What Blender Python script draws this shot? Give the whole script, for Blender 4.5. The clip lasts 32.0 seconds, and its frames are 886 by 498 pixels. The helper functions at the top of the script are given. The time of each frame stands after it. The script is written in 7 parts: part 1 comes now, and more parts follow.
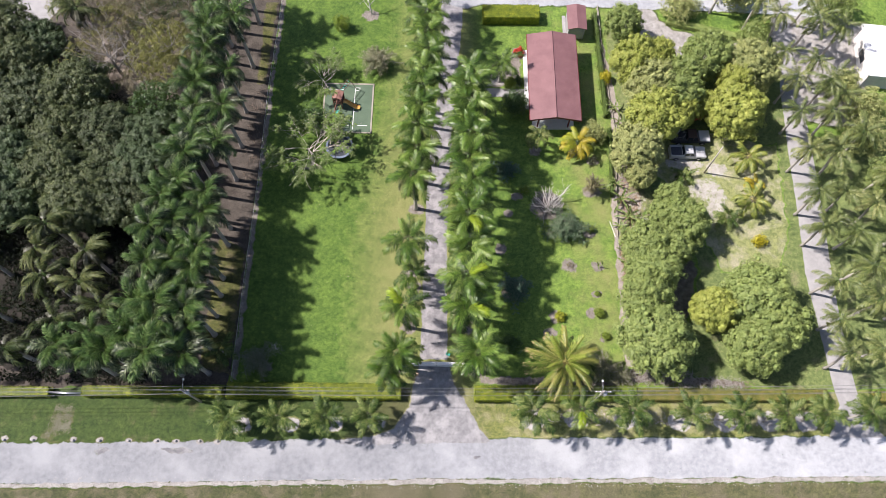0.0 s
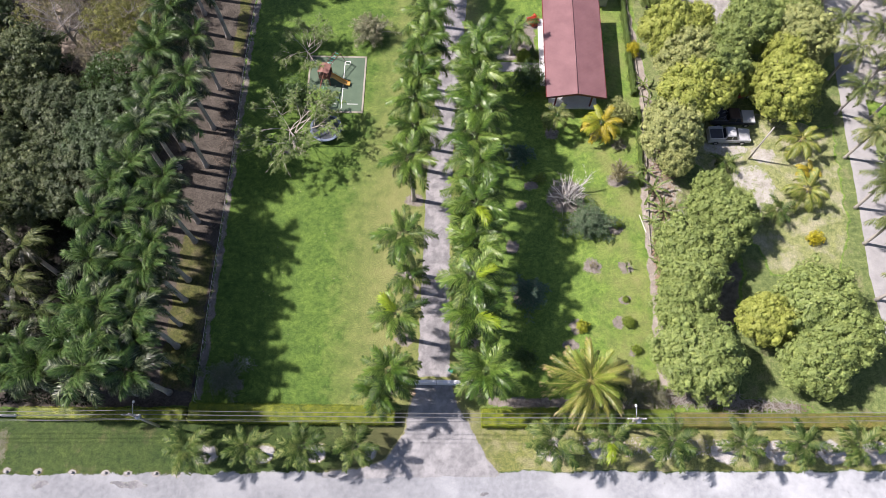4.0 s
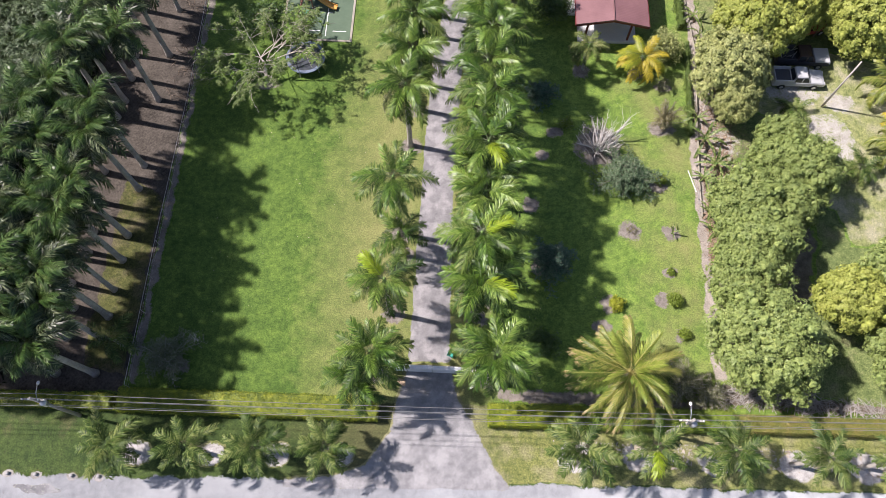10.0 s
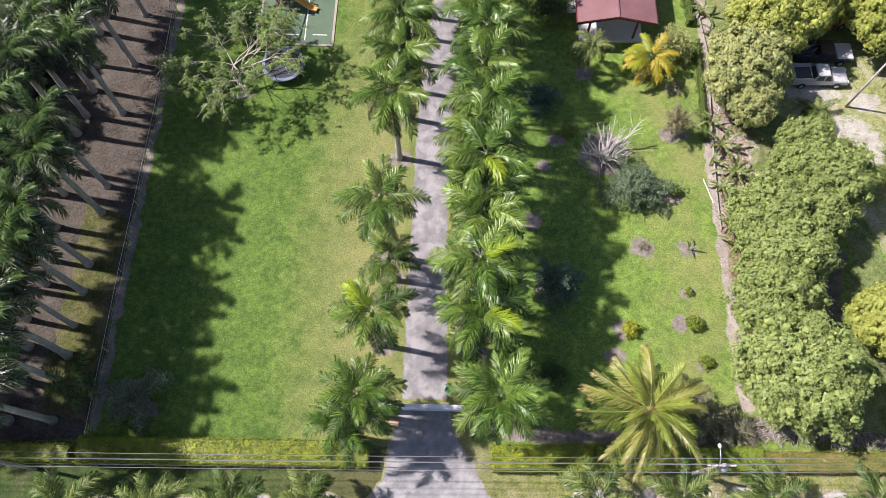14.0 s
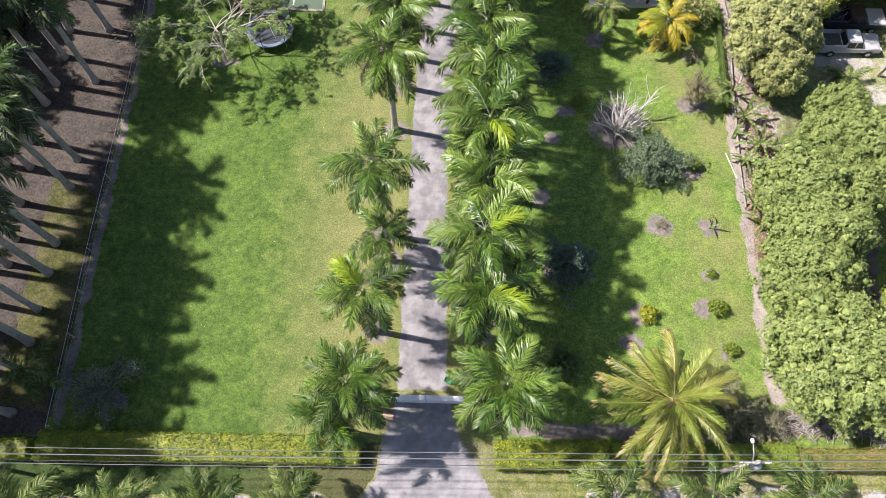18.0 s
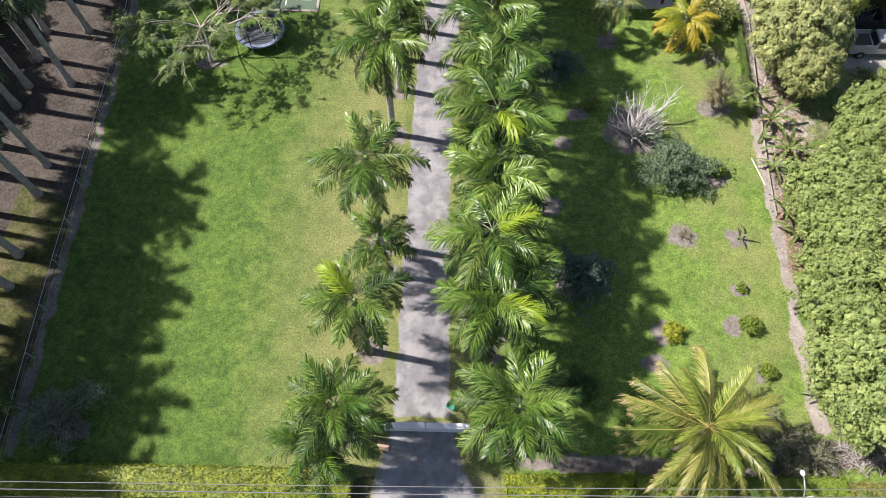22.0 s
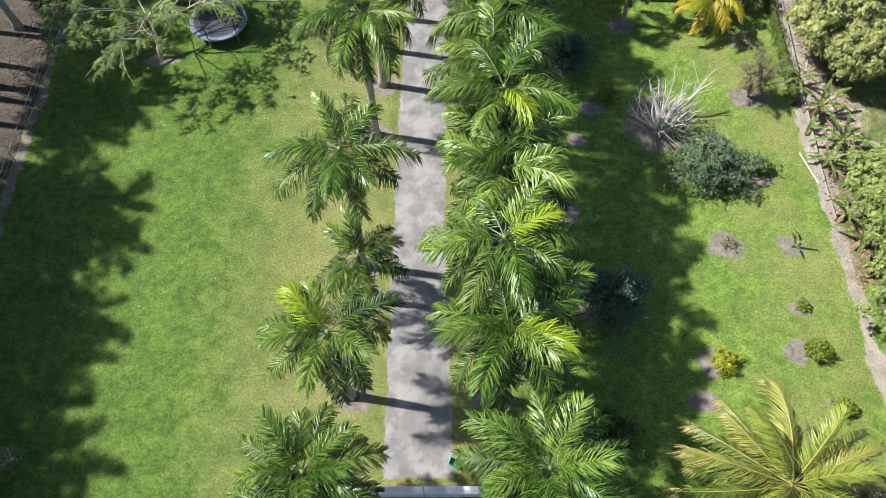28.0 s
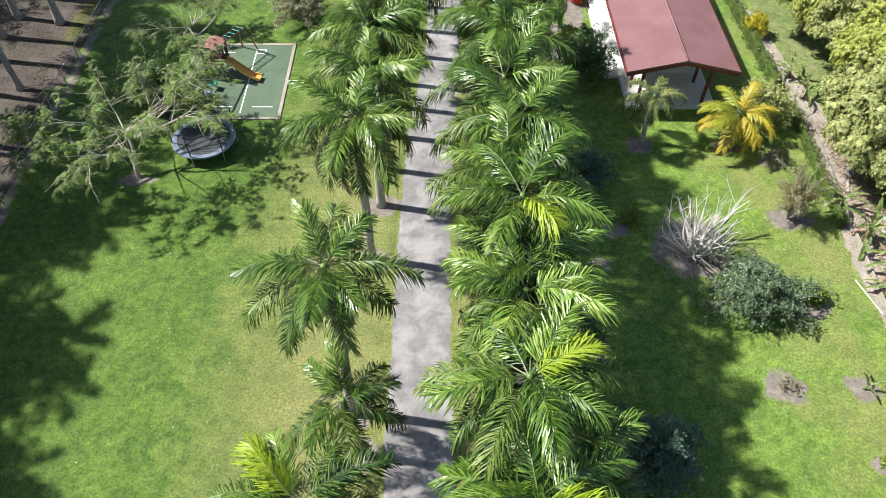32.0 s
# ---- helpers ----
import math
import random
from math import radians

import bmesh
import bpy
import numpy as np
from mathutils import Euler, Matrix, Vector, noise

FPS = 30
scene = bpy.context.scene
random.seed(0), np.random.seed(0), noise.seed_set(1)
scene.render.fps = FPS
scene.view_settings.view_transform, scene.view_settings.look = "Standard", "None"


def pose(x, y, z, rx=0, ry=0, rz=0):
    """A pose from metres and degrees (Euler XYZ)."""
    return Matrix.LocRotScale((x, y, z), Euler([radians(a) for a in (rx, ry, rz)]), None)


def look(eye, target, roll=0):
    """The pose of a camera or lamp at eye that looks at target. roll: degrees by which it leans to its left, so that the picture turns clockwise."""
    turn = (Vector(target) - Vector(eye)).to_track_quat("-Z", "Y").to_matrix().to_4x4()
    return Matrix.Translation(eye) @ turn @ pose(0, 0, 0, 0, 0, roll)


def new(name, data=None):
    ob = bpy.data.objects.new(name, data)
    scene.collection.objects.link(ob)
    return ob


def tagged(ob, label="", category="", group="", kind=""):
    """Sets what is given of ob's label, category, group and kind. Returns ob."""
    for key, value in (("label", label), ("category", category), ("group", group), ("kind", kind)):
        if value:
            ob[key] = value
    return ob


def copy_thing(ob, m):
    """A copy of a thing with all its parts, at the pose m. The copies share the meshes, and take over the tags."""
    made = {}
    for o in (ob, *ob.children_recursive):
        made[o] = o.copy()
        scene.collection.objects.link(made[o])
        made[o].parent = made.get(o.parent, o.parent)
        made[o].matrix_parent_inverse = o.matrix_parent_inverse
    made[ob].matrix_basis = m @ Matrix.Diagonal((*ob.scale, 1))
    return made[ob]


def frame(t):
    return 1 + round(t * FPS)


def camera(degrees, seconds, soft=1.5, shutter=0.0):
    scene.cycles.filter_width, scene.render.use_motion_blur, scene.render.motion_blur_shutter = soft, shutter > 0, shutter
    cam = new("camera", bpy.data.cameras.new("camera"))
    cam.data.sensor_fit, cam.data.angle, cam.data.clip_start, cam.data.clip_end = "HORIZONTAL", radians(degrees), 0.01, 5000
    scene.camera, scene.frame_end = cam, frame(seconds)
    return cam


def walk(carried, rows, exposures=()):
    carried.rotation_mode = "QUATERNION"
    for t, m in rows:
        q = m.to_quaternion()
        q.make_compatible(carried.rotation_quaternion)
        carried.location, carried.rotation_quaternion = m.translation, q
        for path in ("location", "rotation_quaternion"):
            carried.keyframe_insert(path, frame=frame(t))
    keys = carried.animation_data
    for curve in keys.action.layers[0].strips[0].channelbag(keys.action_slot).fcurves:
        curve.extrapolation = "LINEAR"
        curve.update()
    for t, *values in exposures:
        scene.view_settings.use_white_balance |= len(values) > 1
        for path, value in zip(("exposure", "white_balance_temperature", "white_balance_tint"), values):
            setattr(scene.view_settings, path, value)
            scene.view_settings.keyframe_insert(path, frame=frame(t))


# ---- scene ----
cam = camera(63.9, 32.0, soft=0.55)
SKY, SUN = 0.07, 4.5
EXPOSURES = [(0, 0.86, 6450, 20), (6, 0.88, 6450, 22), (13, 0.90, 6450, 22), (19, 1.02, 6450, 20), (24, 0.86, 6450, 15), (28, 0.90, 6450, 9), (32, 1.04, 6450, 10)]
METRES, EYE, TILT, LEAN, TURN = 60.0, 86.0, -90.0, 0.0, -0.1
ROWS = [
    (0.0, 0.0, 0.0, 0.0, -0.45, 22.38, -1.09),
    (0.5, 0.001, 0.0252, 0.0083, -0.42, 22.34, -1.12),
    (1.0, 0.002, 0.051, 0.0187, -0.36, 22.32, -1.16),
    (1.5, 0.0016, 0.0763, 0.0307, -0.31, 22.29, -1.18),
    (2.0, 0.0018, 0.1028, 0.0422, -0.25, 22.26, -1.23),
    (2.5, 0.0026, 0.1282, 0.0524, -0.24, 22.22, -1.29),
    (3.0, 0.0027, 0.1541, 0.0628, -0.18, 22.2, -1.33),
    (3.5, 0.0034, 0.1793, 0.0738, -0.17, 22.2, -1.34),
    (5.5, 0.008, 0.2812, 0.0988, -0.19, 22.19, -1.5),
    (6.0, 0.0087, 0.3079, 0.0989, -0.18, 22.14, -1.52),
    (6.5, 0.0095, 0.3343, 0.1001, -0.19, 22.11, -1.51),
    (7.0, 0.0099, 0.3604, 0.1038, -0.2, 22.09, -1.57),
    (7.5, 0.0098, 0.3866, 0.1091, -0.23, 22.1, -2.11),
    (8.0, 0.0089, 0.4123, 0.1144, -0.26, 22.14, -2.23),
    (8.5, 0.0089, 0.4322, 0.1169, -0.31, 22.12, -2.25),
    (9.0, 0.0089, 0.4438, 0.1169, -0.34, 22.13, -2.36),
    (9.5, 0.0088, 0.4545, 0.1175, -0.39, 22.15, -2.58),
    (10.0, 0.0085, 0.4645, 0.1201, -0.44, 22.15, -2.72),
    (10.5, 0.0078, 0.4741, 0.126, -0.46, 22.17, -2.71),
    (11.0, 0.0074, 0.4836, 0.1339, -0.44, 22.16, -2.33),
    (11.5, 0.0075, 0.4931, 0.1429, -0.41, 22.21, -2.15),
    (12.0, 0.0076, 0.5024, 0.1524, -0.39, 22.19, -1.74),
    (12.5, 0.0081, 0.512, 0.1615, -0.38, 22.25, -1.57),
    (13.0, 0.0085, 0.5224, 0.1697, -0.37, 22.3, -1.54),
    (13.5, 0.0079, 0.5328, 0.1767, -0.35, 22.31, -1.51),
    (14.0, 0.0076, 0.543, 0.1818, -0.35, 22.33, -1.47),
    (14.5, 0.0076, 0.5536, 0.1842, -0.38, 22.32, -1.45),
    (16.5, 0.0088, 0.5976, 0.1842, -0.38, 22.49, -1.49),
    (17.0, 0.0081, 0.6087, 0.1846, -0.42, 22.49, -1.49),
    (17.5, 0.0077, 0.6191, 0.1846, -0.44, 22.51, -1.51),
    (18.0, 0.0076, 0.6292, 0.1849, -0.45, 22.51, -1.52),
    (18.5, 0.0075, 0.6392, 0.1857, -0.47, 22.52, -1.54),
    (19.0, 0.0073, 0.65, 0.1863, -0.47, 22.52, -1.54),
    (19.5, 0.0073, 0.6607, 0.1867, -0.47, 22.51, -1.54),
    (20.0, 0.0071, 0.6717, 0.1871, -0.47, 22.52, -1.55),
    (20.5, 0.0069, 0.6825, 0.1877, -0.48, 22.52, -1.55),
    (21.0, 0.0068, 0.6938, 0.188, -0.48, 23.43, -1.53),
    (21.5, 0.0067, 0.7044, 0.1883, -0.44, 24.97, -1.53),
    (22.0, 0.0069, 0.7148, 0.1882, -0.39, 25.64, -1.54),
    (22.5, 0.0065, 0.7256, 0.1888, -0.43, 25.63, -1.53),
    (23.0, 0.0063, 0.7365, 0.1891, -0.38, 25.62, -0.72),
    (23.5, 0.0052, 0.7477, 0.1893, -0.36, 25.62, 0.18),
    (24.0, 0.0048, 0.7592, 0.1894, -0.34, 25.64, 0.29),
    (24.5, 0.0043, 0.7706, 0.191, -0.33, 25.61, 0.28),
    (26.5, 0.0016, 0.8149, 0.2109, -0.4, 25.45, 0.19),
    (27.0, 0.0015, 0.8258, 0.2187, -0.38, 26.24, 0.15),
    (27.5, 0.0015, 0.8362, 0.2276, -0.38, 27.23, 0.15),
    (28.0, 0.0018, 0.8461, 0.236, -0.37, 28.36, 0.14),
    (28.5, 0.0021, 0.8562, 0.2438, -0.36, 29.65, 0.13),
    (29.0, 0.0022, 0.8662, 0.2517, -0.35, 31.05, 0.14),
    (29.5, 0.0021, 0.8769, 0.2594, -0.36, 32.55, 0.16),
    (30.0, 0.0017, 0.888, 0.2658, -0.39, 34.0, 0.2),
    (30.5, 0.0014, 0.8989, 0.2715, -0.38, 35.43, 0.12),
    (31.0, 0.0008, 0.9098, 0.2763, -0.39, 36.84, 0.1),
    (31.5, 0.0, 0.9203, 0.2801, -0.41, 38.19, 0.05),
    (32.0, -0.0014, 0.9311, 0.2832, -0.4, 39.58, 0.04),
]
walk(cam, [(t, pose(0, 0, EYE, TILT, LEAN, TURN) @ pose(METRES * x, METRES * y, METRES * z, 90 + pitch, roll, yaw)) for t, x, y, z, yaw, pitch, roll in ROWS], EXPOSURES)

# ---- light ----
world = bpy.data.worlds.new("sky")
scene.world = world
world.use_nodes = True
wn = world.node_tree
sky = wn.nodes.new("ShaderNodeTexSky")
sky.sky_type, sky.sun_disc = "NISHITA", False
SUN_TO = Vector((-0.986 * math.cos(radians(49.6)), 0.167 * math.cos(radians(49.6)), math.sin(radians(49.6))))
sky.sun_elevation, sky.sun_rotation = radians(49.6), math.atan2(SUN_TO.x, SUN_TO.y) % (2 * math.pi)
wn.links.new(sky.outputs[0], wn.nodes["Background"].inputs[0])
wn.nodes["Background"].inputs[1].default_value = SKY
sun_data = bpy.data.lights.new("sun", "SUN")
sun_data.energy, sun_data.angle, sun_data.color = SUN, radians(1.3), (1.0, 0.955, 0.88)
sun = new("sun", sun_data)
sun.matrix_world = look(SUN_TO * 200, (0, 0, 0))


# ---- materials ----
def nodes_of(name):
    m = bpy.data.materials.new(name)
    m.use_nodes = True
    t = m.node_tree
    return m, t, t.nodes["Principled BSDF"], t.nodes["Material Output"]


def noise_node(t, coord, scale, detail=5.0, rough=0.6):
    n = t.nodes.new("ShaderNodeTexNoise")
    n.inputs["Scale"].default_value, n.inputs["Detail"].default_value, n.inputs["Roughness"].default_value = scale, detail, rough
    t.links.new(coord, n.inputs["Vector"])
    return n.outputs["Fac"]


def ramp(t, fac, stops):
    r = t.nodes.new("ShaderNodeValToRGB")
    e = r.color_ramp.elements
    while len(e) < len(stops):
        e.new(0.5)
    for el, (p, c) in zip(e, stops):
        el.position, el.color = p, (*c, 1)
    t.links.new(fac, r.inputs[0])
    return r.outputs[0]


def mix(t, fac, a, b, mode="MIX"):
    n = t.nodes.new("ShaderNodeMix")
    n.data_type, n.blend_type = "RGBA", mode
    for s, v in ((n.inputs[0], fac), (n.inputs[6], a), (n.inputs[7], b)):
        if isinstance(v, (int, float)):
            s.default_value = v
        elif isinstance(v, tuple):
            s.default_value = (*v, 1)
        else:
            t.links.new(v, s)
    return n.outputs[2]


def math_node(t, op, a, b=0.0, c=None):
    n = t.nodes.new("ShaderNodeMath")
    n.operation = op
    for s, v in zip(n.inputs, (a, b, c)):
        if v is None:
            continue
        if isinstance(v, (int, float)):
            s.default_value = v
        else:
            t.links.new(v, s)
    return n.outputs[0]


def world_pos(t):
    return t.nodes.new("ShaderNodeNewGeometry").outputs["Position"]


def own_pos(t):
    return t.nodes.new("ShaderNodeTexCoord").outputs["Object"]


def bump(t, bsdf, height, strength, dist=0.05):
    b = t.nodes.new("ShaderNodeBump")
    b.inputs["Strength"].default_value, b.inputs["Distance"].default_value = strength, dist
    t.links.new(height, b.inputs["Height"])
    t.links.new(b.outputs[0], bsdf.inputs["Normal"])


def surf(name, dark, light, scale=2.0, rough=0.8, relief=0.3, fine=12.0, metal=0.0, everywhere=False):
    """A weathered surface: two scales of colour, fine relief."""
    m, t, b, _ = nodes_of(name)
    co = world_pos(t) if everywhere else own_pos(t)
    big, small = noise_node(t, co, scale), noise_node(t, co, scale * fine, 3)
    both = math_node(t, "MULTIPLY_ADD", small, 0.45, math_node(t, "MULTIPLY", big, 0.55))
    col = ramp(t, both, [(0.32, dark), (0.68, light)])
    t.links.new(col, b.inputs["Base Color"])
    b.inputs["Roughness"].default_value, b.inputs["Metallic"].default_value = rough, metal
    if relief:
        bump(t, b, small, relief)
    return m


def plain(name, c, rough=0.6, metal=0.0):
    return surf(name, tuple(x * 0.85 for x in c), tuple(min(1, x * 1.1) for x in c), 1.5, rough, 0.08, 10, metal)


def leafy(name, dark, light, rough=0.42, through_light=0.25, by_island=True, patch=0.5, third=None, single=0.5, whole=0.0, gloss=0.4, clumps=0.6):
    """Leaves: each differs a little, and so does each bough."""
    m, t, b, out = nodes_of(name)
    rnd = t.nodes.new("ShaderNodeNewGeometry").outputs["Random Per Island"] if by_island else t.nodes.new("ShaderNodeObjectInfo").outputs["Random"]
    co = world_pos(t)
    spots = noise_node(t, co, patch, 3)
    f = math_node(t, "MULTIPLY_ADD", rnd, single, math_node(t, "MULTIPLY_ADD", spots, clumps, 0.55 - 0.5 * clumps - single * 0.5))
    if whole:
        f = math_node(t, "MULTIPLY_ADD", t.nodes.new("ShaderNodeObjectInfo").outputs["Random"], whole, math_node(t, "ADD", f, -whole * 0.5))
    stops = [(0.28, dark), (0.78, light)]
    if third:
        stops = [(0.25, dark), (0.6, light), (0.86, third)]
    col = ramp(t, f, stops)
    t.links.new(col, b.inputs["Base Color"])
    b.inputs["Roughness"].default_value = rough
    b.inputs["Specular IOR Level"].default_value = gloss
    tr = t.nodes.new("ShaderNodeBsdfTranslucent")
    t.links.new(mix(t, 0.5, col, (0.25, 0.35, 0.03)), tr.inputs["Color"])
    mx = t.nodes.new("ShaderNodeMixShader")
    mx.inputs[0].default_value = through_light
    t.links.new(b.outputs[0], mx.inputs[1])
    t.links.new(tr.outputs[0], mx.inputs[2])
    t.links.new(mx.outputs[0], out.inputs["Surface"])
    return m


# grass colours: dull, plain, fresh, dry
LAWN_DARK, LAWN_LIGHT, LAWN_FRESH, LAWN_DRY = (0.052, 0.108, 0.019), (0.086, 0.152, 0.029), (0.120, 0.200, 0.037), (0.245, 0.24, 0.105)
LAWN = (LAWN_DARK, LAWN_LIGHT, LAWN_FRESH, LAWN_DRY)


def grass_colour(t, co, colours, tired=0.0):
    """Mown grass: big patches, tufts, blades, and dry places."""
    dull, light, fresh, dead = colours
    big, mid, fine, blades = noise_node(t, co, 0.09, 4), noise_node(t, co, 0.7, 5), noise_node(t, co, 8, 5, 0.7), noise_node(t, co, 28, 3)
    green = ramp(t, big, [(0.3, dull), (0.7, light)])
    green = mix(t, ramp(t, mid, [(0.4, (0, 0, 0)), (0.68, (0.85, 0.85, 0.85))]), green, fresh)
    tuft = noise_node(t, co, 2.2, 4, 0.7)
    green = mix(t, 1.0, green, ramp(t, tuft, [(0.38, (0.70, 0.75, 0.68)), (0.62, (1.30, 1.24, 1.2))]), "MULTIPLY")
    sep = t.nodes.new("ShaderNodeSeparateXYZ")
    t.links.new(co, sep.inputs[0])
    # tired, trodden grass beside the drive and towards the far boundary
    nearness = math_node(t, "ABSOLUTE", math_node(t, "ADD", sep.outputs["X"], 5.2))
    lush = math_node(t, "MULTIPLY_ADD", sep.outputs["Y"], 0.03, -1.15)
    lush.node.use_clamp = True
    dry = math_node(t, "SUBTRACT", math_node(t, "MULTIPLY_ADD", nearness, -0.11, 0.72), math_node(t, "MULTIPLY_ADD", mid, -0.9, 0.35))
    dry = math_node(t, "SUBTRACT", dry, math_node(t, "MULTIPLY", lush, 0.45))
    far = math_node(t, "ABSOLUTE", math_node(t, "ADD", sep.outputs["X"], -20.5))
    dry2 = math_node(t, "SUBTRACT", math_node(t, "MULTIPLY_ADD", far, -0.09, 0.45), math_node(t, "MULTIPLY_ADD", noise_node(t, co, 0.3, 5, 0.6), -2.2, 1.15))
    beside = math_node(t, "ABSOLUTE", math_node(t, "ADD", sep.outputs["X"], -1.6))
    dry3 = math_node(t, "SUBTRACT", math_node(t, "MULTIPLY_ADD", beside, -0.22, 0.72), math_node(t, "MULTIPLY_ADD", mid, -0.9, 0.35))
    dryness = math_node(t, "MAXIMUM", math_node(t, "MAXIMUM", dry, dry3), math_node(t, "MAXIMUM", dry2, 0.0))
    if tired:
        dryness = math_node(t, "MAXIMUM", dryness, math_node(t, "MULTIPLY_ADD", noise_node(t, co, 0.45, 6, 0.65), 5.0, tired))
    # the eastern lawn is paler: its brighter light is put into the colour
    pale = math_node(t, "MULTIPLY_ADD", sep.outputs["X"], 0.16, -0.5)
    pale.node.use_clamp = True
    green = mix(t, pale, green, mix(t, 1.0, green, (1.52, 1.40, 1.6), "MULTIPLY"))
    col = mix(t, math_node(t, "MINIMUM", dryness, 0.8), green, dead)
    col = mix(t, 1.0, col, ramp(t, fine, [(0.38, (0.66, 0.69, 0.62)), (0.62, (1.34, 1.3, 1.25))]), "MULTIPLY")
    col = mix(t, 1.0, col, ramp(t, blades, [(0.3, (0.62, 0.65, 0.58)), (0.7, (1.38, 1.34, 1.3))]), "MULTIPLY")
    return col, math_node(t, "MULTIPLY_ADD", fine, 0.6, blades)


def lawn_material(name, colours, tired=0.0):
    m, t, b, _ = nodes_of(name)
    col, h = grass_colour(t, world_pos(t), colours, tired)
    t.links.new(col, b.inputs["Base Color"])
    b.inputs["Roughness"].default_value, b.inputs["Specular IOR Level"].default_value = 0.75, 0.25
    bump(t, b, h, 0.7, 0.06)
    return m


def earth_colour(t, co, dark, light, scale, fine=10.0):
    big, small, grit = noise_node(t, co, scale), noise_node(t, co, scale * fine, 4), noise_node(t, co, 38, 2)
    col = ramp(t, math_node(t, "MULTIPLY_ADD", small, 0.5, math_node(t, "MULTIPLY", big, 0.5)), [(0.34, dark), (0.66, light)])
    return mix(t, 1.0, col, ramp(t, grit, [(0.3, (0.7, 0.7, 0.7)), (0.7, (1.25, 1.25, 1.25))]), "MULTIPLY"), small


def stone_colour(t, co, dark, light, worn, patch_scale):
    big, mid, fine = noise_node(t, co, patch_scale, 5), noise_node(t, co, 1.6, 6), noise_node(t, co, 40, 2)
    col = ramp(t, mid, [(0.3, dark), (0.7, light)])
    col = mix(t, ramp(t, big, [(0.46, (0, 0, 0)), (0.62, (0.8, 0.8, 0.8))]), col, worn)
    return mix(t, 1.0, col, ramp(t, fine, [(0.3, (0.8, 0.8, 0.8)), (0.7, (1.15, 1.15, 1.15))]), "MULTIPLY"), fine


def fading(name, top, under=LAWN, tired=0.0, ragged=1.0):
    """Bare ground or paving that the grass grows into from its edge."""
    m, t, b, _ = nodes_of(name)
    co = world_pos(t)
    grass, gh = grass_colour(t, co, under, tired)
    bare, bh = top(t, co)
    at_edge = t.nodes.new("ShaderNodeAttribute")
    at_edge.attribute_name = "cover"
    f = math_node(t, "MULTIPLY_ADD", noise_node(t, co, 1.4, 5, 0.65), 0.9 * ragged, math_node(t, "ADD", at_edge.outputs["Fac"], -0.45 * ragged - 0.42))
    f = math_node(t, "MULTIPLY_ADD", noise_node(t, co, 11, 4, 0.7), 0.9 * ragged, math_node(t, "ADD", f, -0.45 * ragged))
    fac = ramp(t, f, [(0.0, (0, 0, 0)), (0.22, (1, 1, 1))])
    t.links.new(mix(t, fac, grass, bare), b.inputs["Base Color"])
    b.inputs["Roughness"].default_value, b.inputs["Specular IOR Level"].default_value = 0.85, 0.2
    bump(t, b, mix(t, fac, gh, bh), 0.55, 0.045)
    return m


VERGE = ((0.028, 0.057, 0.013), (0.047, 0.079, 0.020), (0.062, 0.098, 0.024), (0.115, 0.112, 0.055))
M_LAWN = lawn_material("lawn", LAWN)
M_YARD = fading("thin_yard_grass", lambda t, co: grass_colour(t, co, ((0.095, 0.128, 0.050), (0.14, 0.172, 0.070), (0.165, 0.195, 0.082), (0.36, 0.34, 0.27)), -2.3))
M_VERGE_LAWN = lawn_material("verge_lawn", VERGE, -2.75)
VERGE_DRY = ((0.085, 0.115, 0.034), (0.13, 0.15, 0.05), (0.15, 0.175, 0.055), (0.28, 0.265, 0.16))
M_VERGE_DRY = lawn_material("dry_verge_lawn", VERGE_DRY, -2.35)
M_ORCHARD = fading("orchard_floor", lambda t, co: earth_colour(t, co, (0.07, 0.062, 0.044), (0.24, 0.21, 0.16), 1.6))
M_VERGE = lawn_material("rough_verge", ((0.042, 0.052, 0.024), (0.072, 0.080, 0.040), (0.088, 0.096, 0.045), (0.145, 0.128, 0.092)), -2.3)
M_GROVE_GRASS = fading("grove_grass", lambda t, co: grass_colour(t, co, ((0.045, 0.052, 0.018), (0.076, 0.083, 0.030), (0.092, 0.10, 0.034), (0.13, 0.112, 0.072)), -2.4), ((0.055, 0.047, 0.038), (0.09, 0.078, 0.064), (0.115, 0.10, 0.082), (0.15, 0.13, 0.108)), 0.0, 2.5)
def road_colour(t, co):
    """Crushed limestone; brighter light in the east is put into its colour as whitening."""
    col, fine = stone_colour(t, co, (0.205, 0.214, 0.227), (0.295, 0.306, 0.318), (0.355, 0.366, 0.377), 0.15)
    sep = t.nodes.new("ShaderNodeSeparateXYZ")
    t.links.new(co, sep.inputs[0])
    # weight of that painted brightness: grows eastwards, broken up by noise
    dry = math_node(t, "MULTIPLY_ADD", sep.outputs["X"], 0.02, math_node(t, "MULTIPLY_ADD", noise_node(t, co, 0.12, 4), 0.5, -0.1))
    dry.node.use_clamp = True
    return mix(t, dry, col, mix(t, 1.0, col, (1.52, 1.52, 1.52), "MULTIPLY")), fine


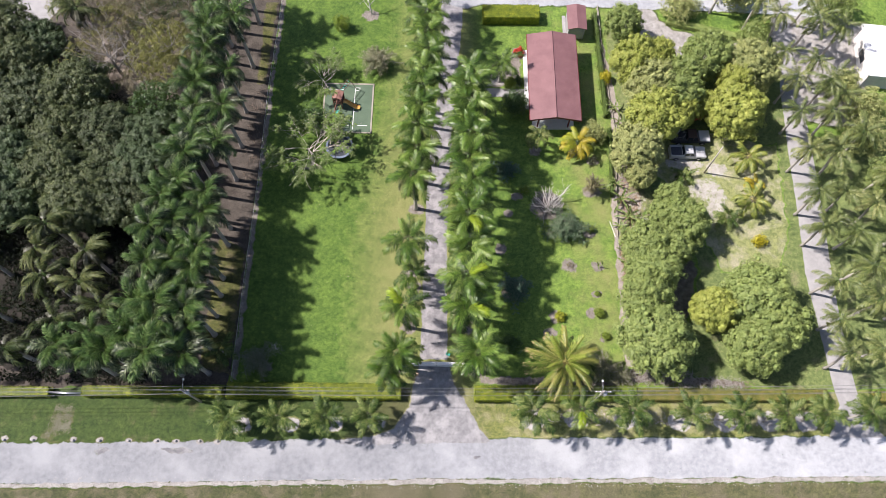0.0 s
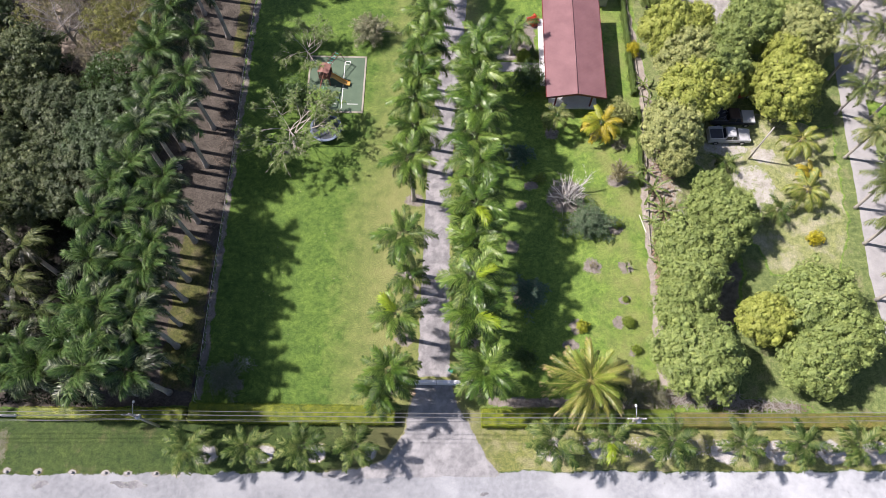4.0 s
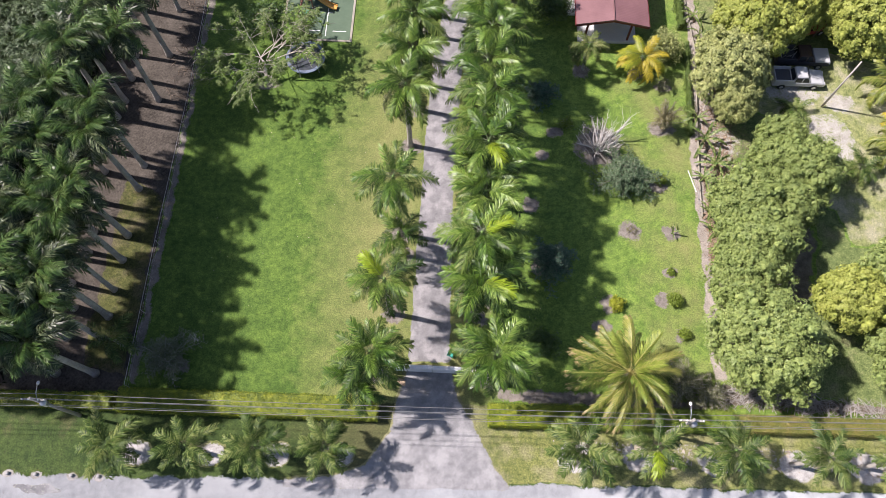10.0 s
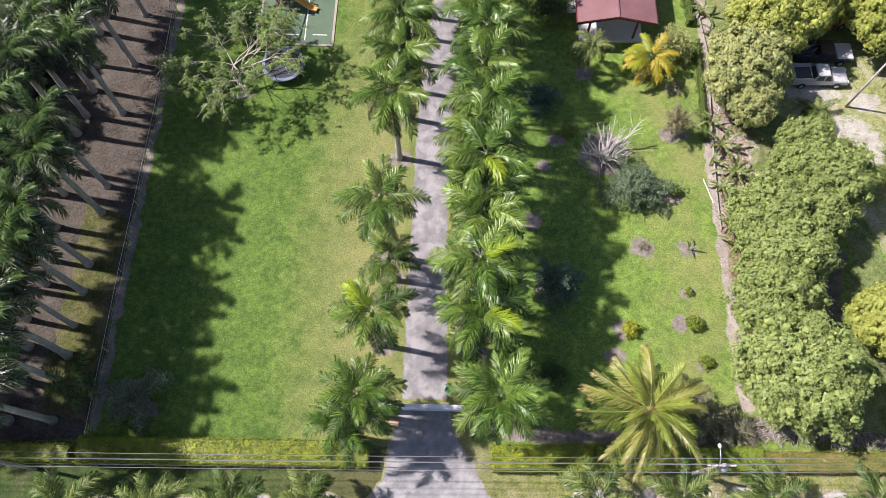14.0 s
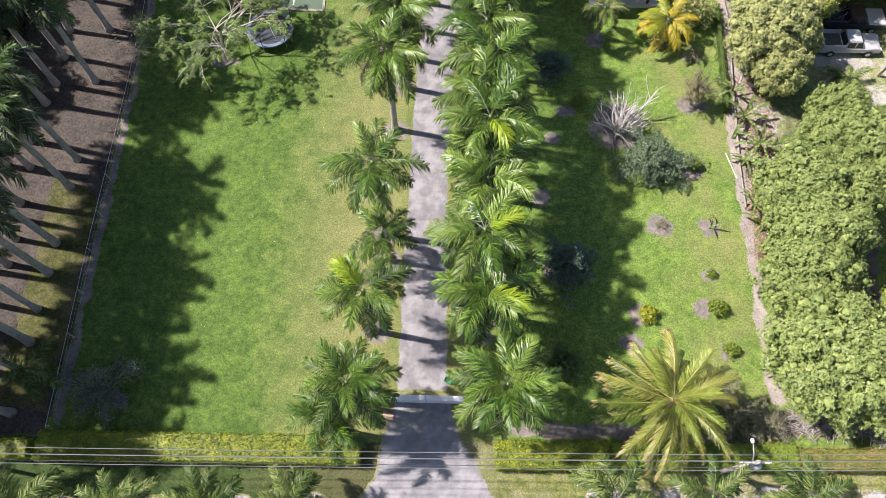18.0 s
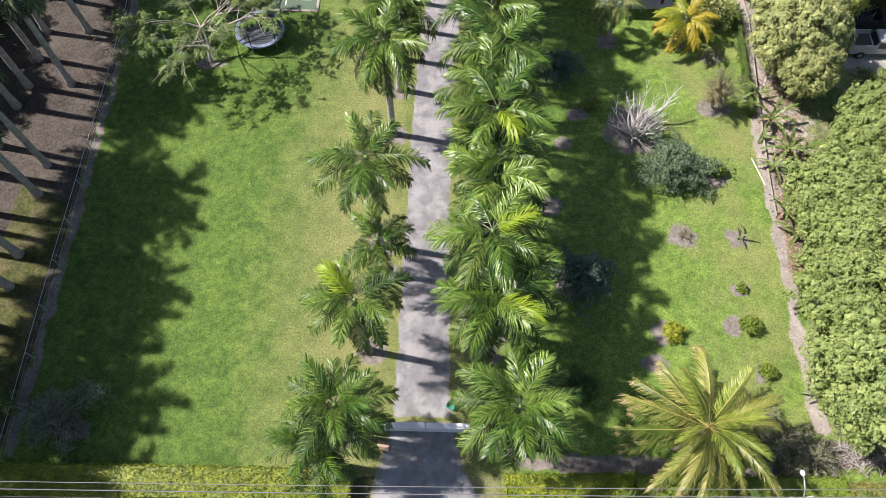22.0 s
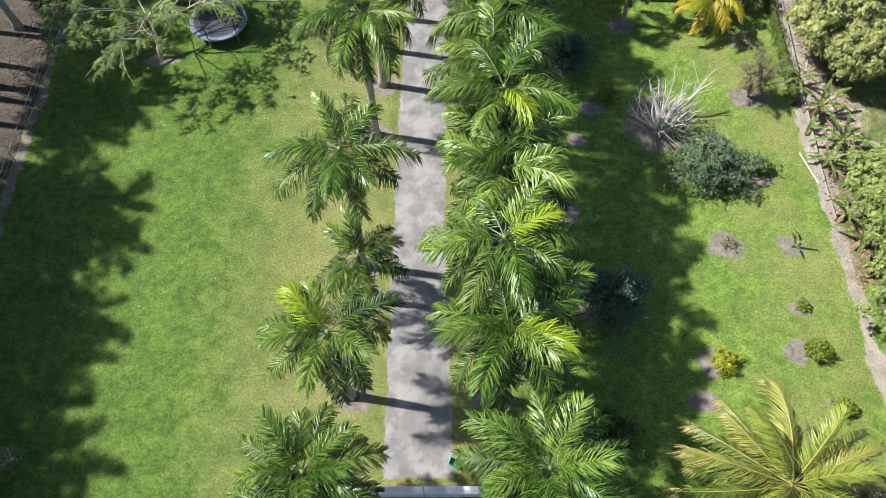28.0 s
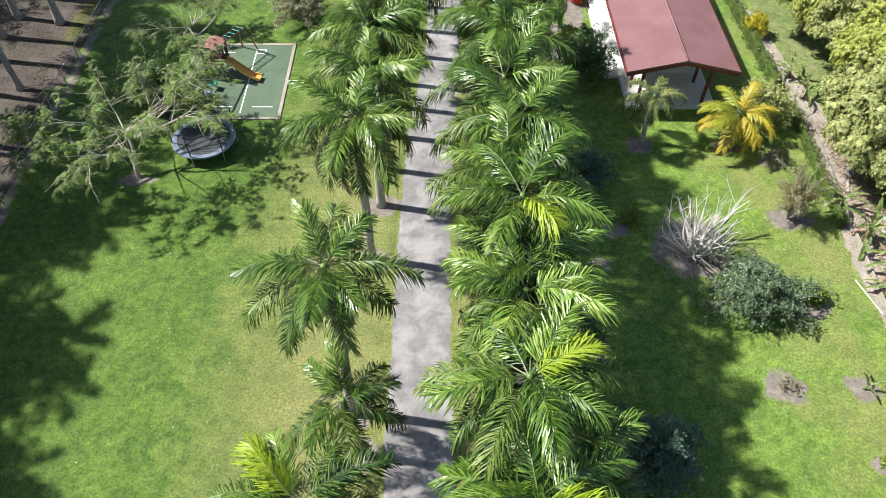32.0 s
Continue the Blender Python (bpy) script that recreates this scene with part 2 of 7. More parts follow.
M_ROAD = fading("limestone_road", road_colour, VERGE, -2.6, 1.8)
M_DRIVE = fading("worn_asphalt", lambda t, co: stone_colour(t, co, (0.168, 0.164, 0.167), (0.265, 0.258, 0.26), (0.36, 0.347, 0.344), 0.75), LAWN, -2.4, 1.0)
M_APRON = fading("asphalt_apron", lambda t, co: stone_colour(t, co, (0.18, 0.18, 0.185), (0.30, 0.297, 0.30), (0.375, 0.37, 0.37), 0.6), VERGE_DRY, -2.2, 1.4)
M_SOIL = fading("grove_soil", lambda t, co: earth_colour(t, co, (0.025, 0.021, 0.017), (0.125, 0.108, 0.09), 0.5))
# the grove soil again, darkened: shade between the palms is in its colour
M_SOIL_SHADE = fading("shaded_grove_soil", lambda t, co: earth_colour(t, co, (0.012, 0.011, 0.009), (0.042, 0.038, 0.03), 0.5))
M_SAND = fading("sandy_soil", lambda t, co: earth_colour(t, co, (0.19, 0.165, 0.14), (0.43, 0.385, 0.335), 0.8))
M_CLEARING = fading("brown_clearing_soil", lambda t, co: earth_colour(t, co, (0.07, 0.058, 0.044), (0.34, 0.29, 0.24), 0.7, 5.0))
M_PALE = fading("pale_yard_sand", lambda t, co: earth_colour(t, co, (0.24, 0.225, 0.19), (0.52, 0.50, 0.455), 0.9), ((0.095, 0.135, 0.048), (0.135, 0.178, 0.066), (0.16, 0.20, 0.076), (0.36, 0.34, 0.27)), -2.5, 4.0)
M_ROUGH_GRASS = fading("dull_orchard_grass", lambda t, co: grass_colour(t, co, ((0.062, 0.096, 0.034), (0.098, 0.138, 0.050), (0.118, 0.16, 0.058), (0.24, 0.23, 0.14)), -2.7))
M_TRACK = fading("muddy_track", lambda t, co: earth_colour(t, co, (0.07, 0.075, 0.042), (0.19, 0.18, 0.135), 0.8), VERGE, -2.3, 3.5)
M_MULCH = fading("grey_mulch", lambda t, co: earth_colour(t, co, (0.09, 0.078, 0.066), (0.33, 0.295, 0.26), 2.6), LAWN, 0.0, 2.4)
M_FENCE = fading("fence_line_soil", lambda t, co: earth_colour(t, co, (0.10, 0.088, 0.076), (0.30, 0.27, 0.238), 1.3), LAWN, 0.0, 1.8)
M_LIME = fading("lime_rubble", lambda t, co: earth_colour(t, co, (0.17, 0.158, 0.145), (0.44, 0.425, 0.40), 1.2), VERGE, -2.3)
M_STONE = surf("lime_stone", (0.25, 0.235, 0.215), (0.50, 0.485, 0.46), 2.0, 0.9, 0.7, 7)
M_STAIN = fading("damp_road_stain", lambda t, co: stone_colour(t, co, (0.13, 0.13, 0.137), (0.23, 0.228, 0.236), (0.32, 0.32, 0.325), 0.9), ((0.26, 0.272, 0.292),) * 2 + ((0.35, 0.365, 0.385),) * 2, 0.0, 5.0)
M_KERB = surf("stained_concrete", (0.22, 0.20, 0.16), (0.38, 0.35, 0.29), 0.9, 0.9, 0.2, 14)
M_CONC = surf("pale_concrete", (0.24, 0.236, 0.235), (0.37, 0.362, 0.355), 0.9, 0.85, 0.15, 14)
M_COURT = surf("green_court", (0.060, 0.100, 0.062), (0.105, 0.155, 0.098), 0.6, 0.8, 0.15, 20)
M_PAINT = plain("white_paint", (0.78, 0.78, 0.76), 0.6)
M_TRUNK = surf("palm_trunk", (0.22, 0.20, 0.175), (0.50, 0.47, 0.43), 1.6, 0.85, 0.5, 6)
M_TRUNK_DARK = surf("coconut_trunk", (0.12, 0.10, 0.08), (0.28, 0.24, 0.20), 2.2, 0.9, 0.6, 6)
M_SHAFT = plain("crown_shaft", (0.12, 0.21, 0.045), 0.45)
M_BARK = surf("grey_bark", (0.11, 0.09, 0.07), (0.27, 0.235, 0.19), 2.5, 0.95, 0.7, 5)
M_DEAD = surf("bleached_wood", (0.46, 0.43, 0.405), (0.74, 0.71, 0.68), 3, 0.9, 0.4, 5)
M_TANWOOD = surf("beige_bark", (0.34, 0.30, 0.25), (0.58, 0.53, 0.46), 3, 0.9, 0.4, 5)
M_DEAD_GREY = surf("grey_sticks", (0.22, 0.20, 0.185), (0.46, 0.43, 0.40), 3, 0.9, 0.4, 5)
M_FROND = leafy("palm_leaf", (0.011, 0.034, 0.007), (0.060, 0.120, 0.017), 0.44, 0.06, patch=1.3, third=(0.18, 0.24, 0.055), single=0.6, whole=0.32, gloss=0.3, clumps=0.35)
M_FROND_SIDE = leafy("side_palm_leaf", (0.044, 0.070, 0.018), (0.145, 0.185, 0.05), 0.42, 0.12, patch=1.3, third=(0.33, 0.33, 0.12), single=0.6, whole=0.3, clumps=0.4)
M_FROND_OLD = leafy("old_palm_leaf", (0.028, 0.042, 0.014), (0.095, 0.118, 0.042), 0.45, 0.05, patch=2.2, third=(0.29, 0.285, 0.16), single=0.6, whole=0.4, gloss=0.35, clumps=0.35)
M_FROND_HEART = leafy("young_palm_leaf", (0.030, 0.080, 0.009), (0.115, 0.21, 0.026), 0.36, 0.1, patch=1.3, single=0.6, third=(0.26, 0.355, 0.075), whole=0.4, gloss=0.5, clumps=0.35)
M_FROND_ARCH = leafy("arching_palm_leaf", (0.045, 0.070, 0.016), (0.12, 0.155, 0.042), 0.5, 0.1, single=0.5, third=(0.24, 0.25, 0.085), whole=0.3, gloss=0.25)
M_FROND_TAN = leafy("withered_leaf_tip", (0.26, 0.20, 0.085), (0.52, 0.41, 0.20), 0.6, 0.15)
# next three: drive palm leaves again, darkened so the colour holds grove shade
M_FROND_DARK = leafy("grove_palm_leaf_shaded", (0.007, 0.017, 0.006), (0.030, 0.056, 0.016), 0.42, 0.05, patch=1.3, third=(0.15, 0.18, 0.085), single=0.75, gloss=0.42, clumps=0.45)
M_FROND_DARK_YOUNG = leafy("young_grove_leaf_shaded", (0.016, 0.044, 0.009), (0.062, 0.125, 0.024), 0.40, 0.08, patch=0.9, single=0.55, gloss=0.42, third=(0.16, 0.22, 0.07))
M_FROND_DARK_OLD = leafy("old_grove_leaf_shaded", (0.020, 0.024, 0.013), (0.060, 0.062, 0.034), 0.4, 0.06, patch=0.9, third=(0.14, 0.13, 0.085), single=0.3, gloss=0.5)
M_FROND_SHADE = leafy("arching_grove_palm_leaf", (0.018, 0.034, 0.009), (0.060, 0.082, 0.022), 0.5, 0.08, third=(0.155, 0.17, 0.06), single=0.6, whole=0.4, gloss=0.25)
M_FROND_YOUNG = leafy("verge_palm_leaf", (0.020, 0.048, 0.010), (0.085, 0.138, 0.027), 0.46, 0.1, patch=1.3, third=(0.23, 0.265, 0.085), single=0.6, whole=0.35, gloss=0.25, clumps=0.35)
M_FROND_NEW = leafy("new_palm_leaf", (0.22, 0.34, 0.02), (0.38, 0.48, 0.04), 0.4, 0.35)
M_FROND_COCO = leafy("coconut_leaf", (0.050, 0.085, 0.012), (0.140, 0.185, 0.030), 0.4, 0.15, patch=0.9, third=(0.31, 0.305, 0.07), single=0.45, whole=0.7, clumps=0.3)
M_FROND_YARD = leafy("yard_palm_leaf", (0.085, 0.135, 0.022), (0.22, 0.265, 0.05), 0.42, 0.2, patch=0.9, third=(0.40, 0.385, 0.10), single=0.5)
M_FROND_COCO_YOUNG = leafy("young_coconut_leaf", (0.075, 0.12, 0.016), (0.19, 0.245, 0.036), 0.42, 0.15, third=(0.32, 0.36, 0.07), single=0.5, whole=0.3, gloss=0.25)
M_RIB_GOLD = plain("yellow_leaf_stalk", (0.38, 0.33, 0.10), 0.5)
M_FROND_GOLD = leafy("golden_palm_leaf", (0.34, 0.30, 0.03), (0.58, 0.45, 0.05), 0.42, 0.3)
M_FROND_LIME = leafy("yellow_green_palm_leaf", (0.24, 0.29, 0.025), (0.44, 0.44, 0.05), 0.42, 0.25, single=0.5, whole=0.3)
M_FROND_DRY = leafy("dry_palm_leaf", (0.26, 0.21, 0.16), (0.50, 0.43, 0.36), 0.7, 0.1)
M_RACHIS = plain("leaf_stalk", (0.060, 0.095, 0.026), 0.5)
M_MANGO = leafy("mango_leaf", (0.125, 0.185, 0.058), (0.255, 0.325, 0.095), 0.5, 0.16, patch=1.6, third=(0.42, 0.475, 0.15), single=0.3, clumps=0.85)
M_MANGO_GOLD = leafy("mango_flush_leaf", (0.18, 0.235, 0.045), (0.36, 0.40, 0.085), 0.5, 0.14, patch=1.1, third=(0.54, 0.56, 0.16), single=0.25, clumps=0.85)
M_MANGO_OLIVE = leafy("olive_leaf", (0.18, 0.215, 0.075), (0.35, 0.38, 0.14), 0.5, 0.14, single=0.28, patch=1.2, third=(0.55, 0.55, 0.22), clumps=0.85)
M_BLOSSOM = leafy("pale_blossom_leaf", (0.085, 0.105, 0.05), (0.22, 0.235, 0.125), 0.55, 0.12, third=(0.46, 0.41, 0.29), single=0.7, gloss=0.2)
M_FOREST = leafy("forest_leaf", (0.020, 0.036, 0.015), (0.078, 0.106, 0.045), 0.5, 0.08, patch=1.1, third=(0.205, 0.235, 0.11), single=0.35, clumps=0.95)
M_FOREST_OLIVE = leafy("olive_forest_leaf", (0.026, 0.042, 0.016), (0.088, 0.115, 0.043), 0.5, 0.08, patch=1.1, third=(0.215, 0.245, 0.10), single=0.35, clumps=0.95)
M_FOREST_DARK = leafy("dark_forest_leaf", (0.018, 0.036, 0.016), (0.07, 0.11, 0.045), 0.5, 0.08, patch=1.1, third=(0.17, 0.23, 0.10), single=0.35)
M_DARKLEAF = leafy("dark_shrub_leaf", (0.030, 0.065, 0.022), (0.08, 0.14, 0.042), 0.42, 0.15)
# near-black leaf colour that carries the deep shade under the trees
M_UNDER_SHADE = leafy("undergrowth_shade_leaf", (0.005, 0.008, 0.005), (0.015, 0.021, 0.012), 0.7, 0.05, gloss=0.15)
M_BLUELEAF = leafy("blue_green_leaf", (0.032, 0.070, 0.034), (0.098, 0.158, 0.080), 0.5, 0.1, third=(0.21, 0.28, 0.16), single=0.6, gloss=0.3)
M_GREYLEAF = leafy("grey_green_leaf", (0.055, 0.080, 0.042), (0.135, 0.165, 0.092), 0.55, 0.1, third=(0.23, 0.25, 0.16), single=0.5, gloss=0.2)
M_BLUEDARK = leafy("dark_blue_green_leaf", (0.028, 0.066, 0.046), (0.095, 0.165, 0.115), 0.5, 0.1, third=(0.165, 0.235, 0.165), single=0.5, gloss=0.15)
M_OLIVEDRY = leafy("dry_olive_leaf", (0.075, 0.085, 0.045), (0.19, 0.20, 0.105), 0.55, 0.12, third=(0.33, 0.31, 0.20), single=0.6)
M_SHRUB = leafy("shrub_leaf", (0.10, 0.165, 0.022), (0.245, 0.32, 0.045), 0.5, 0.25)
M_LIMELEAF = leafy("lime_shrub_leaf", (0.20, 0.25, 0.02), (0.42, 0.44, 0.04), 0.5, 0.25)
M_YELLOW = leafy("yellow_shrub_leaf", (0.32, 0.30, 0.02), (0.58, 0.50, 0.03), 0.45, 0.25)
M_RED = leafy("red_flower", (0.45, 0.02, 0.02), (0.62, 0.06, 0.04), 0.5, 0.2)
M_BROWNLEAF = leafy("brown_shrub_leaf", (0.105, 0.10, 0.045), (0.215, 0.19, 0.09), 0.6, 0.15, third=(0.33, 0.275, 0.165), single=0.5)
M_HEDGE = leafy("hedge_leaf", (0.058, 0.100, 0.010), (0.19, 0.24, 0.020), 0.5, 0.2, patch=1.6, third=(0.41, 0.43, 0.032), single=0.5, clumps=0.9)
M_HEDGE_DRY = leafy("autumn_hedge_leaf", (0.085, 0.105, 0.024), (0.21, 0.215, 0.05), 0.5, 0.2, patch=1.1, third=(0.34, 0.24, 0.095), single=0.45, clumps=0.9)
M_FEATHER = leafy("feathery_leaf", (0.048, 0.085, 0.026), (0.125, 0.18, 0.055), 0.5, 0.22, patch=1.2, third=(0.25, 0.29, 0.11), single=0.5, gloss=0.25)
M_FEATHER_YOUNG = leafy("young_feathery_leaf", (0.09, 0.17, 0.025), (0.20, 0.33, 0.045), 0.5, 0.2, single=0.4)
M_BANANA = leafy("banana_leaf", (0.050, 0.098, 0.022), (0.15, 0.215, 0.058), 0.45, 0.25, patch=3.0, third=(0.32, 0.33, 0.14), single=0.6)
M_LEAF_BROWN = leafy("dead_brown_leaf", (0.14, 0.085, 0.055), (0.34, 0.24, 0.17), 0.7, 0.1, single=0.6)
M_METAL = plain("galvanised_metal", (0.55, 0.56, 0.57), 0.4, 0.7)
M_RAIL = plain("weathered_rail", (0.60, 0.59, 0.57), 0.7)
M_WIRE = plain("cable", (0.20, 0.20, 0.20), 0.6)
M_POLE = surf("weathered_pole", (0.30, 0.27, 0.24), (0.48, 0.45, 0.41), 2, 0.9, 0.4, 8)
M_WHITEGATE = plain("white_gate_paint", (0.80, 0.80, 0.80), 0.4)
M_WOODRED = surf("red_stained_wood", (0.12, 0.05, 0.036), (0.22, 0.095, 0.066), 3, 0.65, 0.2, 8)
M_REDPOST = plain("red_paint", (0.15, 0.028, 0.025), 0.6)
M_WALL = surf("off_white_render", (0.55, 0.54, 0.51), (0.74, 0.72, 0.69), 0.8, 0.85, 0.15, 14)
M_FLOOR = surf("white_floor_tile", (0.56, 0.56, 0.56), (0.76, 0.76, 0.75), 0.9, 0.6, 0.1, 14)
M_RUBBLE = fading("white_rubble", lambda t, co: earth_colour(t, co, (0.22, 0.208, 0.195), (0.56, 0.54, 0.515), 1.8), VERGE_DRY, -2.3, 1.3)
M_RUBBER = plain("black_rubber", (0.03, 0.03, 0.032), 0.8)
M_CARWHITE = plain("white_car_paint", (0.46, 0.47, 0.48), 0.3)
M_CARDARK = plain("dark_car_paint", (0.05, 0.05, 0.06), 0.3)
M_CARRED = plain("red_car_paint", (0.38, 0.02, 0.02), 0.3)
M_GLASS = plain("dark_glass", (0.03, 0.035, 0.04), 0.08)
M_SLIDE = plain("orange_plastic", (0.68, 0.38, 0.10), 0.35)
M_BLUEPAD = plain("silver_blue_vinyl", (0.22, 0.27, 0.38), 0.5)
M_MAT = plain("jumping_mat", (0.055, 0.065, 0.08), 0.7)
M_TEAL = plain("teal_plastic", (0.05, 0.36, 0.30), 0.4)
M_WOOD = surf("cut_timber", (0.33, 0.23, 0.15), (0.52, 0.39, 0.27), 3, 0.85, 0.3, 8)
M_DEBRIS = surf("brown_litter", (0.085, 0.06, 0.042), (0.24, 0.185, 0.14), 3, 0.95, 0.5, 6)


# ---- mesh tools ----
from mathutils import geometry

class Shape:
    """Gathers vertices and faces of one mesh."""

    def __init__(self):
        self.v, self.f = [], []

    def face(self, *pts):
        n = len(self.v)
        self.v.extend(tuple(p) for p in pts)
        self.f.append(tuple(range(n, n + len(pts))))

    def box(self, x0, y0, z0, x1, y1, z1, m=None, chamfer=0.0):
        bm = bmesh.new()
        bmesh.ops.create_cube(bm, size=1)
        for v in bm.verts:
            v.co = Vector(((x0 + x1) / 2 + v.co.x * (x1 - x0), (y0 + y1) / 2 + v.co.y * (y1 - y0), (z0 + z1) / 2 + v.co.z * (z1 - z0)))
        if chamfer:
            bmesh.ops.bevel(bm, geom=list(bm.edges), offset=chamfer, segments=1, affect="EDGES")
        if m is not None:
            bm.transform(m)
        self.take(bm)

    def take(self, bm):
        n = len(self.v)
        bm.verts.index_update()
        self.v.extend(tuple(v.co) for v in bm.verts)
        self.f.extend(tuple(n + v.index for v in f.verts) for f in bm.faces)
        bm.free()

    def tube(self, pts, radii, sides=8, cap=True):
        pts = [Vector(p) for p in pts]
        n0 = len(self.v)
        side = Vector((1, 0, 0))
        for i, p in enumerate(pts):
            d = (pts[min(i + 1, len(pts) - 1)] - pts[max(i - 1, 0)]).normalized()
            if abs(d.dot(side)) > 0.9:
                side = Vector((0, 1, 0))
            a = (side - d * d.dot(side)).normalized()
            b = d.cross(a)
            side = a
            for k in range(sides):
                w = 2 * math.pi * k / sides
                self.v.append(tuple(p + (a * math.cos(w) + b * math.sin(w)) * radii[i]))
        for i in range(len(pts) - 1):
            for k in range(sides):
                k2 = (k + 1) % sides
                self.f.append((n0 + i * sides + k, n0 + i * sides + k2, n0 + (i + 1) * sides + k2, n0 + (i + 1) * sides + k))
        if cap:
            self.f.append(tuple(n0 + k for k in reversed(range(sides))))
            e = n0 + (len(pts) - 1) * sides
            self.f.append(tuple(e + k for k in range(sides)))

    def mesh(self, name, material, smooth=False):
        me = bpy.data.meshes.new(name)
        me.from_pydata(self.v, [], self.f)
        me.materials.append(material)
        if smooth:
            me.shade_smooth()
        me.update()
        return me


def part(name, data, parent, m=None, label=""):
    """One mesh under a thing or under a part."""
    ob = new(name, data)
    ob.parent = parent
    if m is not None:
        ob.matrix_basis = m
    if label:
        tagged(ob, label)
    return ob


def thing(name, m, label, category, group="", kind=""):
    ob = new(name)
    ob.empty_display_size = 0.2
    ob.matrix_basis = m
    return tagged(ob, label, category, group, kind)


def single(name, data, m, label, category, group="", kind=""):
    ob = new(name, data)
    ob.matrix_basis = m
    return tagged(ob, label, category, group, kind)


def cards(v, material, name):
    """A mesh of loose four-cornered leaves from an array of n x 4 x 3."""
    n = len(v)
    me = bpy.data.meshes.new(name)
    me.vertices.add(n * 4)
    me.vertices.foreach_set("co", np.ascontiguousarray(v, dtype=np.float32).ravel())
    me.loops.add(n * 4)
    me.loops.foreach_set("vertex_index", np.arange(n * 4, dtype=np.int32))
    me.polygons.add(n)
    me.polygons.foreach_set("loop_start", np.arange(n, dtype=np.int32) * 4)
    me.materials.append(material)
    me.update(calc_edges=True)
    return me


def unit(a):
    return a / np.maximum(np.linalg.norm(a, axis=-1, keepdims=True), 1e-6)


def leaf_cards(rng, p, out, length, width, droop=0.35, spread=0.7):
    """Leaves at points p that point outwards and hang a little."""
    n = len(p)
    face = unit(out + rng.normal(0, 0.45 * spread, (n, 3)))
    d = rng.normal(0, 1, (n, 3)) + out * 0.35 + np.array([0, 0, -droop])
    d = unit(d - face * np.sum(d * face, 1, keepdims=True) * 0.75)
    side = unit(np.cross(d, face))
    ln = length * rng.uniform(0.7, 1.3, (n, 1))
    wd = width * rng.uniform(0.75, 1.25, (n, 1))
    mid = p + d * ln * 0.45
    sag = np.array([0, 0, -1.0]) * ln * 0.12
    return np.stack([p, mid + side * wd * 0.5, p + d * ln + sag, mid - side * wd * 0.5], axis=1)


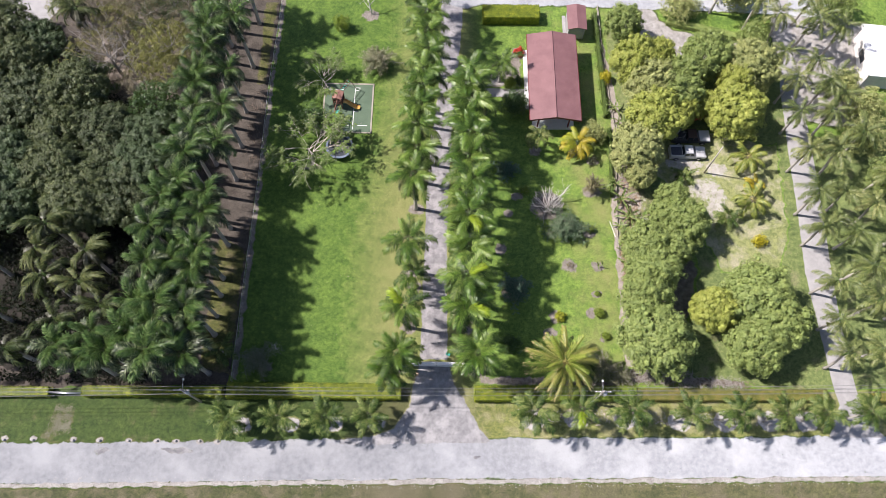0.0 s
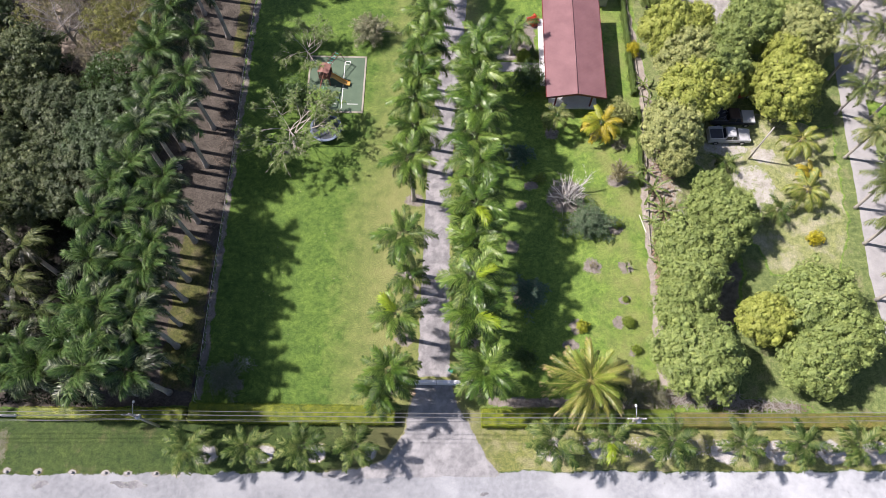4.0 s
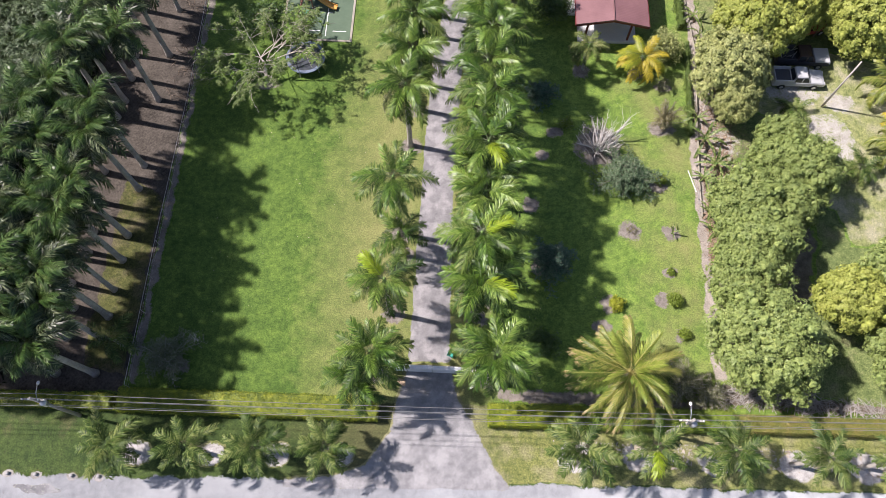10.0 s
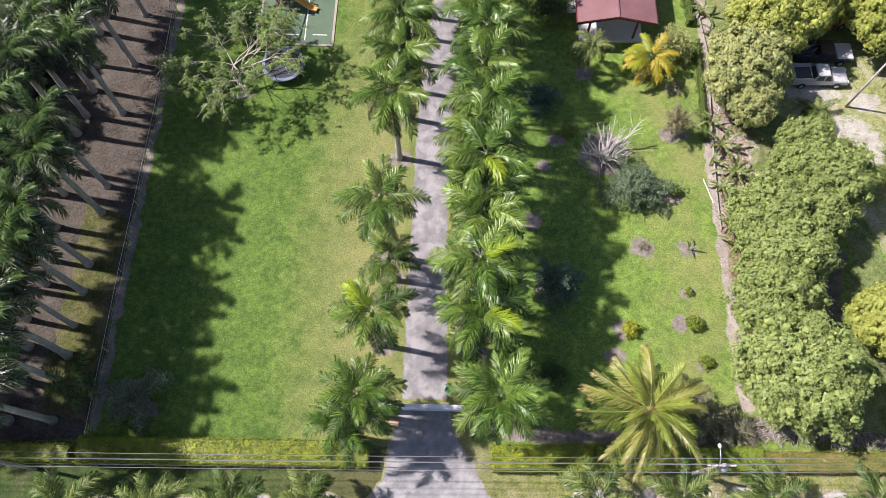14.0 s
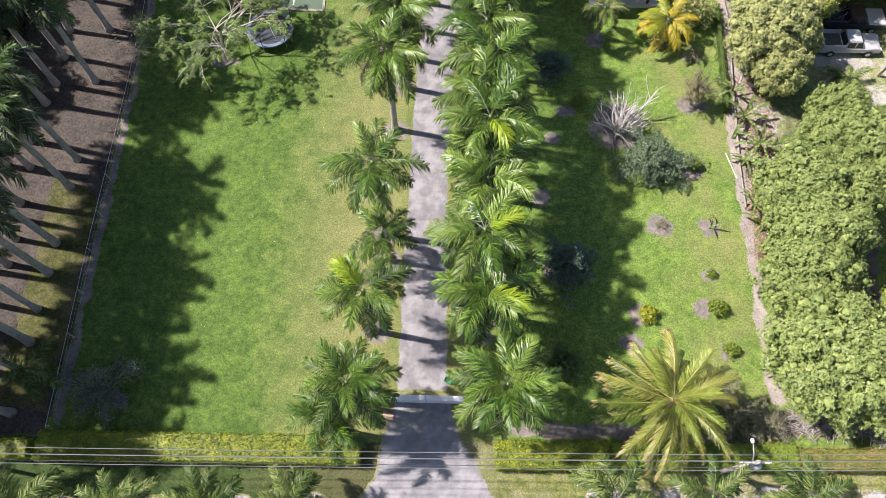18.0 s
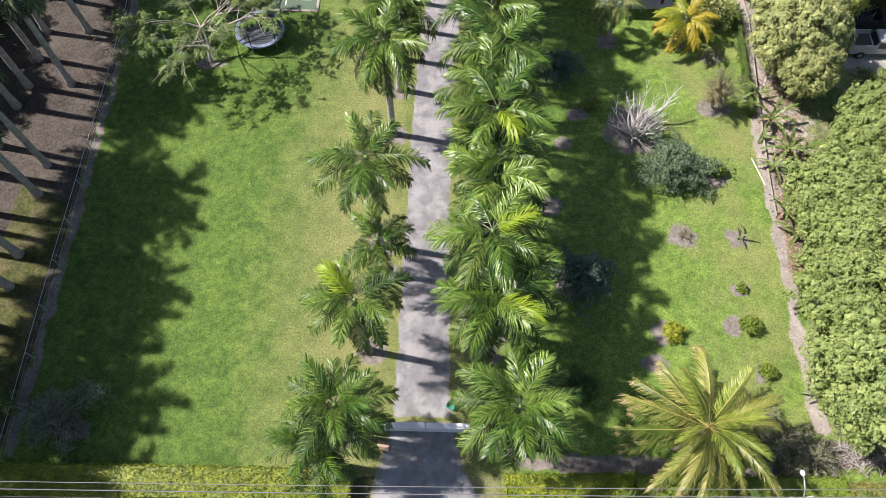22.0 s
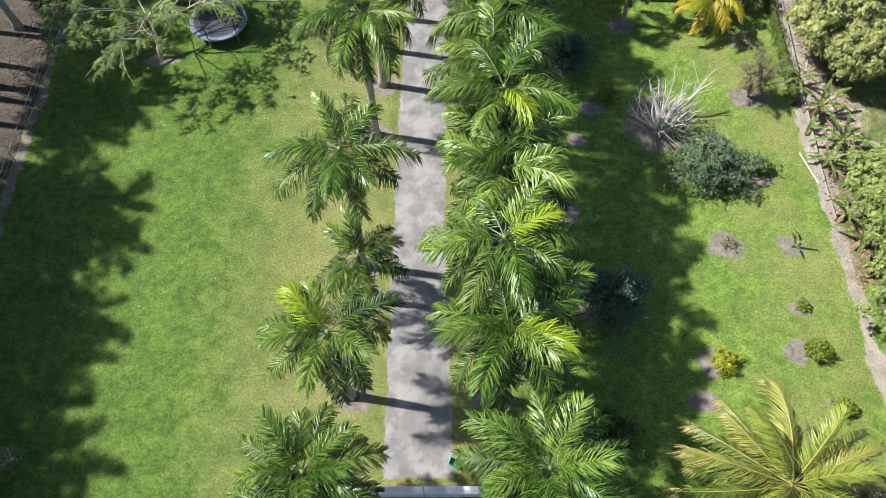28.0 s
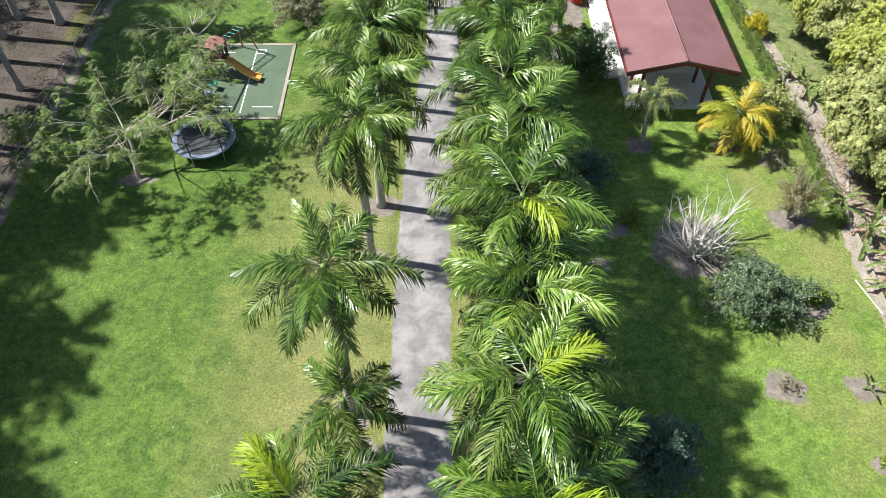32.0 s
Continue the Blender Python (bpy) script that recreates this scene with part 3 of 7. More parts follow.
def crown_mesh(name, seed, rx, ry, rz, lobes, lobe_r, leaves, length, width, material, low=-0.35, spread=0.7, core=True, droop=0.35, tufts=9, ragged=0.78, inner=0.62, whorl=0):
    """A crown of boughs: lumps over a dome, each a tuft of single leaves, about a leafy inside."""
    rng = np.random.default_rng(seed)
    i = np.arange(lobes) + 0.5
    z = 1 - (1 - low) * i / lobes
    az = i * 2.399963 + rng.uniform(-0.3, 0.3, lobes)
    r = np.sqrt(np.maximum(0, 1 - z * z))
    dirs = np.stack([r * np.cos(az), r * np.sin(az), z], 1)
    reach = rng.uniform(ragged, 1.04, (lobes, 1)) + 0.10 * np.sin(dirs[:, :1] * 4 + seed) + 0.10 * np.cos(dirs[:, 1:2] * 5 + seed * 2)
    size = np.array([rx, ry, rz])
    centre = dirs * reach * size * 0.9
    sizes = lobe_r * rng.uniform(0.65, 1.35, lobes)
    if tufts == 0:
        # one layer of round tufts over a dome that swells and dips from bough to bough
        swell = np.array([noise.noise(Vector(d) * 2.9 + Vector((seed * 3.7, 0, 0))) for d in dirs.tolist()])[:, None]
        bough = np.array([noise.noise(Vector(d) * 6.5 + Vector((0, seed * 2.3, 0))) for d in dirs.tolist()])[:, None]
        centre = dirs * (0.84 + 0.30 * swell + 0.22 * bough + rng.uniform(-0.03, 0.03, (lobes, 1))) * size
        sizes = lobe_r * rng.uniform(0.5, 1.4, lobes)
        centre = centre + rng.normal(0, 0.16, (lobes, 3))
    # every bough carries smaller tufts
    tw = np.repeat(np.arange(lobes), max(1, tufts))
    tq = unit(rng.normal(0, 1, (len(tw), 3)) + dirs[tw] * 1.3)
    tc = centre[tw] + tq * sizes[tw][:, None] * rng.uniform(0.7, 1.0, (len(tw), 1)) * np.array([1, 1, 0.85])
    if tufts == 0:
        tq, tc = dirs, centre
    which = np.repeat(np.arange(len(tw)), max(3, leaves // max(1, tufts)))
    if tufts == 0:
        which = np.repeat(np.arange(lobes), np.maximum(8, leaves * (sizes / lobe_r) ** 2).astype(int))
    n = len(which)
    q = unit(rng.normal(0, 1, (n, 3)) + tq[which] * 1.1)
    if tufts == 0:
        # sprigs stand out of each bough's round
        f = 5.5 * q + which[:, None] * np.array([1.7, 2.9, 0.6])
        sprig = (np.sin(f[:, 0] + 1.3 * np.sin(f[:, 1])) * np.sin(f[:, 1] + 1.1 * np.sin(f[:, 2])) + np.sin(f[:, 2] * 1.3 + f[:, 0] * 0.7))[:, None]
        p = tc[which] + q * sizes[which][:, None] * (0.95 + 0.13 * sprig + rng.uniform(-0.13, 0.13, (n, 1))) * np.array([1, 1, 0.9])
    else:
        p = tc[which] + q * (sizes[tw][which] * 0.36)[:, None] * rng.uniform(0.7, 1.1, (n, 1))
    if whorl:
        # leaves stand in whorls that face outwards
        p, q = np.repeat(p, whorl, 0), np.repeat(unit(q + np.array([0, 0, 0.35])), whorl, 0)
        d = unit(np.cross(q, rng.normal(0, 1, p.shape)) + q * rng.uniform(0.0, 0.9, (len(p), 1)))
        side = unit(np.cross(d, q))
        ln, wd = length * rng.uniform(0.7, 1.25, (len(p), 1)), width * rng.uniform(0.8, 1.2, (len(p), 1))
        mid = p + d * ln * 0.5
        v = np.stack([p, mid + side * wd * 0.5, p + d * ln - np.array([0, 0, 0.2]) * ln, mid - side * wd * 0.5], axis=1)
    else:
        v = leaf_cards(rng, p, q, length, width, droop, spread)
    if tufts == 0:
        # each bough's dense round of leaves below the outermost ones
        th, ph = np.linspace(0, math.pi, 6), np.linspace(0, 2 * math.pi, 9)
        ball = lambda a, b: np.stack([np.sin(a) * np.cos(b), np.sin(a) * np.sin(b), 0.9 * np.cos(a)], -1)
        a0, b0 = [g.ravel() for g in np.meshgrid(th[:-1], ph[:-1], indexing="ij")]
        a1, b1 = [g.ravel() for g in np.meshgrid(th[1:], ph[1:], indexing="ij")]
        round_ = np.stack([ball(a0, b0), ball(a1, b0), ball(a1, b1), ball(a0, b1)], 1)
        spin = rng.uniform(0, 2 * math.pi, lobes)
        turned = np.stack([np.stack([np.cos(spin), -np.sin(spin), 0 * spin], -1), np.stack([np.sin(spin), np.cos(spin), 0 * spin], -1), np.stack([0 * spin, 0 * spin, 0 * spin + 1], -1)], 1)
        rounds = np.einsum("lij,qkj->lqki", turned, round_) * (sizes * inner)[:, None, None, None] + centre[:, None, None, :]
        v = np.concatenate([v, rounds.reshape(-1, 4, 3)])
    if core:
        # leaves of the boughs' insides, so that no light falls straight through
        k = lobes * 12
        w = rng.integers(0, lobes, k)
        q2 = unit(rng.normal(0, 1, (k, 3)))
        p2 = centre[w] * rng.uniform(0.5, 0.8 if tufts == 0 else 0.95, (k, 1)) + q2 * sizes[w][:, None] * 0.5
        v = np.concatenate([v, leaf_cards(rng, p2, q2, 0.3 * lobe_r + 0.15, 0.2 * lobe_r + 0.1, 0.2, 0.4)])
    return cards(v, material, name)


def limbs_mesh(name, seed, height, spread, radius, material, forks=6, levels=2, sides=7, lean=0.0, start=0.35):
    """A tapered trunk that forks into limbs and boughs."""
    rng = random.Random(seed)
    s = Shape()

    def grow(p, d, ln, r, level):
        pts, rad = [p], [r]
        steps = 4
        for k in range(steps):
            d = (d + Vector((rng.uniform(-1, 1), rng.uniform(-1, 1), rng.uniform(-0.2, 0.5))) * 0.16).normalized()
            p = p + d * ln / steps
            pts.append(p)
            rad.append(r * (1 - 0.62 * (k + 1) / steps))
        s.tube(pts, rad, max(4, sides - level * 2), cap=level == 0)
        if level < levels:
            for k in range(forks if level == 0 else 3):
                at = rng.uniform(start if level == 0 else 0.3, 1.0)
                j = min(int(at * steps), steps - 1)
                w = 2 * math.pi * (k + rng.random() * 0.6) / (forks if level == 0 else 3)
                out = Vector((math.cos(w), math.sin(w), rng.uniform(0.2, 0.8))).normalized()
                grow(pts[j] + (pts[j + 1] - pts[j]) * (at * steps - j), (d * 0.35 + out * spread).normalized(), ln * rng.uniform(0.55, 0.85), rad[j] * 0.55, level + 1)

    grow(Vector((0, 0, -0.15)), Vector((lean, 0, 1)).normalized(), height, radius, 0)
    return s.mesh(name, material, True)


def frond_mesh(name, seed, length, bend, n, leaf, width, material, hang=0.5, plume=0.5, stalk=0.16, fine=False, sweep=0.35, rib=None, tip=None):
    """One palm leaf along +x: a bowed stalk with two ranks of narrow leaflets that stand out in several planes and hang at their ends."""
    rng = np.random.default_rng(seed)
    s = np.linspace(0, 1, 13)
    ang = -bend * s ** 1.5
    dx, dz = np.cos(ang), np.sin(ang)
    x = np.concatenate([[0], np.cumsum((dx[1:] + dx[:-1]) / 2)]) / 12 * length
    z = np.concatenate([[0], np.cumsum((dz[1:] + dz[:-1]) / 2)]) / 12 * length
    y = rng.normal(0, 0.13) * length * s ** 2
    sh = Shape()
    sh.tube(list(zip(x, y, z)), [0.026 * (1 - 0.8 * k) for k in s], 3, cap=False)
    stem_faces = len(sh.f)
    withered = []
    for i in range(n):
        u = stalk + (1 - stalk) * (i + rng.random() * 0.7) / n
        p = np.array([np.interp(u, s, x), np.interp(u, s, y), np.interp(u, s, z)])
        a = -bend * u ** 1.5
        tan, nor = np.array([math.cos(a), 0, math.sin(a)]), np.array([-math.sin(a), 0, math.cos(a)])
        for side in (-1, 1):
            if rng.random() < 0.04:
                continue
            ln = leaf * (0.30 + 0.70 * math.sin(math.pi * min(1, 0.16 + 0.78 * u)) ** 0.8) * rng.uniform(0.72, 1.18)
            out = radians(68 - 46 * sweep * (0.4 + 0.6 * u) + rng.normal(0, 11))
            lift = rng.choice((-0.7, 0.15, 0.9)) * plume * rng.uniform(0.6, 1.1) + 0.1
            d = np.array([0, side, 0]) * math.sin(out) + tan * math.cos(out) + nor * lift
            d /= np.linalg.norm(d)
            w = np.cross(d, nor + np.array([0, side * 0.5, 0]))
            w = w / max(1e-6, np.linalg.norm(w)) * width * 0.5
            fall = hang * ln * rng.uniform(0.5, 1.35)
            mid = p + d * ln * 0.40 + np.array([0, 0, -fall * 0.10])
            far = p + d * ln * (0.76 - 0.10 * hang) + np.array([0, 0, -fall * 0.36])
            end = p + d * ln * (0.98 - 0.22 * hang) + np.array([0, 0, -fall * 0.72])
            b = len(sh.v)
            sh.v += [tuple(p - w * 0.6), tuple(p + w * 0.6), tuple(mid + w), tuple(mid - w)]
            sh.f.append((b, b + 1, b + 2, b + 3))
            if fine:
                sh.v += [tuple(far + w * 0.75), tuple(far - w * 0.75), tuple(end)]
                sh.f += [(b + 3, b + 2, b + 4, b + 5), (b + 5, b + 4, b + 6)]
                if tip and (u > 0.9 or rng.random() < 0.12):
                    withered += [len(sh.f) - 1, len(sh.f) - 2]
            else:
                sh.v.append(tuple(end))
                sh.f.append((b + 3, b + 2, b + 4))
    me = sh.mesh(name, material)
    me.materials.append(rib or M_RACHIS)
    for k in range(stem_faces):
        me.polygons[k].material_index = 1
    if tip:
        me.materials.append(tip)
        for k in withered:
            me.polygons[k].material_index = 2
    return me


def trunk_mesh(name, seed, h, r0, r1, bulge=0.12, lean=0.0, material=None):
    rng = random.Random(seed)
    s = Shape()
    n = max(7, int(h * 1.6))
    pts, rad = [], []
    for k in range(n + 1):
        u = k / n
        pts.append((lean * u * u, 0.08 * math.sin(u * 3 + seed), -0.15 + (h + 0.15) * u))
        swell = 1 + bulge * math.sin(math.pi * u) + (0.55 * (1 - u * 9) if u < 0.11 else 0)
        rad.append((r0 + (r1 - r0) * u) * swell * rng.uniform(0.97, 1.03))
    s.tube(pts, rad, 10)
    return s.mesh(name, material or M_TRUNK, True)


def outline(points, wobble=0.15, step=0.6, seed=0):
    """A polygon with uneven edges."""
    out = []
    rng = random.Random(seed)
    step = step * 0.45
    rag = min(step * 0.35, wobble * 0.3)
    for k, a in enumerate(points):
        b = points[(k + 1) % len(points)]
        d = math.hypot(b[0] - a[0], b[1] - a[1])
        m = max(1, int(d / step))
        for j in range(m):
            x, y = a[0] + (b[0] - a[0]) * j / m, a[1] + (b[1] - a[1]) * j / m
            w = noise.noise_vector(Vector((x * 0.7, y * 0.7, seed * 7.3))) * wobble + noise.noise_vector(Vector((x * 2.9, y * 2.9, seed * 3.1))) * wobble * 0.5
            out.append((x + w.x + rng.uniform(-rag, rag), y + w.y + rng.uniform(-rag, rag)))
    return out


def cover(me, values):
    a = me.attributes.new("cover", "FLOAT", "POINT")
    a.data.foreach_set("value", values)


def to_edge(points, ring):
    """Distance of each point from a closed outline."""
    a = np.array(ring)
    d = np.roll(a, -1, axis=0) - a
    w = points[:, None, :] - a[None]
    t = np.clip((w * d).sum(2) / np.maximum((d * d).sum(1), 1e-9), 0, 1)
    return np.sqrt((((w - t[..., None] * d) ** 2).sum(2)).min(1))


def sheet(name, points, z, material, label, category, kind="structure", wobble=0.15, step=0.6, seed=0, thick=0.06, soft=0.45):
    """A thin layer of ground; towards its edge the cover thins out and runs level with the lawn."""
    o = outline(points, wobble, step, seed) if wobble else points
    me = bpy.data.meshes.new(name)
    if not wobble:
        bm = bmesh.new()
        f = bm.faces.new([bm.verts.new((x, y, z)) for x, y in o])
        f.normal_update()
        if f.normal.z < 0:
            f.normal_flip()
        ring = list(f.verts)
        low = [bm.verts.new((v.co.x, v.co.y, z - thick)) for v in ring]
        for k in range(len(ring)):
            j = (k + 1) % len(ring)
            bm.faces.new((ring[k], low[k], low[j], ring[j]))
        bm.to_mesh(me)
        bm.free()
        values = [1.0] * len(me.vertices)
    else:
        ring = np.array(o)
        if sum(a[0] * b[1] - b[0] * a[1] for a, b in zip(o, o[1:] + o[:1])) < 0:
            ring = ring[::-1]
        along = np.roll(ring, -1, axis=0) - np.roll(ring, 1, axis=0)
        inward = np.stack([-along[:, 1], along[:, 0]], 1)
        inward /= np.maximum(np.linalg.norm(inward, axis=1, keepdims=True), 1e-6)
        inner = np.concatenate([ring + inward * soft * 1.02, ring + inward * soft * 0.5])
        reach = np.repeat([soft * 0.96, soft * 0.46], len(ring))
        inner = inner[to_edge(inner, ring) > reach]
        middle = ring.mean(0)
        inner = np.concatenate([inner, middle[None], middle + (ring[::3] - middle) * 0.3])
        found = geometry.delaunay_2d_cdt([Vector(q) for q in ring.tolist() + inner.tolist()], [], [list(range(len(ring)))], 1, 1e-4)
        flat = np.array([tuple(q) for q in found[0]])
        values = np.clip(to_edge(flat, ring) / soft, 0, 1)
        rim = 0.003 + 0.0005 * (seed % 9)
        me.from_pydata([(q[0], q[1], rim + (z - rim) * c) for q, c in zip(flat.tolist(), values.tolist())], [], [tuple(q) for q in found[2]])
        me.update()
        values = values.tolist()
    cover(me, values)
    me.materials.append(material)
    return single(name, me, Matrix.Identity(4), label, category, kind=kind)


def band(name, line, half, z, material, label, category, wobble=0.2, seed=0, step=0.5, thick=0.05, soft=0.4):
    """A long strip along a line, half as wide on either side, thinning towards its edges."""
    pts = []
    for a, b in zip(line, line[1:]):
        n = max(1, int(math.hypot(b[0] - a[0], b[1] - a[1]) / step))
        pts += [(a[0] + (b[0] - a[0]) * k / n, a[1] + (b[1] - a[1]) * k / n) for k in range(n)]
    pts.append(line[-1])
    s, values, rows = Shape(), [], []
    for k, (x, y) in enumerate(pts):
        a, b = pts[max(0, k - 1)], pts[min(len(pts) - 1, k + 1)]
        d = Vector((b[0] - a[0], b[1] - a[1])).normalized()
        row = []
        for sg in (-1, 1):
            w = half + wobble * (noise.noise(Vector((x * 0.5, y * 0.5, seed + sg))) + 0.7 * noise.noise(Vector((x * 2.3, y * 2.3, seed - sg))))
            row.append([(x - sg * q * d.y, y + sg * q * d.x) for q in (w, max(0.02, w - soft))])
        e = 0.003 + 0.001 * seed
        rows.append(((*row[0][0], z - thick), (*row[0][0], e), (*row[0][1], z), (*row[1][1], z), (*row[1][0], e), (*row[1][0], z - thick)))
    for p, q in zip(rows, rows[1:]):
        for k in range(5):
            s.face(p[k], q[k], q[k + 1], p[k + 1])
            values += [float(c in (2, 3)) for c in (k, k, k + 1, k + 1)]
    me = s.mesh(name, material)
    cover(me, values)
    return single(name, me, Matrix.Identity(4), label, category, kind="structure")


def disc(cx, cy, rx, ry=None, n=18):
    return [(cx + rx * math.cos(2 * math.pi * k / n), cy + (ry or rx) * math.sin(2 * math.pi * k / n)) for k in range(n)]


def at(x, y, z=0.0, turn=0.0, size=1.0):
    return pose(x, y, z, 0, 0, turn) @ Matrix.Scale(size, 4)


# ---- ground, roads, beds ----
def ground():
    s = Shape()
    s.face((-900, -900, 0), (900, -900, 0), (900, 900, 0), (-900, 900, 0))
    return single("ground", s.mesh("ground", M_LAWN), Matrix.Identity(4), "mown green lawn with drier yellow patches", "lawn", kind="structure")


ground()
band("road", [(-160, 4.95), (-50, 7.45), (-24, 8.2), (0, 8.95), (28, 9.5), (50, 10.1), (160, 12.8)], 2.5, 0.03, M_ROAD, "pale dusty limestone road with crumbled edges", "road", 0.22, 1)
band("verge", [(-160, -4.0), (-50, -1.5), (0, 0.2), (50, 1.2), (160, 3.9)], 6.1, 0.012, M_VERGE, "rough dry grass verge along the road", "verge", 0.2, 2)
sheet("verge_lawn", [(-120, 8.6), (-50, 9.9), (-31, 10.3), (-4.0, 11.2), (-3.0, 17.2), (-24.6, 17.2), (-45, 16.4), (-120, 15)], 0.012, M_VERGE_LAWN, "dull uneven grass between road and hedge", "grass", wobble=0.2, seed=26)
sheet("verge_lawn", [(4.0, 10.9), (28, 11.6), (47.6, 12.0), (48.2, 17.6), (24, 17.6), (2.0, 17.2)], 0.012, M_VERGE_DRY, "thin pale grass between road and hedge", "grass", wobble=0.2, seed=27)
sheet("verge_lawn", [(51.5, 12.1), (80, 12.8), (80, 18.2), (50.4, 17.8)], 0.012, M_VERGE_DRY, "thin pale grass between road and hedge", "grass", wobble=0.2, seed=32)
band("road_edge", [(-160, 2.5), (-50, 5.0), (-24, 5.75), (0, 6.4), (28, 7.0), (50, 7.6), (160, 10.3)], 0.45, 0.036, M_LIME, "white limestone rubble along the road edge", "rubble", 0.3, 3)
sheet("drive", [(-1.1, 76), (-1.1, 61), (-2.2, 50.7), (-2.5, 40.2), (-2.6, 31), (-2.65, 22.7), (-2.75, 20.5), (1.2, 20.5), (1.0, 22.9), (0.8, 31), (0.75, 40), (0.95, 48), (1.6, 60), (2.2, 68), (2.7, 76)],
      0.03, M_DRIVE, "narrow grey asphalt drive with worn edges", "drive", wobble=0.12, step=1.0, seed=4, soft=0.3)
sheet("drive_apron", [(-2.75, 20.5), (-2.95, 19), (-3.4, 17.6), (-3.8, 15), (-5.4, 12.5), (-7.8, 11.6), (-12.0, 11.0), (-12.0, 10.0), (6.6, 10.6), (4.9, 12.6), (3.7, 15.0), (2.2, 17.4), (1.5, 19), (1.2, 20.5)],
      0.042, M_APRON, "grey asphalt apron flaring towards the road", "drive", wobble=0.15, step=0.9, seed=5, soft=0.4)
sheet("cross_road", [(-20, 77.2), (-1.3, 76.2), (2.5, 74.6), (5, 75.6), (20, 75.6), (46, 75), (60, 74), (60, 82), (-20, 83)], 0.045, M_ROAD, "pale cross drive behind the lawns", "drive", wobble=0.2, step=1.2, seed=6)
sheet("side_drive", [(46.0, 11.9), (48.2, 16), (47.9, 18), (47.4, 27), (47.1, 33), (47.6, 42), (47.9, 51), (48.4, 60), (49, 67), (49.5, 80), (53, 80), (51.5, 67), (51.3, 51), (51.0, 42), (50.6, 34), (50.4, 27), (50.6, 18), (51, 15), (53.2, 12.1)],
      0.05, M_CONC, "pale concrete side drive between rows of palms", "drive", wobble=0.08, step=1.2, seed=7)
sheet("lime_yard", [(50.5, 56), (57, 55), (61, 60), (64, 72), (56, 80), (49, 80), (48, 64)], 0.025, M_LIME, "white crushed-stone yard", "yard", wobble=0.5, step=1.2, seed=8)
sheet("lime_yard", [(26.5, 70.5), (31, 66), (38, 66.2), (46, 65.5), (48.5, 69), (40, 70), (33, 72.5), (30, 80), (26, 80)], 0.025, M_LIME, "white crushed-stone track", "track", wobble=0.5, step=1.2, seed=9)
for k, (x, y, rx, ry) in enumerate([(-39.2, 9.1, 2.4, 0.8), (-30.4, 9.3, 3.4, 0.9), (4.6, 9.0, 0.8, 0.45)]):
    sheet("road_stain", disc(x, y, rx, ry), 0.036, M_STAIN, "dark damp stain on the pale road", "stain", wobble=0.5, step=0.5, seed=140 + k, soft=ry * 0.7)
sheet("grove_floor", [(-25.4, 16.9), (-25.2, 30), (-24.9, 45), (-25.2, 60), (-24.9, 80), (-80, 80), (-80, 15.6), (-40, 16.2)], 0.02, M_SOIL, "bare dark soil and leaf litter under the palms", "soil", wobble=0.35, step=1.2, seed=10)
sheet("grove_floor", [(-35.5, 17.6), (-35.0, 30), (-37, 40), (-50, 41), (-78, 40), (-78, 17.6)], 0.026, M_SOIL_SHADE, "grove soil coloured darker for the shade between the palms", "soil", wobble=0.6, step=1.5, seed=28, soft=1.5)
sheet("grove_grass", [(-30.0, 18.4), (-25.2, 18.2), (-25.2, 35), (-30.0, 38)], 0.032, M_GROVE_GRASS, "thin dry grass strip beside the fence", "grass", wobble=0.35, step=1.2, seed=11, soft=0.9)
sheet("grove_grass", [(-27.9, 60), (-25.3, 60), (-25.2, 76), (-28.0, 76)], 0.032, M_GROVE_GRASS, "thin dry grass strip beside the fence", "grass", wobble=0.35, step=1.2, seed=12, soft=0.9)
sheet("fence_strip", [(-25.6, 17.5), (-24.5, 17.5), (-24.4, 40), (-24.6, 60), (-24.3, 78), (-25.4, 78), (-25.6, 55), (-25.5, 36)], 0.036, M_FENCE, "grey-brown dirt strip along the wire fence", "soil", wobble=0.25, step=1.2, seed=13)
sheet("orchard_grass", [(23.4, 17.8), (48.4, 17.6), (48.3, 30), (48.5, 52), (49, 70), (30, 72), (23.6, 72), (24.0, 58), (25.0, 48), (24, 36)], 0.008, M_ROUGH_GRASS, "thin dull grass under and between the trees", "grass", wobble=0.3, step=1.2, seed=29)
sheet("orchard_grass", [(50.0, 17.8), (78, 18.2), (78, 54), (57, 54), (50.6, 54), (50.2, 34)], 0.008, M_ROUGH_GRASS, "thin dull grass under and between the palms", "grass", wobble=0.3, step=1.2, seed=31)
sheet("boundary_strip", [(22.5, 20.0), (22.4, 26), (22.45, 31), (22.4, 36), (22.3, 41), (22.8, 48), (23.4, 55), (22.9, 62), (22.4, 70), (23.4, 70), (24.4, 62), (25.4, 55), (26.0, 48), (25.2, 42), (23.9, 36), (23.7, 28), (24.1, 20)],
      0.022, M_SAND, "sandy bare strip along the boundary wall", "soil", wobble=0.3, step=1.2, seed=14)
sheet("orchard_floor", [(23.6, 20.5), (23.6, 36), (26.5, 41.5), (33, 41), (33.5, 32), (30, 20.5)], 0.016, M_ORCHARD, "brown leaf-strewn ground under the mango trees", "soil", wobble=0.6, step=1.2, seed=25, soft=1.0)
sheet("yard_grass", [(28.5, 47), (29.5, 54), (38, 54.5), (46.5, 52), (46.4, 40), (44, 33.5), (36, 33), (33, 42)], 0.02, M_YARD, "thin pale grass and sand in the yard", "yard", wobble=0.8, step=1.2, seed=15)
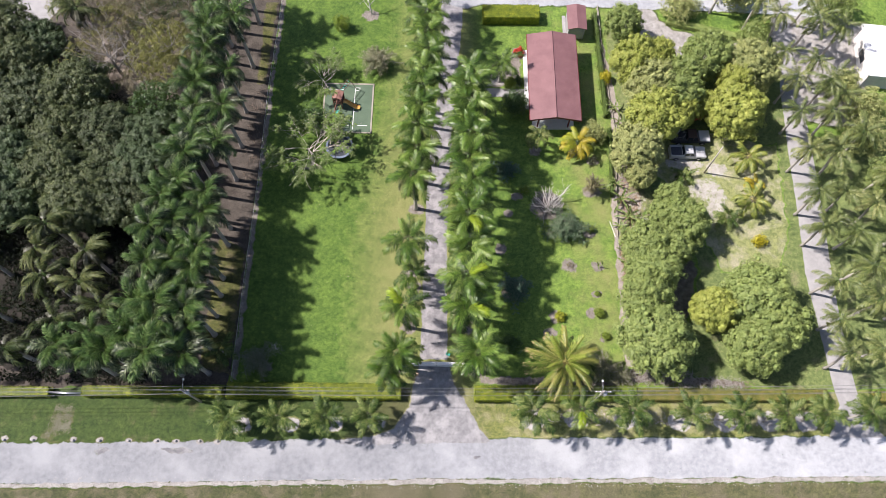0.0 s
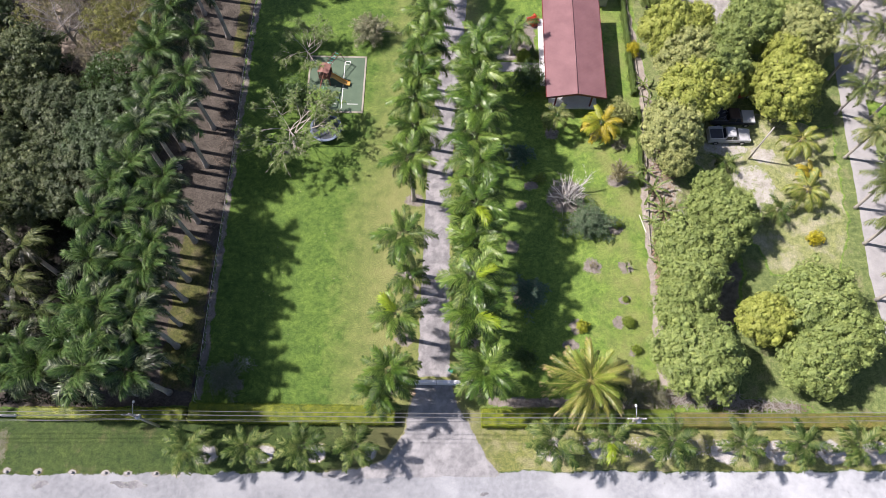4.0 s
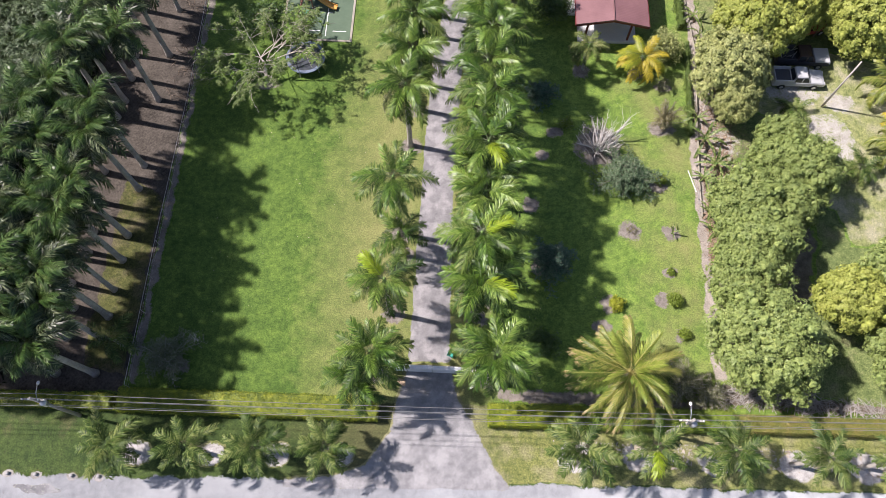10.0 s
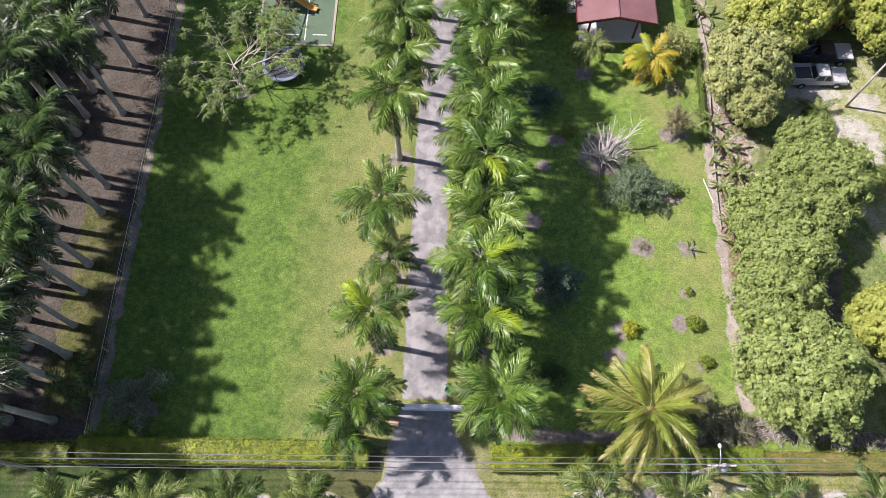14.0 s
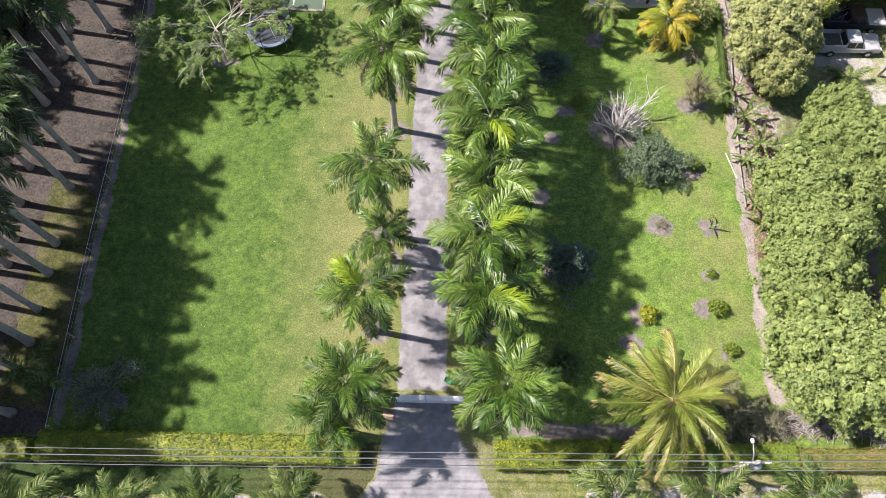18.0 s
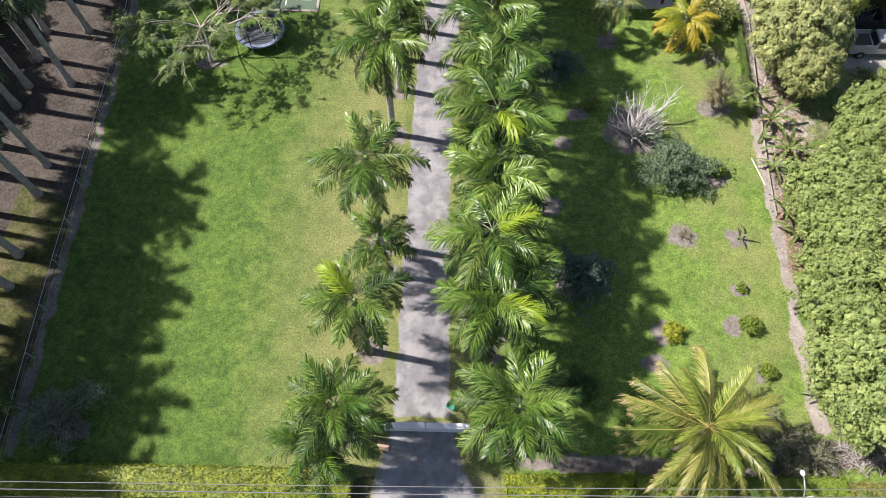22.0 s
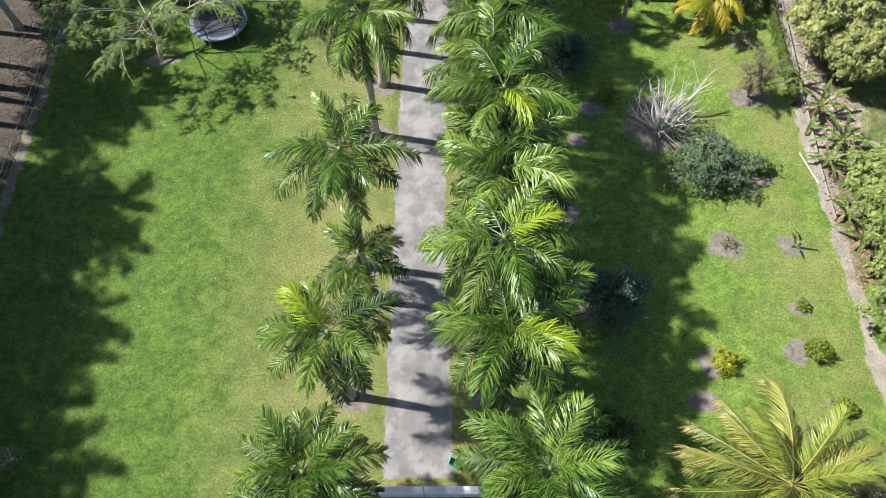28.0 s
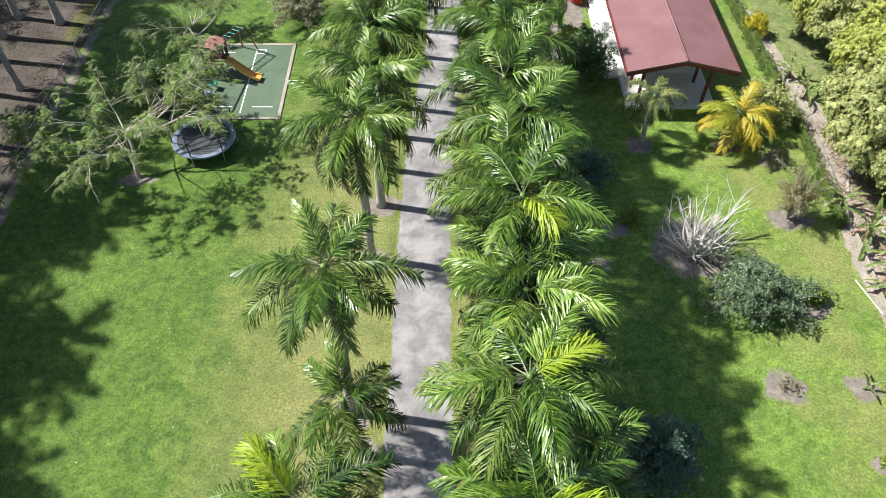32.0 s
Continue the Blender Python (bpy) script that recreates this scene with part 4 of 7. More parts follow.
sheet("compost_ground", [(22.8, 18.2), (23.2, 20.6), (27, 19.4), (38, 18.8), (38.5, 17.8)], 0.03, M_ORCHARD, "brown ground behind the hedge with cuttings", "soil", wobble=0.3, step=1.2, seed=16)
sheet("hedge_soil", [(4.5, 17.5), (4.6, 18.9), (12, 18.9), (22, 18.6), (22, 17.4)], 0.028, M_MULCH, "grey soil strip behind the hedge", "soil", wobble=0.25, step=1.2, seed=17)
sheet("gate_track", [(-49, 9.6), (-47.0, 12), (-46.4, 15.4), (-43.0, 15.4), (-42.6, 12), (-40.5, 9.9)], 0.03, M_TRACK, "muddy wheel track to the field gate", "track", wobble=0.5, step=1.2, seed=18, soft=2.2)
sheet("grove_track", [(-46.8, 17.8), (-46.2, 24), (-43.2, 24), (-42.4, 17.8)], 0.034, M_MULCH, "grey dirt track inside the grove", "track", wobble=0.3, step=1.2, seed=41)
sheet("clearing", [(-50, 56), (-44, 55.5), (-38, 57), (-36, 62), (-37, 74), (-48, 75), (-53, 66), (-51, 60)], 0.03, M_CLEARING, "brown clearing with pale sand and dead litter", "soil", wobble=0.8, step=1.2, seed=20)
sheet("far_yard", [(-75, 68.5), (-60, 70), (-57, 76), (-52, 80), (-75, 84)], 0.03, M_CONC, "grey paved yard behind the trees", "yard", wobble=0.3, step=1.2, seed=21)
sheet("garden_path", [(5.4, 59.2), (11.6, 59.2), (11.6, 60.6), (5.4, 60.6)], 0.06, M_CONC, "white concrete garden path to the house", "path", wobble=0, thick=0.1)
for k, (x, y, rx, ry) in enumerate([(37.0, 43.4, 2.3, 3.4), (37.6, 47.9, 2.2, 1.6), (33.2, 48.6, 3.4, 2.2), (35.6, 41.0, 2.2, 2.4), (35.6, 44.8, 3.6, 3.0), (25.9, 42.6, 1.7, 2.6), (27.4, 40.0, 1.3, 1.0)]):
    sheet("sand_patch", disc(x, y, rx, ry), 0.03 + 0.002 * k, M_PALE, "pale trodden sand in the yard", "sand", wobble=0.7, step=1.0, seed=150 + k, soft=min(rx, ry) * 0.75)
sheet("gravel_patch", [(5.6, 60.8), (8.8, 60.8), (9.0, 62.0), (7.4, 62.8), (5.8, 62.4)], 0.034, M_LIME, "white gravel beside the garden path", "gravel", wobble=0.3, step=0.9, seed=24)
sheet("house_bed", [(6.2, 60.8), (11.0, 60.8), (11.0, 68), (9.6, 68.2), (9.2, 64), (6.4, 63.5)], 0.03, M_MULCH, "mulched flower bed beside the house", "bed", wobble=0.3, step=1.2, seed=22)

BEDS = [(16.5, 33.4, 1.05, 1.0), (20.2, 33.3, 0.85, 0.7), (19.85, 29.6, 0.65, 0.5), (14.3, 26.4, 0.75, 0.85), (19.0, 27.0, 0.6, 0.7), (20.3, 24.0, 0.5, 0.6), (19.3, 37.9, 0.9, 0.6), (13.9, 42.0, 2.1, 2.2), (7.6, 35.5, 0.8, 0.9),
        (8.7, 40.7, 0.75, 0.6), (12.5, 50.4, 0.9, 0.8), (18.0, 50.2, 0.9, 0.7), (20.0, 44.2, 1.3, 0.9), (10.0, 43.3, 0.9, 0.6), (8.6, 29.5, 1.0, 0.8), (-17.9, 47.2, 1.1, 0.6), (-10.0, 65.6, 1.2, 0.9),
        (-11.5, 73.4, 1.3, 1.1), (13.6, 24.4, 0.8, 0.6), (20.5, 48.8, 0.8, 0.5), (-21.7, 19.5, 1.1, 0.8), (10.6, 66.6, 1.0, 0.9)]
BEDS += [(x + 0.15, y, 1.0, 0.85) for x, y in [(-4.95, 19.5), (-4.25, 24.7), (-3.75, 30.1), (-4.0, 32.1), (4.2, 19.4), (2.9, 24.6), (3.6, 26.2), (2.8, 28.0), (3.0, 31.6), (3.3, 33.4), (3.1, 35.5), (2.8, 38.0), (3.4, 40.3), (-3.7, 41.1), (-3.35, 45.1)]]
for k, (x, y, rx, ry) in enumerate(BEDS):
    sheet("planting_bed", disc(x, y, rx * 1.28, ry * 1.28), 0.03 + 0.001 * (k % 4), M_MULCH, "round bed of grey mulch in the lawn" if k < 22 else "bare worn soil round a palm trunk", "planting bed", wobble=0.2, step=1.2, seed=30 + k, soft=min(rx, ry) * 0.6)


# ---- palms ----
FRONDS = [frond_mesh("frond", 100 + k, L, b, 82, 0.94, 0.041, M_FROND, 0.9, 0.5, fine=True, sweep=0.5) for k, (L, b) in enumerate([(3.2, 0.95), (3.4, 1.15), (3.5, 1.35), (3.1, 1.05), (3.4, 1.55)])]
FRONDS_OLD = [frond_mesh("frond", 105 + k, L, b, 70, 0.9, 0.039, M_FROND_OLD, 1.15, 0.5, fine=True, sweep=0.5, tip=M_FROND_DRY) for k, (L, b) in enumerate([(3.1, 1.1), (3.3, 1.4), (3.2, 1.7)])]
FRONDS_HEART = [frond_mesh("young_frond", 110 + k, L, b, 80, 0.9, 0.041, M_FROND_HEART, 0.75, 0.5, fine=True, sweep=0.6) for k, (L, b) in enumerate([(2.5, 0.9), (2.8, 1.2)])]
FRONDS_NEW = [frond_mesh("new_frond", 120, 2.3, 1.0, 72, 0.95, 0.05, M_FROND_NEW, 0.8, 0.4, fine=True, sweep=0.75)]
FRONDS_DRY = [frond_mesh("dry_frond", 121, 2.6, 1.3, 30, 0.6, 0.05, M_FROND_DRY, 0.9, 0.3)]
FRONDS_YOUNG = [frond_mesh("frond", 130 + k, L, b, 54, 0.66, 0.045, M_FROND_YOUNG, 0.8, 0.45, fine=True) for k, (L, b) in enumerate([(2.4, 0.9), (2.6, 1.2), (2.4, 1.5)])]
FRONDS_COCO = [frond_mesh("frond", 140 + k, L, b, 96, 0.84, 0.036, M_FROND_COCO, 1.5, 0.10, 0.18, True, 0.7, M_RIB_GOLD, M_FROND_TAN) for k, (L, b) in enumerate([(4.1, 0.7), (4.6, 1.0), (4.4, 1.35), (4.7, 0.85)])]
FRONDS_COCO_YOUNG = [frond_mesh("young_frond", 146 + k, 3.6, b, 90, 0.74, 0.036, M_FROND_COCO_YOUNG, 1.0, 0.10, 0.18, True, 0.7, M_RIB_GOLD) for k, b in enumerate((0.8, 1.1))]
FRONDS_GOLD = [frond_mesh("frond", 150 + k, L, b, 60, 0.75, 0.05, M_FROND_GOLD, 0.9, 0.25, 0.15, True) for k, (L, b) in enumerate([(2.5, 1.3), (2.7, 1.7), (2.6, 1.0)])]
FRONDS_GOLD_TOP = [frond_mesh("frond", 155 + k, 2.6, b, 60, 0.75, 0.05, M_FROND_LIME, 0.8, 0.25, 0.15, True) for k, b in enumerate((0.9, 1.3))]
FRONDS_YARD = [frond_mesh("frond", 160 + k, L, b, 62, 0.9, 0.055, M_FROND_YARD, 1.1, 0.2, 0.2, True, 0.6, M_RIB_GOLD) for k, (L, b) in enumerate([(2.7, 1.0), (2.9, 1.5)])]
FRONDS_ARCH = [frond_mesh("frond", 170 + k, L, b, 64, 0.5, 0.045, M_FROND_ARCH, 0.7, 0.6, 0.14, True) for k, (L, b) in enumerate([(2.3, 2.3), (2.5, 2.7)])]


def palm(m, seed, height, fronds, count, label, group, category="palm tree", high=76, lowest=-42, shaft=1.3, r0=0.24, r1=0.15, lean=0.0, new_leaf=0, new_az=0.0, hearts=0, dry=0, size=1.0, bark=None):
    """A palm: grey trunk, green crown shaft, and each leaf by itself."""
    rng = random.Random(seed)
    p = thing("palm_tree", m, label, category, group)
    part("trunk", trunk_mesh("trunk", seed, height - shaft, r0, r1, lean=lean, material=bark or M_TRUNK), p)
    if shaft > 0.2:
        s = Shape()
        s.tube([(lean, 0, height - shaft - 0.05), (lean, 0, height - shaft * 0.6), (lean, 0, height - shaft * 0.2), (lean, 0, height + 0.1)], [r1 * 1.15, r1 * 1.3, r1 * 0.95, r1 * 0.6], 10)
        part("crown_shaft", s.mesh("crown_shaft", M_SHAFT, True), p, None, "smooth green crown shaft")
    for k in range(count):
        u = (k + 0.5) / count
        pitch = high + (lowest - high) * u ** 0.6 + rng.uniform(-7, 7)
        az = k * 137.5 + rng.uniform(-14, 14)
        me = fronds[rng.randrange(len(fronds))]
        lab = ""
        if k < new_leaf:
            me, lab, pitch = FRONDS_NEW[0], "bright yellow-green new leaf", 40
            az = new_az
        elif k < new_leaf + hearts:
            me, lab = (FRONDS_COCO_YOUNG if fronds is FRONDS_COCO else FRONDS_HEART)[k % 2], "light green young leaf"
        elif fronds is FRONDS and u > 0.68 and rng.random() < 0.7 and k < count - dry:
            me, lab = FRONDS_OLD[k % 3], "dull olive old leaf"
        elif k >= count - dry:
            me, lab, pitch = FRONDS_DRY[0], "dry grey-brown dead leaf", rng.uniform(-70, -35)
        part("frond", me, p, pose(lean, 0, height - 0.05 + 0.1 * u, 0, -pitch, az) @ Matrix.Scale(size * rng.uniform(0.88, 1.1), 4), lab)
    return p


ROYAL = "mature royal palm with a pale grey trunk beside the drive"
LEFT_ROW = [(-4.95, 19.5, 7.8), (-5.9, 17.75, 6.4), (-4.25, 24.7, 8.8), (-3.75, 30.1, 5.0), (-4.0, 32.1, 10.9), (-3.7, 41.1, 9.9), (-3.35, 45.1, 9.4), (-3.6, 48.2, 9.9), (-3.3, 51.2, 9.8), (-3.0, 54.0, 9.6),
            (-2.7, 56.5, 9.8), (-2.5, 59.8, 9.5), (-2.5, 63.0, 9.6), (-2.6, 66.2, 9.4), (-2.9, 70.0, 9.6), (-3.0, 74.0, 9.5)]
for k, (x, y, h) in enumerate(LEFT_ROW):
    palm(at(x, y, 0, 31 * k), 200 + k, h, FRONDS, (30, 20, 20, 14, 19)[k] if k < 5 else 22, ROYAL, "palms along the drive", high=68, lowest=-46 if k > 4 else -38, hearts=(7, 5, 4, 4, 5)[k] if k < 5 else 5 + k % 3, new_leaf=1 if k == 2 else 0, new_az=140 - 31 * k, dry=1 if k in (0, 1, 5) else 0, size=(0.95, 0.88, 1.0, 0.88, 1.04)[k] if k < 5 else 1.08)
RIGHT_ROW = [(4.2, 19.4, 8.8), (2.9, 24.6, 9.6), (3.6, 26.2, 8.6), (2.8, 28.0, 10.6), (3.0, 31.6, 10.2), (3.3, 33.4, 9.6), (3.1, 35.5, 10.9), (2.8, 38.0, 10.2), (3.4, 40.3, 10.8), (2.9, 43.4, 10.4), (3.2, 46.7, 10.6), (2.8, 49.2, 10.2), (3.2, 51.6, 10.3), (2.9, 54.0, 10.1), (3.3, 56.2, 9.8)]
for k, (x, y, h) in enumerate(RIGHT_ROW):
    palm(at(x, y, 0, 47 * k), 300 + k, h, FRONDS, 30 if k == 0 else 21, ROYAL, "palms along the drive", high=68, lowest=-34 if k == 0 else -44, hearts=8 if k == 0 else 5 + k % 3, new_leaf=1 if k in (1, 3, 6) else 0, new_az=(-20 if k == 1 else 25 if k == 3 else -60) - 47 * k, dry=1 if k in (0, 5) else 0, size=1.06 if k == 0 else 1.15)
palm(at(7.8, 61.8, 0, 20), 340, 4.6, FRONDS, 13, "royal palm standing in the garden by the house", "palms along the drive", size=0.9)

ROADSIDE = [(-23.9, 12.4), (-18.1, 12.6), (-12.9, 12.8), (-8.0, 13.0), (10.6, 13.6), (15.9, 13.9), (21.7, 14.0), (28.2, 13.8), (33.7, 13.9), (39.0, 14.0), (43.4, 14.1), (48.2, 14.3)]
for k, (x, y) in enumerate(ROADSIDE):
    sick = k in (5, 7, 9)
    palm(at(x, y, 0, 53 * k), 360 + k, (4.5 if k < 4 else 5.6) + 0.3 * (k % 3), FRONDS_YOUNG, 20, "young palm on the road verge with some dead leaves" if sick else "young green palm on the road verge", "palms along the road", shaft=0.9, r0=0.17, r1=0.11,
         high=78, lowest=-35, dry=8 if sick else 4 if k > 3 else 2, new_leaf=1 if k == 5 else 0, size=1.15 if k in (0, 4, 6) else 1.0)
    sheet("mulch_ring", disc(x + 0.45, y - 0.1, 1.4 if k < 4 else 1.7, 1.2 if k < 4 else 1.45), 0.04, M_RUBBLE, "ring of pale stones round a young palm", "mulch ring", wobble=0.2, step=0.5, seed=70 + k, soft=0.5)
palm(at(14.35, 19.3, 0, 12), 380, 5.8, FRONDS_COCO, 42, "large coconut palm with yellowing leaves behind the hedge", "", shaft=0.1, r0=0.26, r1=0.2, high=82, lowest=-22, bark=M_TRUNK_DARK, size=0.98, hearts=7)
palm(at(18.05, 50.4, 0, 40), 381, 2.6, FRONDS_GOLD + FRONDS_GOLD_TOP, 17, "golden yellow dwarf coconut palm on the lawn", "", shaft=0.1, r0=0.16, r1=0.12, high=72, lowest=-30, bark=M_TRUNK_DARK)
palm(at(12.7, 50.65, 0, 70), 382, 3.6, FRONDS_ARCH, 11, "small arching palm with a slim grey trunk", "", shaft=0.8, r0=0.15, r1=0.1, high=62, lowest=5)
palm(at(-26.4, 20.8, 0, 10), 383, 2.4, FRONDS_YOUNG, 10, "small dark palm at the corner of the grove", "", shaft=0.3, r0=0.13, r1=0.1)
for k, (x, y, h) in enumerate([(40.7, 48.4, 3.2), (40.6, 42.2, 2.6), (37.6, 40.2, 1.4), (41.6, 44.9, 2.0), (32.6, 46.6, 0.8)]):
    palm(at(x, y, 0, 61 * k), 390 + k, h, (FRONDS_YARD, FRONDS_YARD, FRONDS_YOUNG, FRONDS_GOLD, FRONDS_YOUNG)[k], 13, "low coconut palm in the sandy yard", "palms in the yard", shaft=0.1, r0=0.15, r1=0.11, high=70, lowest=-20, bark=M_TRUNK_DARK, size=(0.92, 0.9, 0.85, 0.62, 0.8)[k])

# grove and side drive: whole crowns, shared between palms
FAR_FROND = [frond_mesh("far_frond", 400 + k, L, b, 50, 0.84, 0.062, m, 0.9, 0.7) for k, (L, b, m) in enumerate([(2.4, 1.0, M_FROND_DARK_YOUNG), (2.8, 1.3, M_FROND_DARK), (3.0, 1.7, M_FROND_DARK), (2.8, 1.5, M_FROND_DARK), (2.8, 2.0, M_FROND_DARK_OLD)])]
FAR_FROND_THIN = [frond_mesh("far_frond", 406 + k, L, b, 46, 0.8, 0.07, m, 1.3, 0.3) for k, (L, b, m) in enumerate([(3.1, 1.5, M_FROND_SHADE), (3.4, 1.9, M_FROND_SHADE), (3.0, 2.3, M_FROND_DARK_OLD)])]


def crown_of(name, fronds, seed, count, high=80, lowest=-45, size=1.0):
    """A whole palm crown in one mesh."""
    rng = random.Random(seed)
    s, idx = Shape(), []
    kinds = []
    for f in fronds:
        kinds += [k for k in f.materials if k not in kinds]
    for k in range(count):
        u = (k + 0.5) / count
        j = rng.randrange(len(fronds))
        if len(fronds) == 5:
            j = 0 if u < 0.22 or rng.random() < 0.06 else 4 if u > 0.7 and rng.random() < 0.7 else 1 + j % 3
        me = fronds[j]
        m = pose(0, 0, 0, 0, -(high + (lowest - high) * u ** 0.85 + rng.uniform(-14, 14)), k * 137.5 + rng.uniform(-24, 24)) @ Matrix.Scale(size * rng.uniform(0.78, 1.12), 4)
        n = len(s.v)
        s.v.extend(tuple(m @ v.co) for v in me.vertices)
        for p in me.polygons:
            s.f.append(tuple(n + i for i in p.vertices))
            idx.append(kinds.index(me.materials[p.material_index]))
    out = s.mesh(name, kinds[0])
    for extra in kinds[1:]:
        out.materials.append(extra)
    out.polygons.foreach_set("material_index", idx)
    return out


GROVE_LABEL = "tall royal palm with a pale trunk in the dense grove"


def far_palm(seed, h, label, group, fronds, lean=0.0, size=1.0, leaves=22, stout=0.25):
    p = thing("palm_tree", Matrix.Identity(4), label, "palm tree", group)
    part("trunk", trunk_mesh("trunk", seed, h - 1.2, stout, stout * 0.64, lean=lean), p)
    s = Shape()
    s.tube([(lean, 0, h - 1.25), (lean, 0, h - 0.6), (lean, 0, h)], [stout * 0.76, stout * 0.8, stout * 0.36], 8)
    part("crown_shaft", s.mesh("crown_shaft", M_SHAFT, True), p)
    part("crown", crown_of("crown", fronds, seed, leaves, high=68, lowest=-52, size=size), p, pose(lean, 0, h - 0.05))
    return p


def rows_of(models, spots, seed):
    """Sets the models down at their spots, turned and scaled a little differently each time."""
    rng = random.Random(seed)
    used = set()
    for x, y in spots:
        k = rng.randrange(len(models))
        m = at(x, y, 0, rng.uniform(0, 360), rng.uniform(0.9, 1.1))
        if k in used:
            copy_thing(models[k], m)
        else:
            models[k].matrix_basis = m
            used.add(k)


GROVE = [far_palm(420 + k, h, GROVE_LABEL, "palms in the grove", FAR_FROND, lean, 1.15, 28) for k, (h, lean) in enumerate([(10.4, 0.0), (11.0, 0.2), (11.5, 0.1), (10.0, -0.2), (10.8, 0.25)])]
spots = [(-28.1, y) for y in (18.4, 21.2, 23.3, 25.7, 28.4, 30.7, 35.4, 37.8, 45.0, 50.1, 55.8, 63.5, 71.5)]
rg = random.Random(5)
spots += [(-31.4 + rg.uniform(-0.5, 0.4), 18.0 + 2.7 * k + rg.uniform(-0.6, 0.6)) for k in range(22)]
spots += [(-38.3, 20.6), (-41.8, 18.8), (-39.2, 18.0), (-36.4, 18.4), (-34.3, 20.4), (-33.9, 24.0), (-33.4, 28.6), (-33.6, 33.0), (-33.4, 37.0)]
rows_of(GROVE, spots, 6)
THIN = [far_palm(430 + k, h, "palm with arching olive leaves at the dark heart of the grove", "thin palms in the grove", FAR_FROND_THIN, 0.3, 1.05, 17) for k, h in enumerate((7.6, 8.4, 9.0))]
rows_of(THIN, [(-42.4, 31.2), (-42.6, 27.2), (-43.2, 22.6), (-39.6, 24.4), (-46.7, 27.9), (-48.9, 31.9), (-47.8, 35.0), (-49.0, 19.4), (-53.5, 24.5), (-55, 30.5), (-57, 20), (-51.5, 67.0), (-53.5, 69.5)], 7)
SIDE = [far_palm(440 + k, h, "tall palm lining the concrete side drive", "palms along the side drive", FRONDS_SIDE, lean, 1.05, 19, 0.18) for FRONDS_SIDE in [[frond_mesh("far_frond", 410 + j, 2.8, b, 44, 0.66, 0.05, M_FROND_SIDE, 0.9, 0.5) for j, b in enumerate((0.9, 1.2, 1.5))]]
        for k, (h, lean) in enumerate([(6.6, 0.5), (6.9, 0.2), (6.2, 0.6)])]
spots = [(47.2, y) for y in (20.5, 25.4, 30.2, 36.9, 41.4, 47.8, 54, 59, 64, 69)] + [(51.4, y) for y in (21.8, 27.0, 32, 36.5, 42, 47.5, 53.5, 58, 62, 68.5)]
spots += [(53.6, 57), (55.5, 67.5), (52, 73), (56, 27), (55.5, 33), (54.5, 40), (57, 45), (58, 37), (44.5, 72), (40, 75), (55, 50.5)]
rows_of(SIDE, spots, 8)


# ---- broad-leaved trees and shrubs ----
def tree(name, m, seed, crown, base, height, radius, spread, label, category, group="", bark=None, forks=6, levels=1):
    """Trunk, limbs and a crown whose middle is base metres up."""
    t = thing(name, m, label, category, group)
    part("trunk", limbs_mesh("trunk", seed, height, spread, radius, bark or M_BARK, forks, levels), t)
    part("crown", crown, t, pose(0, 0, base))
    return t


def orchard(material, label, seed, spots, rx=4.1, rz=3.7, lobes=460, lobe_r=0.54, leaves=16):
    """Mango trees: two shapes, turned and scaled."""
    rng = random.Random(seed)
    models = []
    for k in range(2):
        c = crown_mesh("crown", seed + k, rx, rx * (0.92 + 0.1 * k), rz, lobes, lobe_r, leaves, 0.19, 0.068, material, -0.35, tufts=0, inner=0.55, whorl=9)
        models.append(tree("mango_tree", Matrix.Identity(4), seed + k, c, 4.2, 4.6, 0.3, 0.8, label, "tree", "mango trees"))
    for k, (x, y, s, sz) in enumerate(spots):
        m = pose(x, y, 0, 0, 0, rng.uniform(0, 360)) @ Matrix.Diagonal((s, s, sz, 1))
        if k < 2:
            models[k].matrix_basis = m
        else:
            copy_thing(models[k % 2], m)


orchard(M_MANGO, "dense rounded mango tree with dark green leaves", 500, [(25.6, 22.4, 1.02, 1.0), (24.9, 28.0, 0.72, 0.85), (26.2, 31.6, 0.8, 0.85), (29.0, 34.8, 0.85, 0.9), (25.8, 34.9, 0.74, 0.8), (29.0, 39.0, 0.82, 0.85), (31.0, 38.2, 0.7, 0.85), (29.8, 41.8, 0.7, 0.8), (38.2, 28.2, 0.98, 1.0), (37.4, 22.3, 1.1, 1.05), (40.4, 24.6, 0.8, 1.0),
                                                                               (33.3, 60.6, 0.95, 1.05), (31.6, 57.2, 0.75, 1.0), (25.6, 69.8, 0.85, 0.95), (36.6, 63.6, 0.8, 1.0)])
orchard(M_MANGO_GOLD, "dense mango tree with fresh yellow-green leaves", 520, [(33.2, 26.6, 0.68, 0.85), (39.4, 54.6, 0.92, 1.0), (36.2, 55.9, 0.66, 0.95), (28.6, 53.6, 0.95, 1.0), (32.6, 54.6, 0.62, 1.0), (26.6, 62.6, 0.85, 1.0), (30.0, 64.0, 0.85, 1.0), (40.2, 59.5, 0.6, 0.9)])
orchard(M_MANGO_OLIVE, "olive-leaved tree with paler, thinner foliage", 540, [(25.6, 48.8, 0.88, 0.9), (42.4, 62.0, 0.9, 1.0), (26.2, 45.5, 0.55, 0.75), (28.3, 58.5, 0.9, 1.0)], lobes=460, lobe_r=0.52, leaves=15)

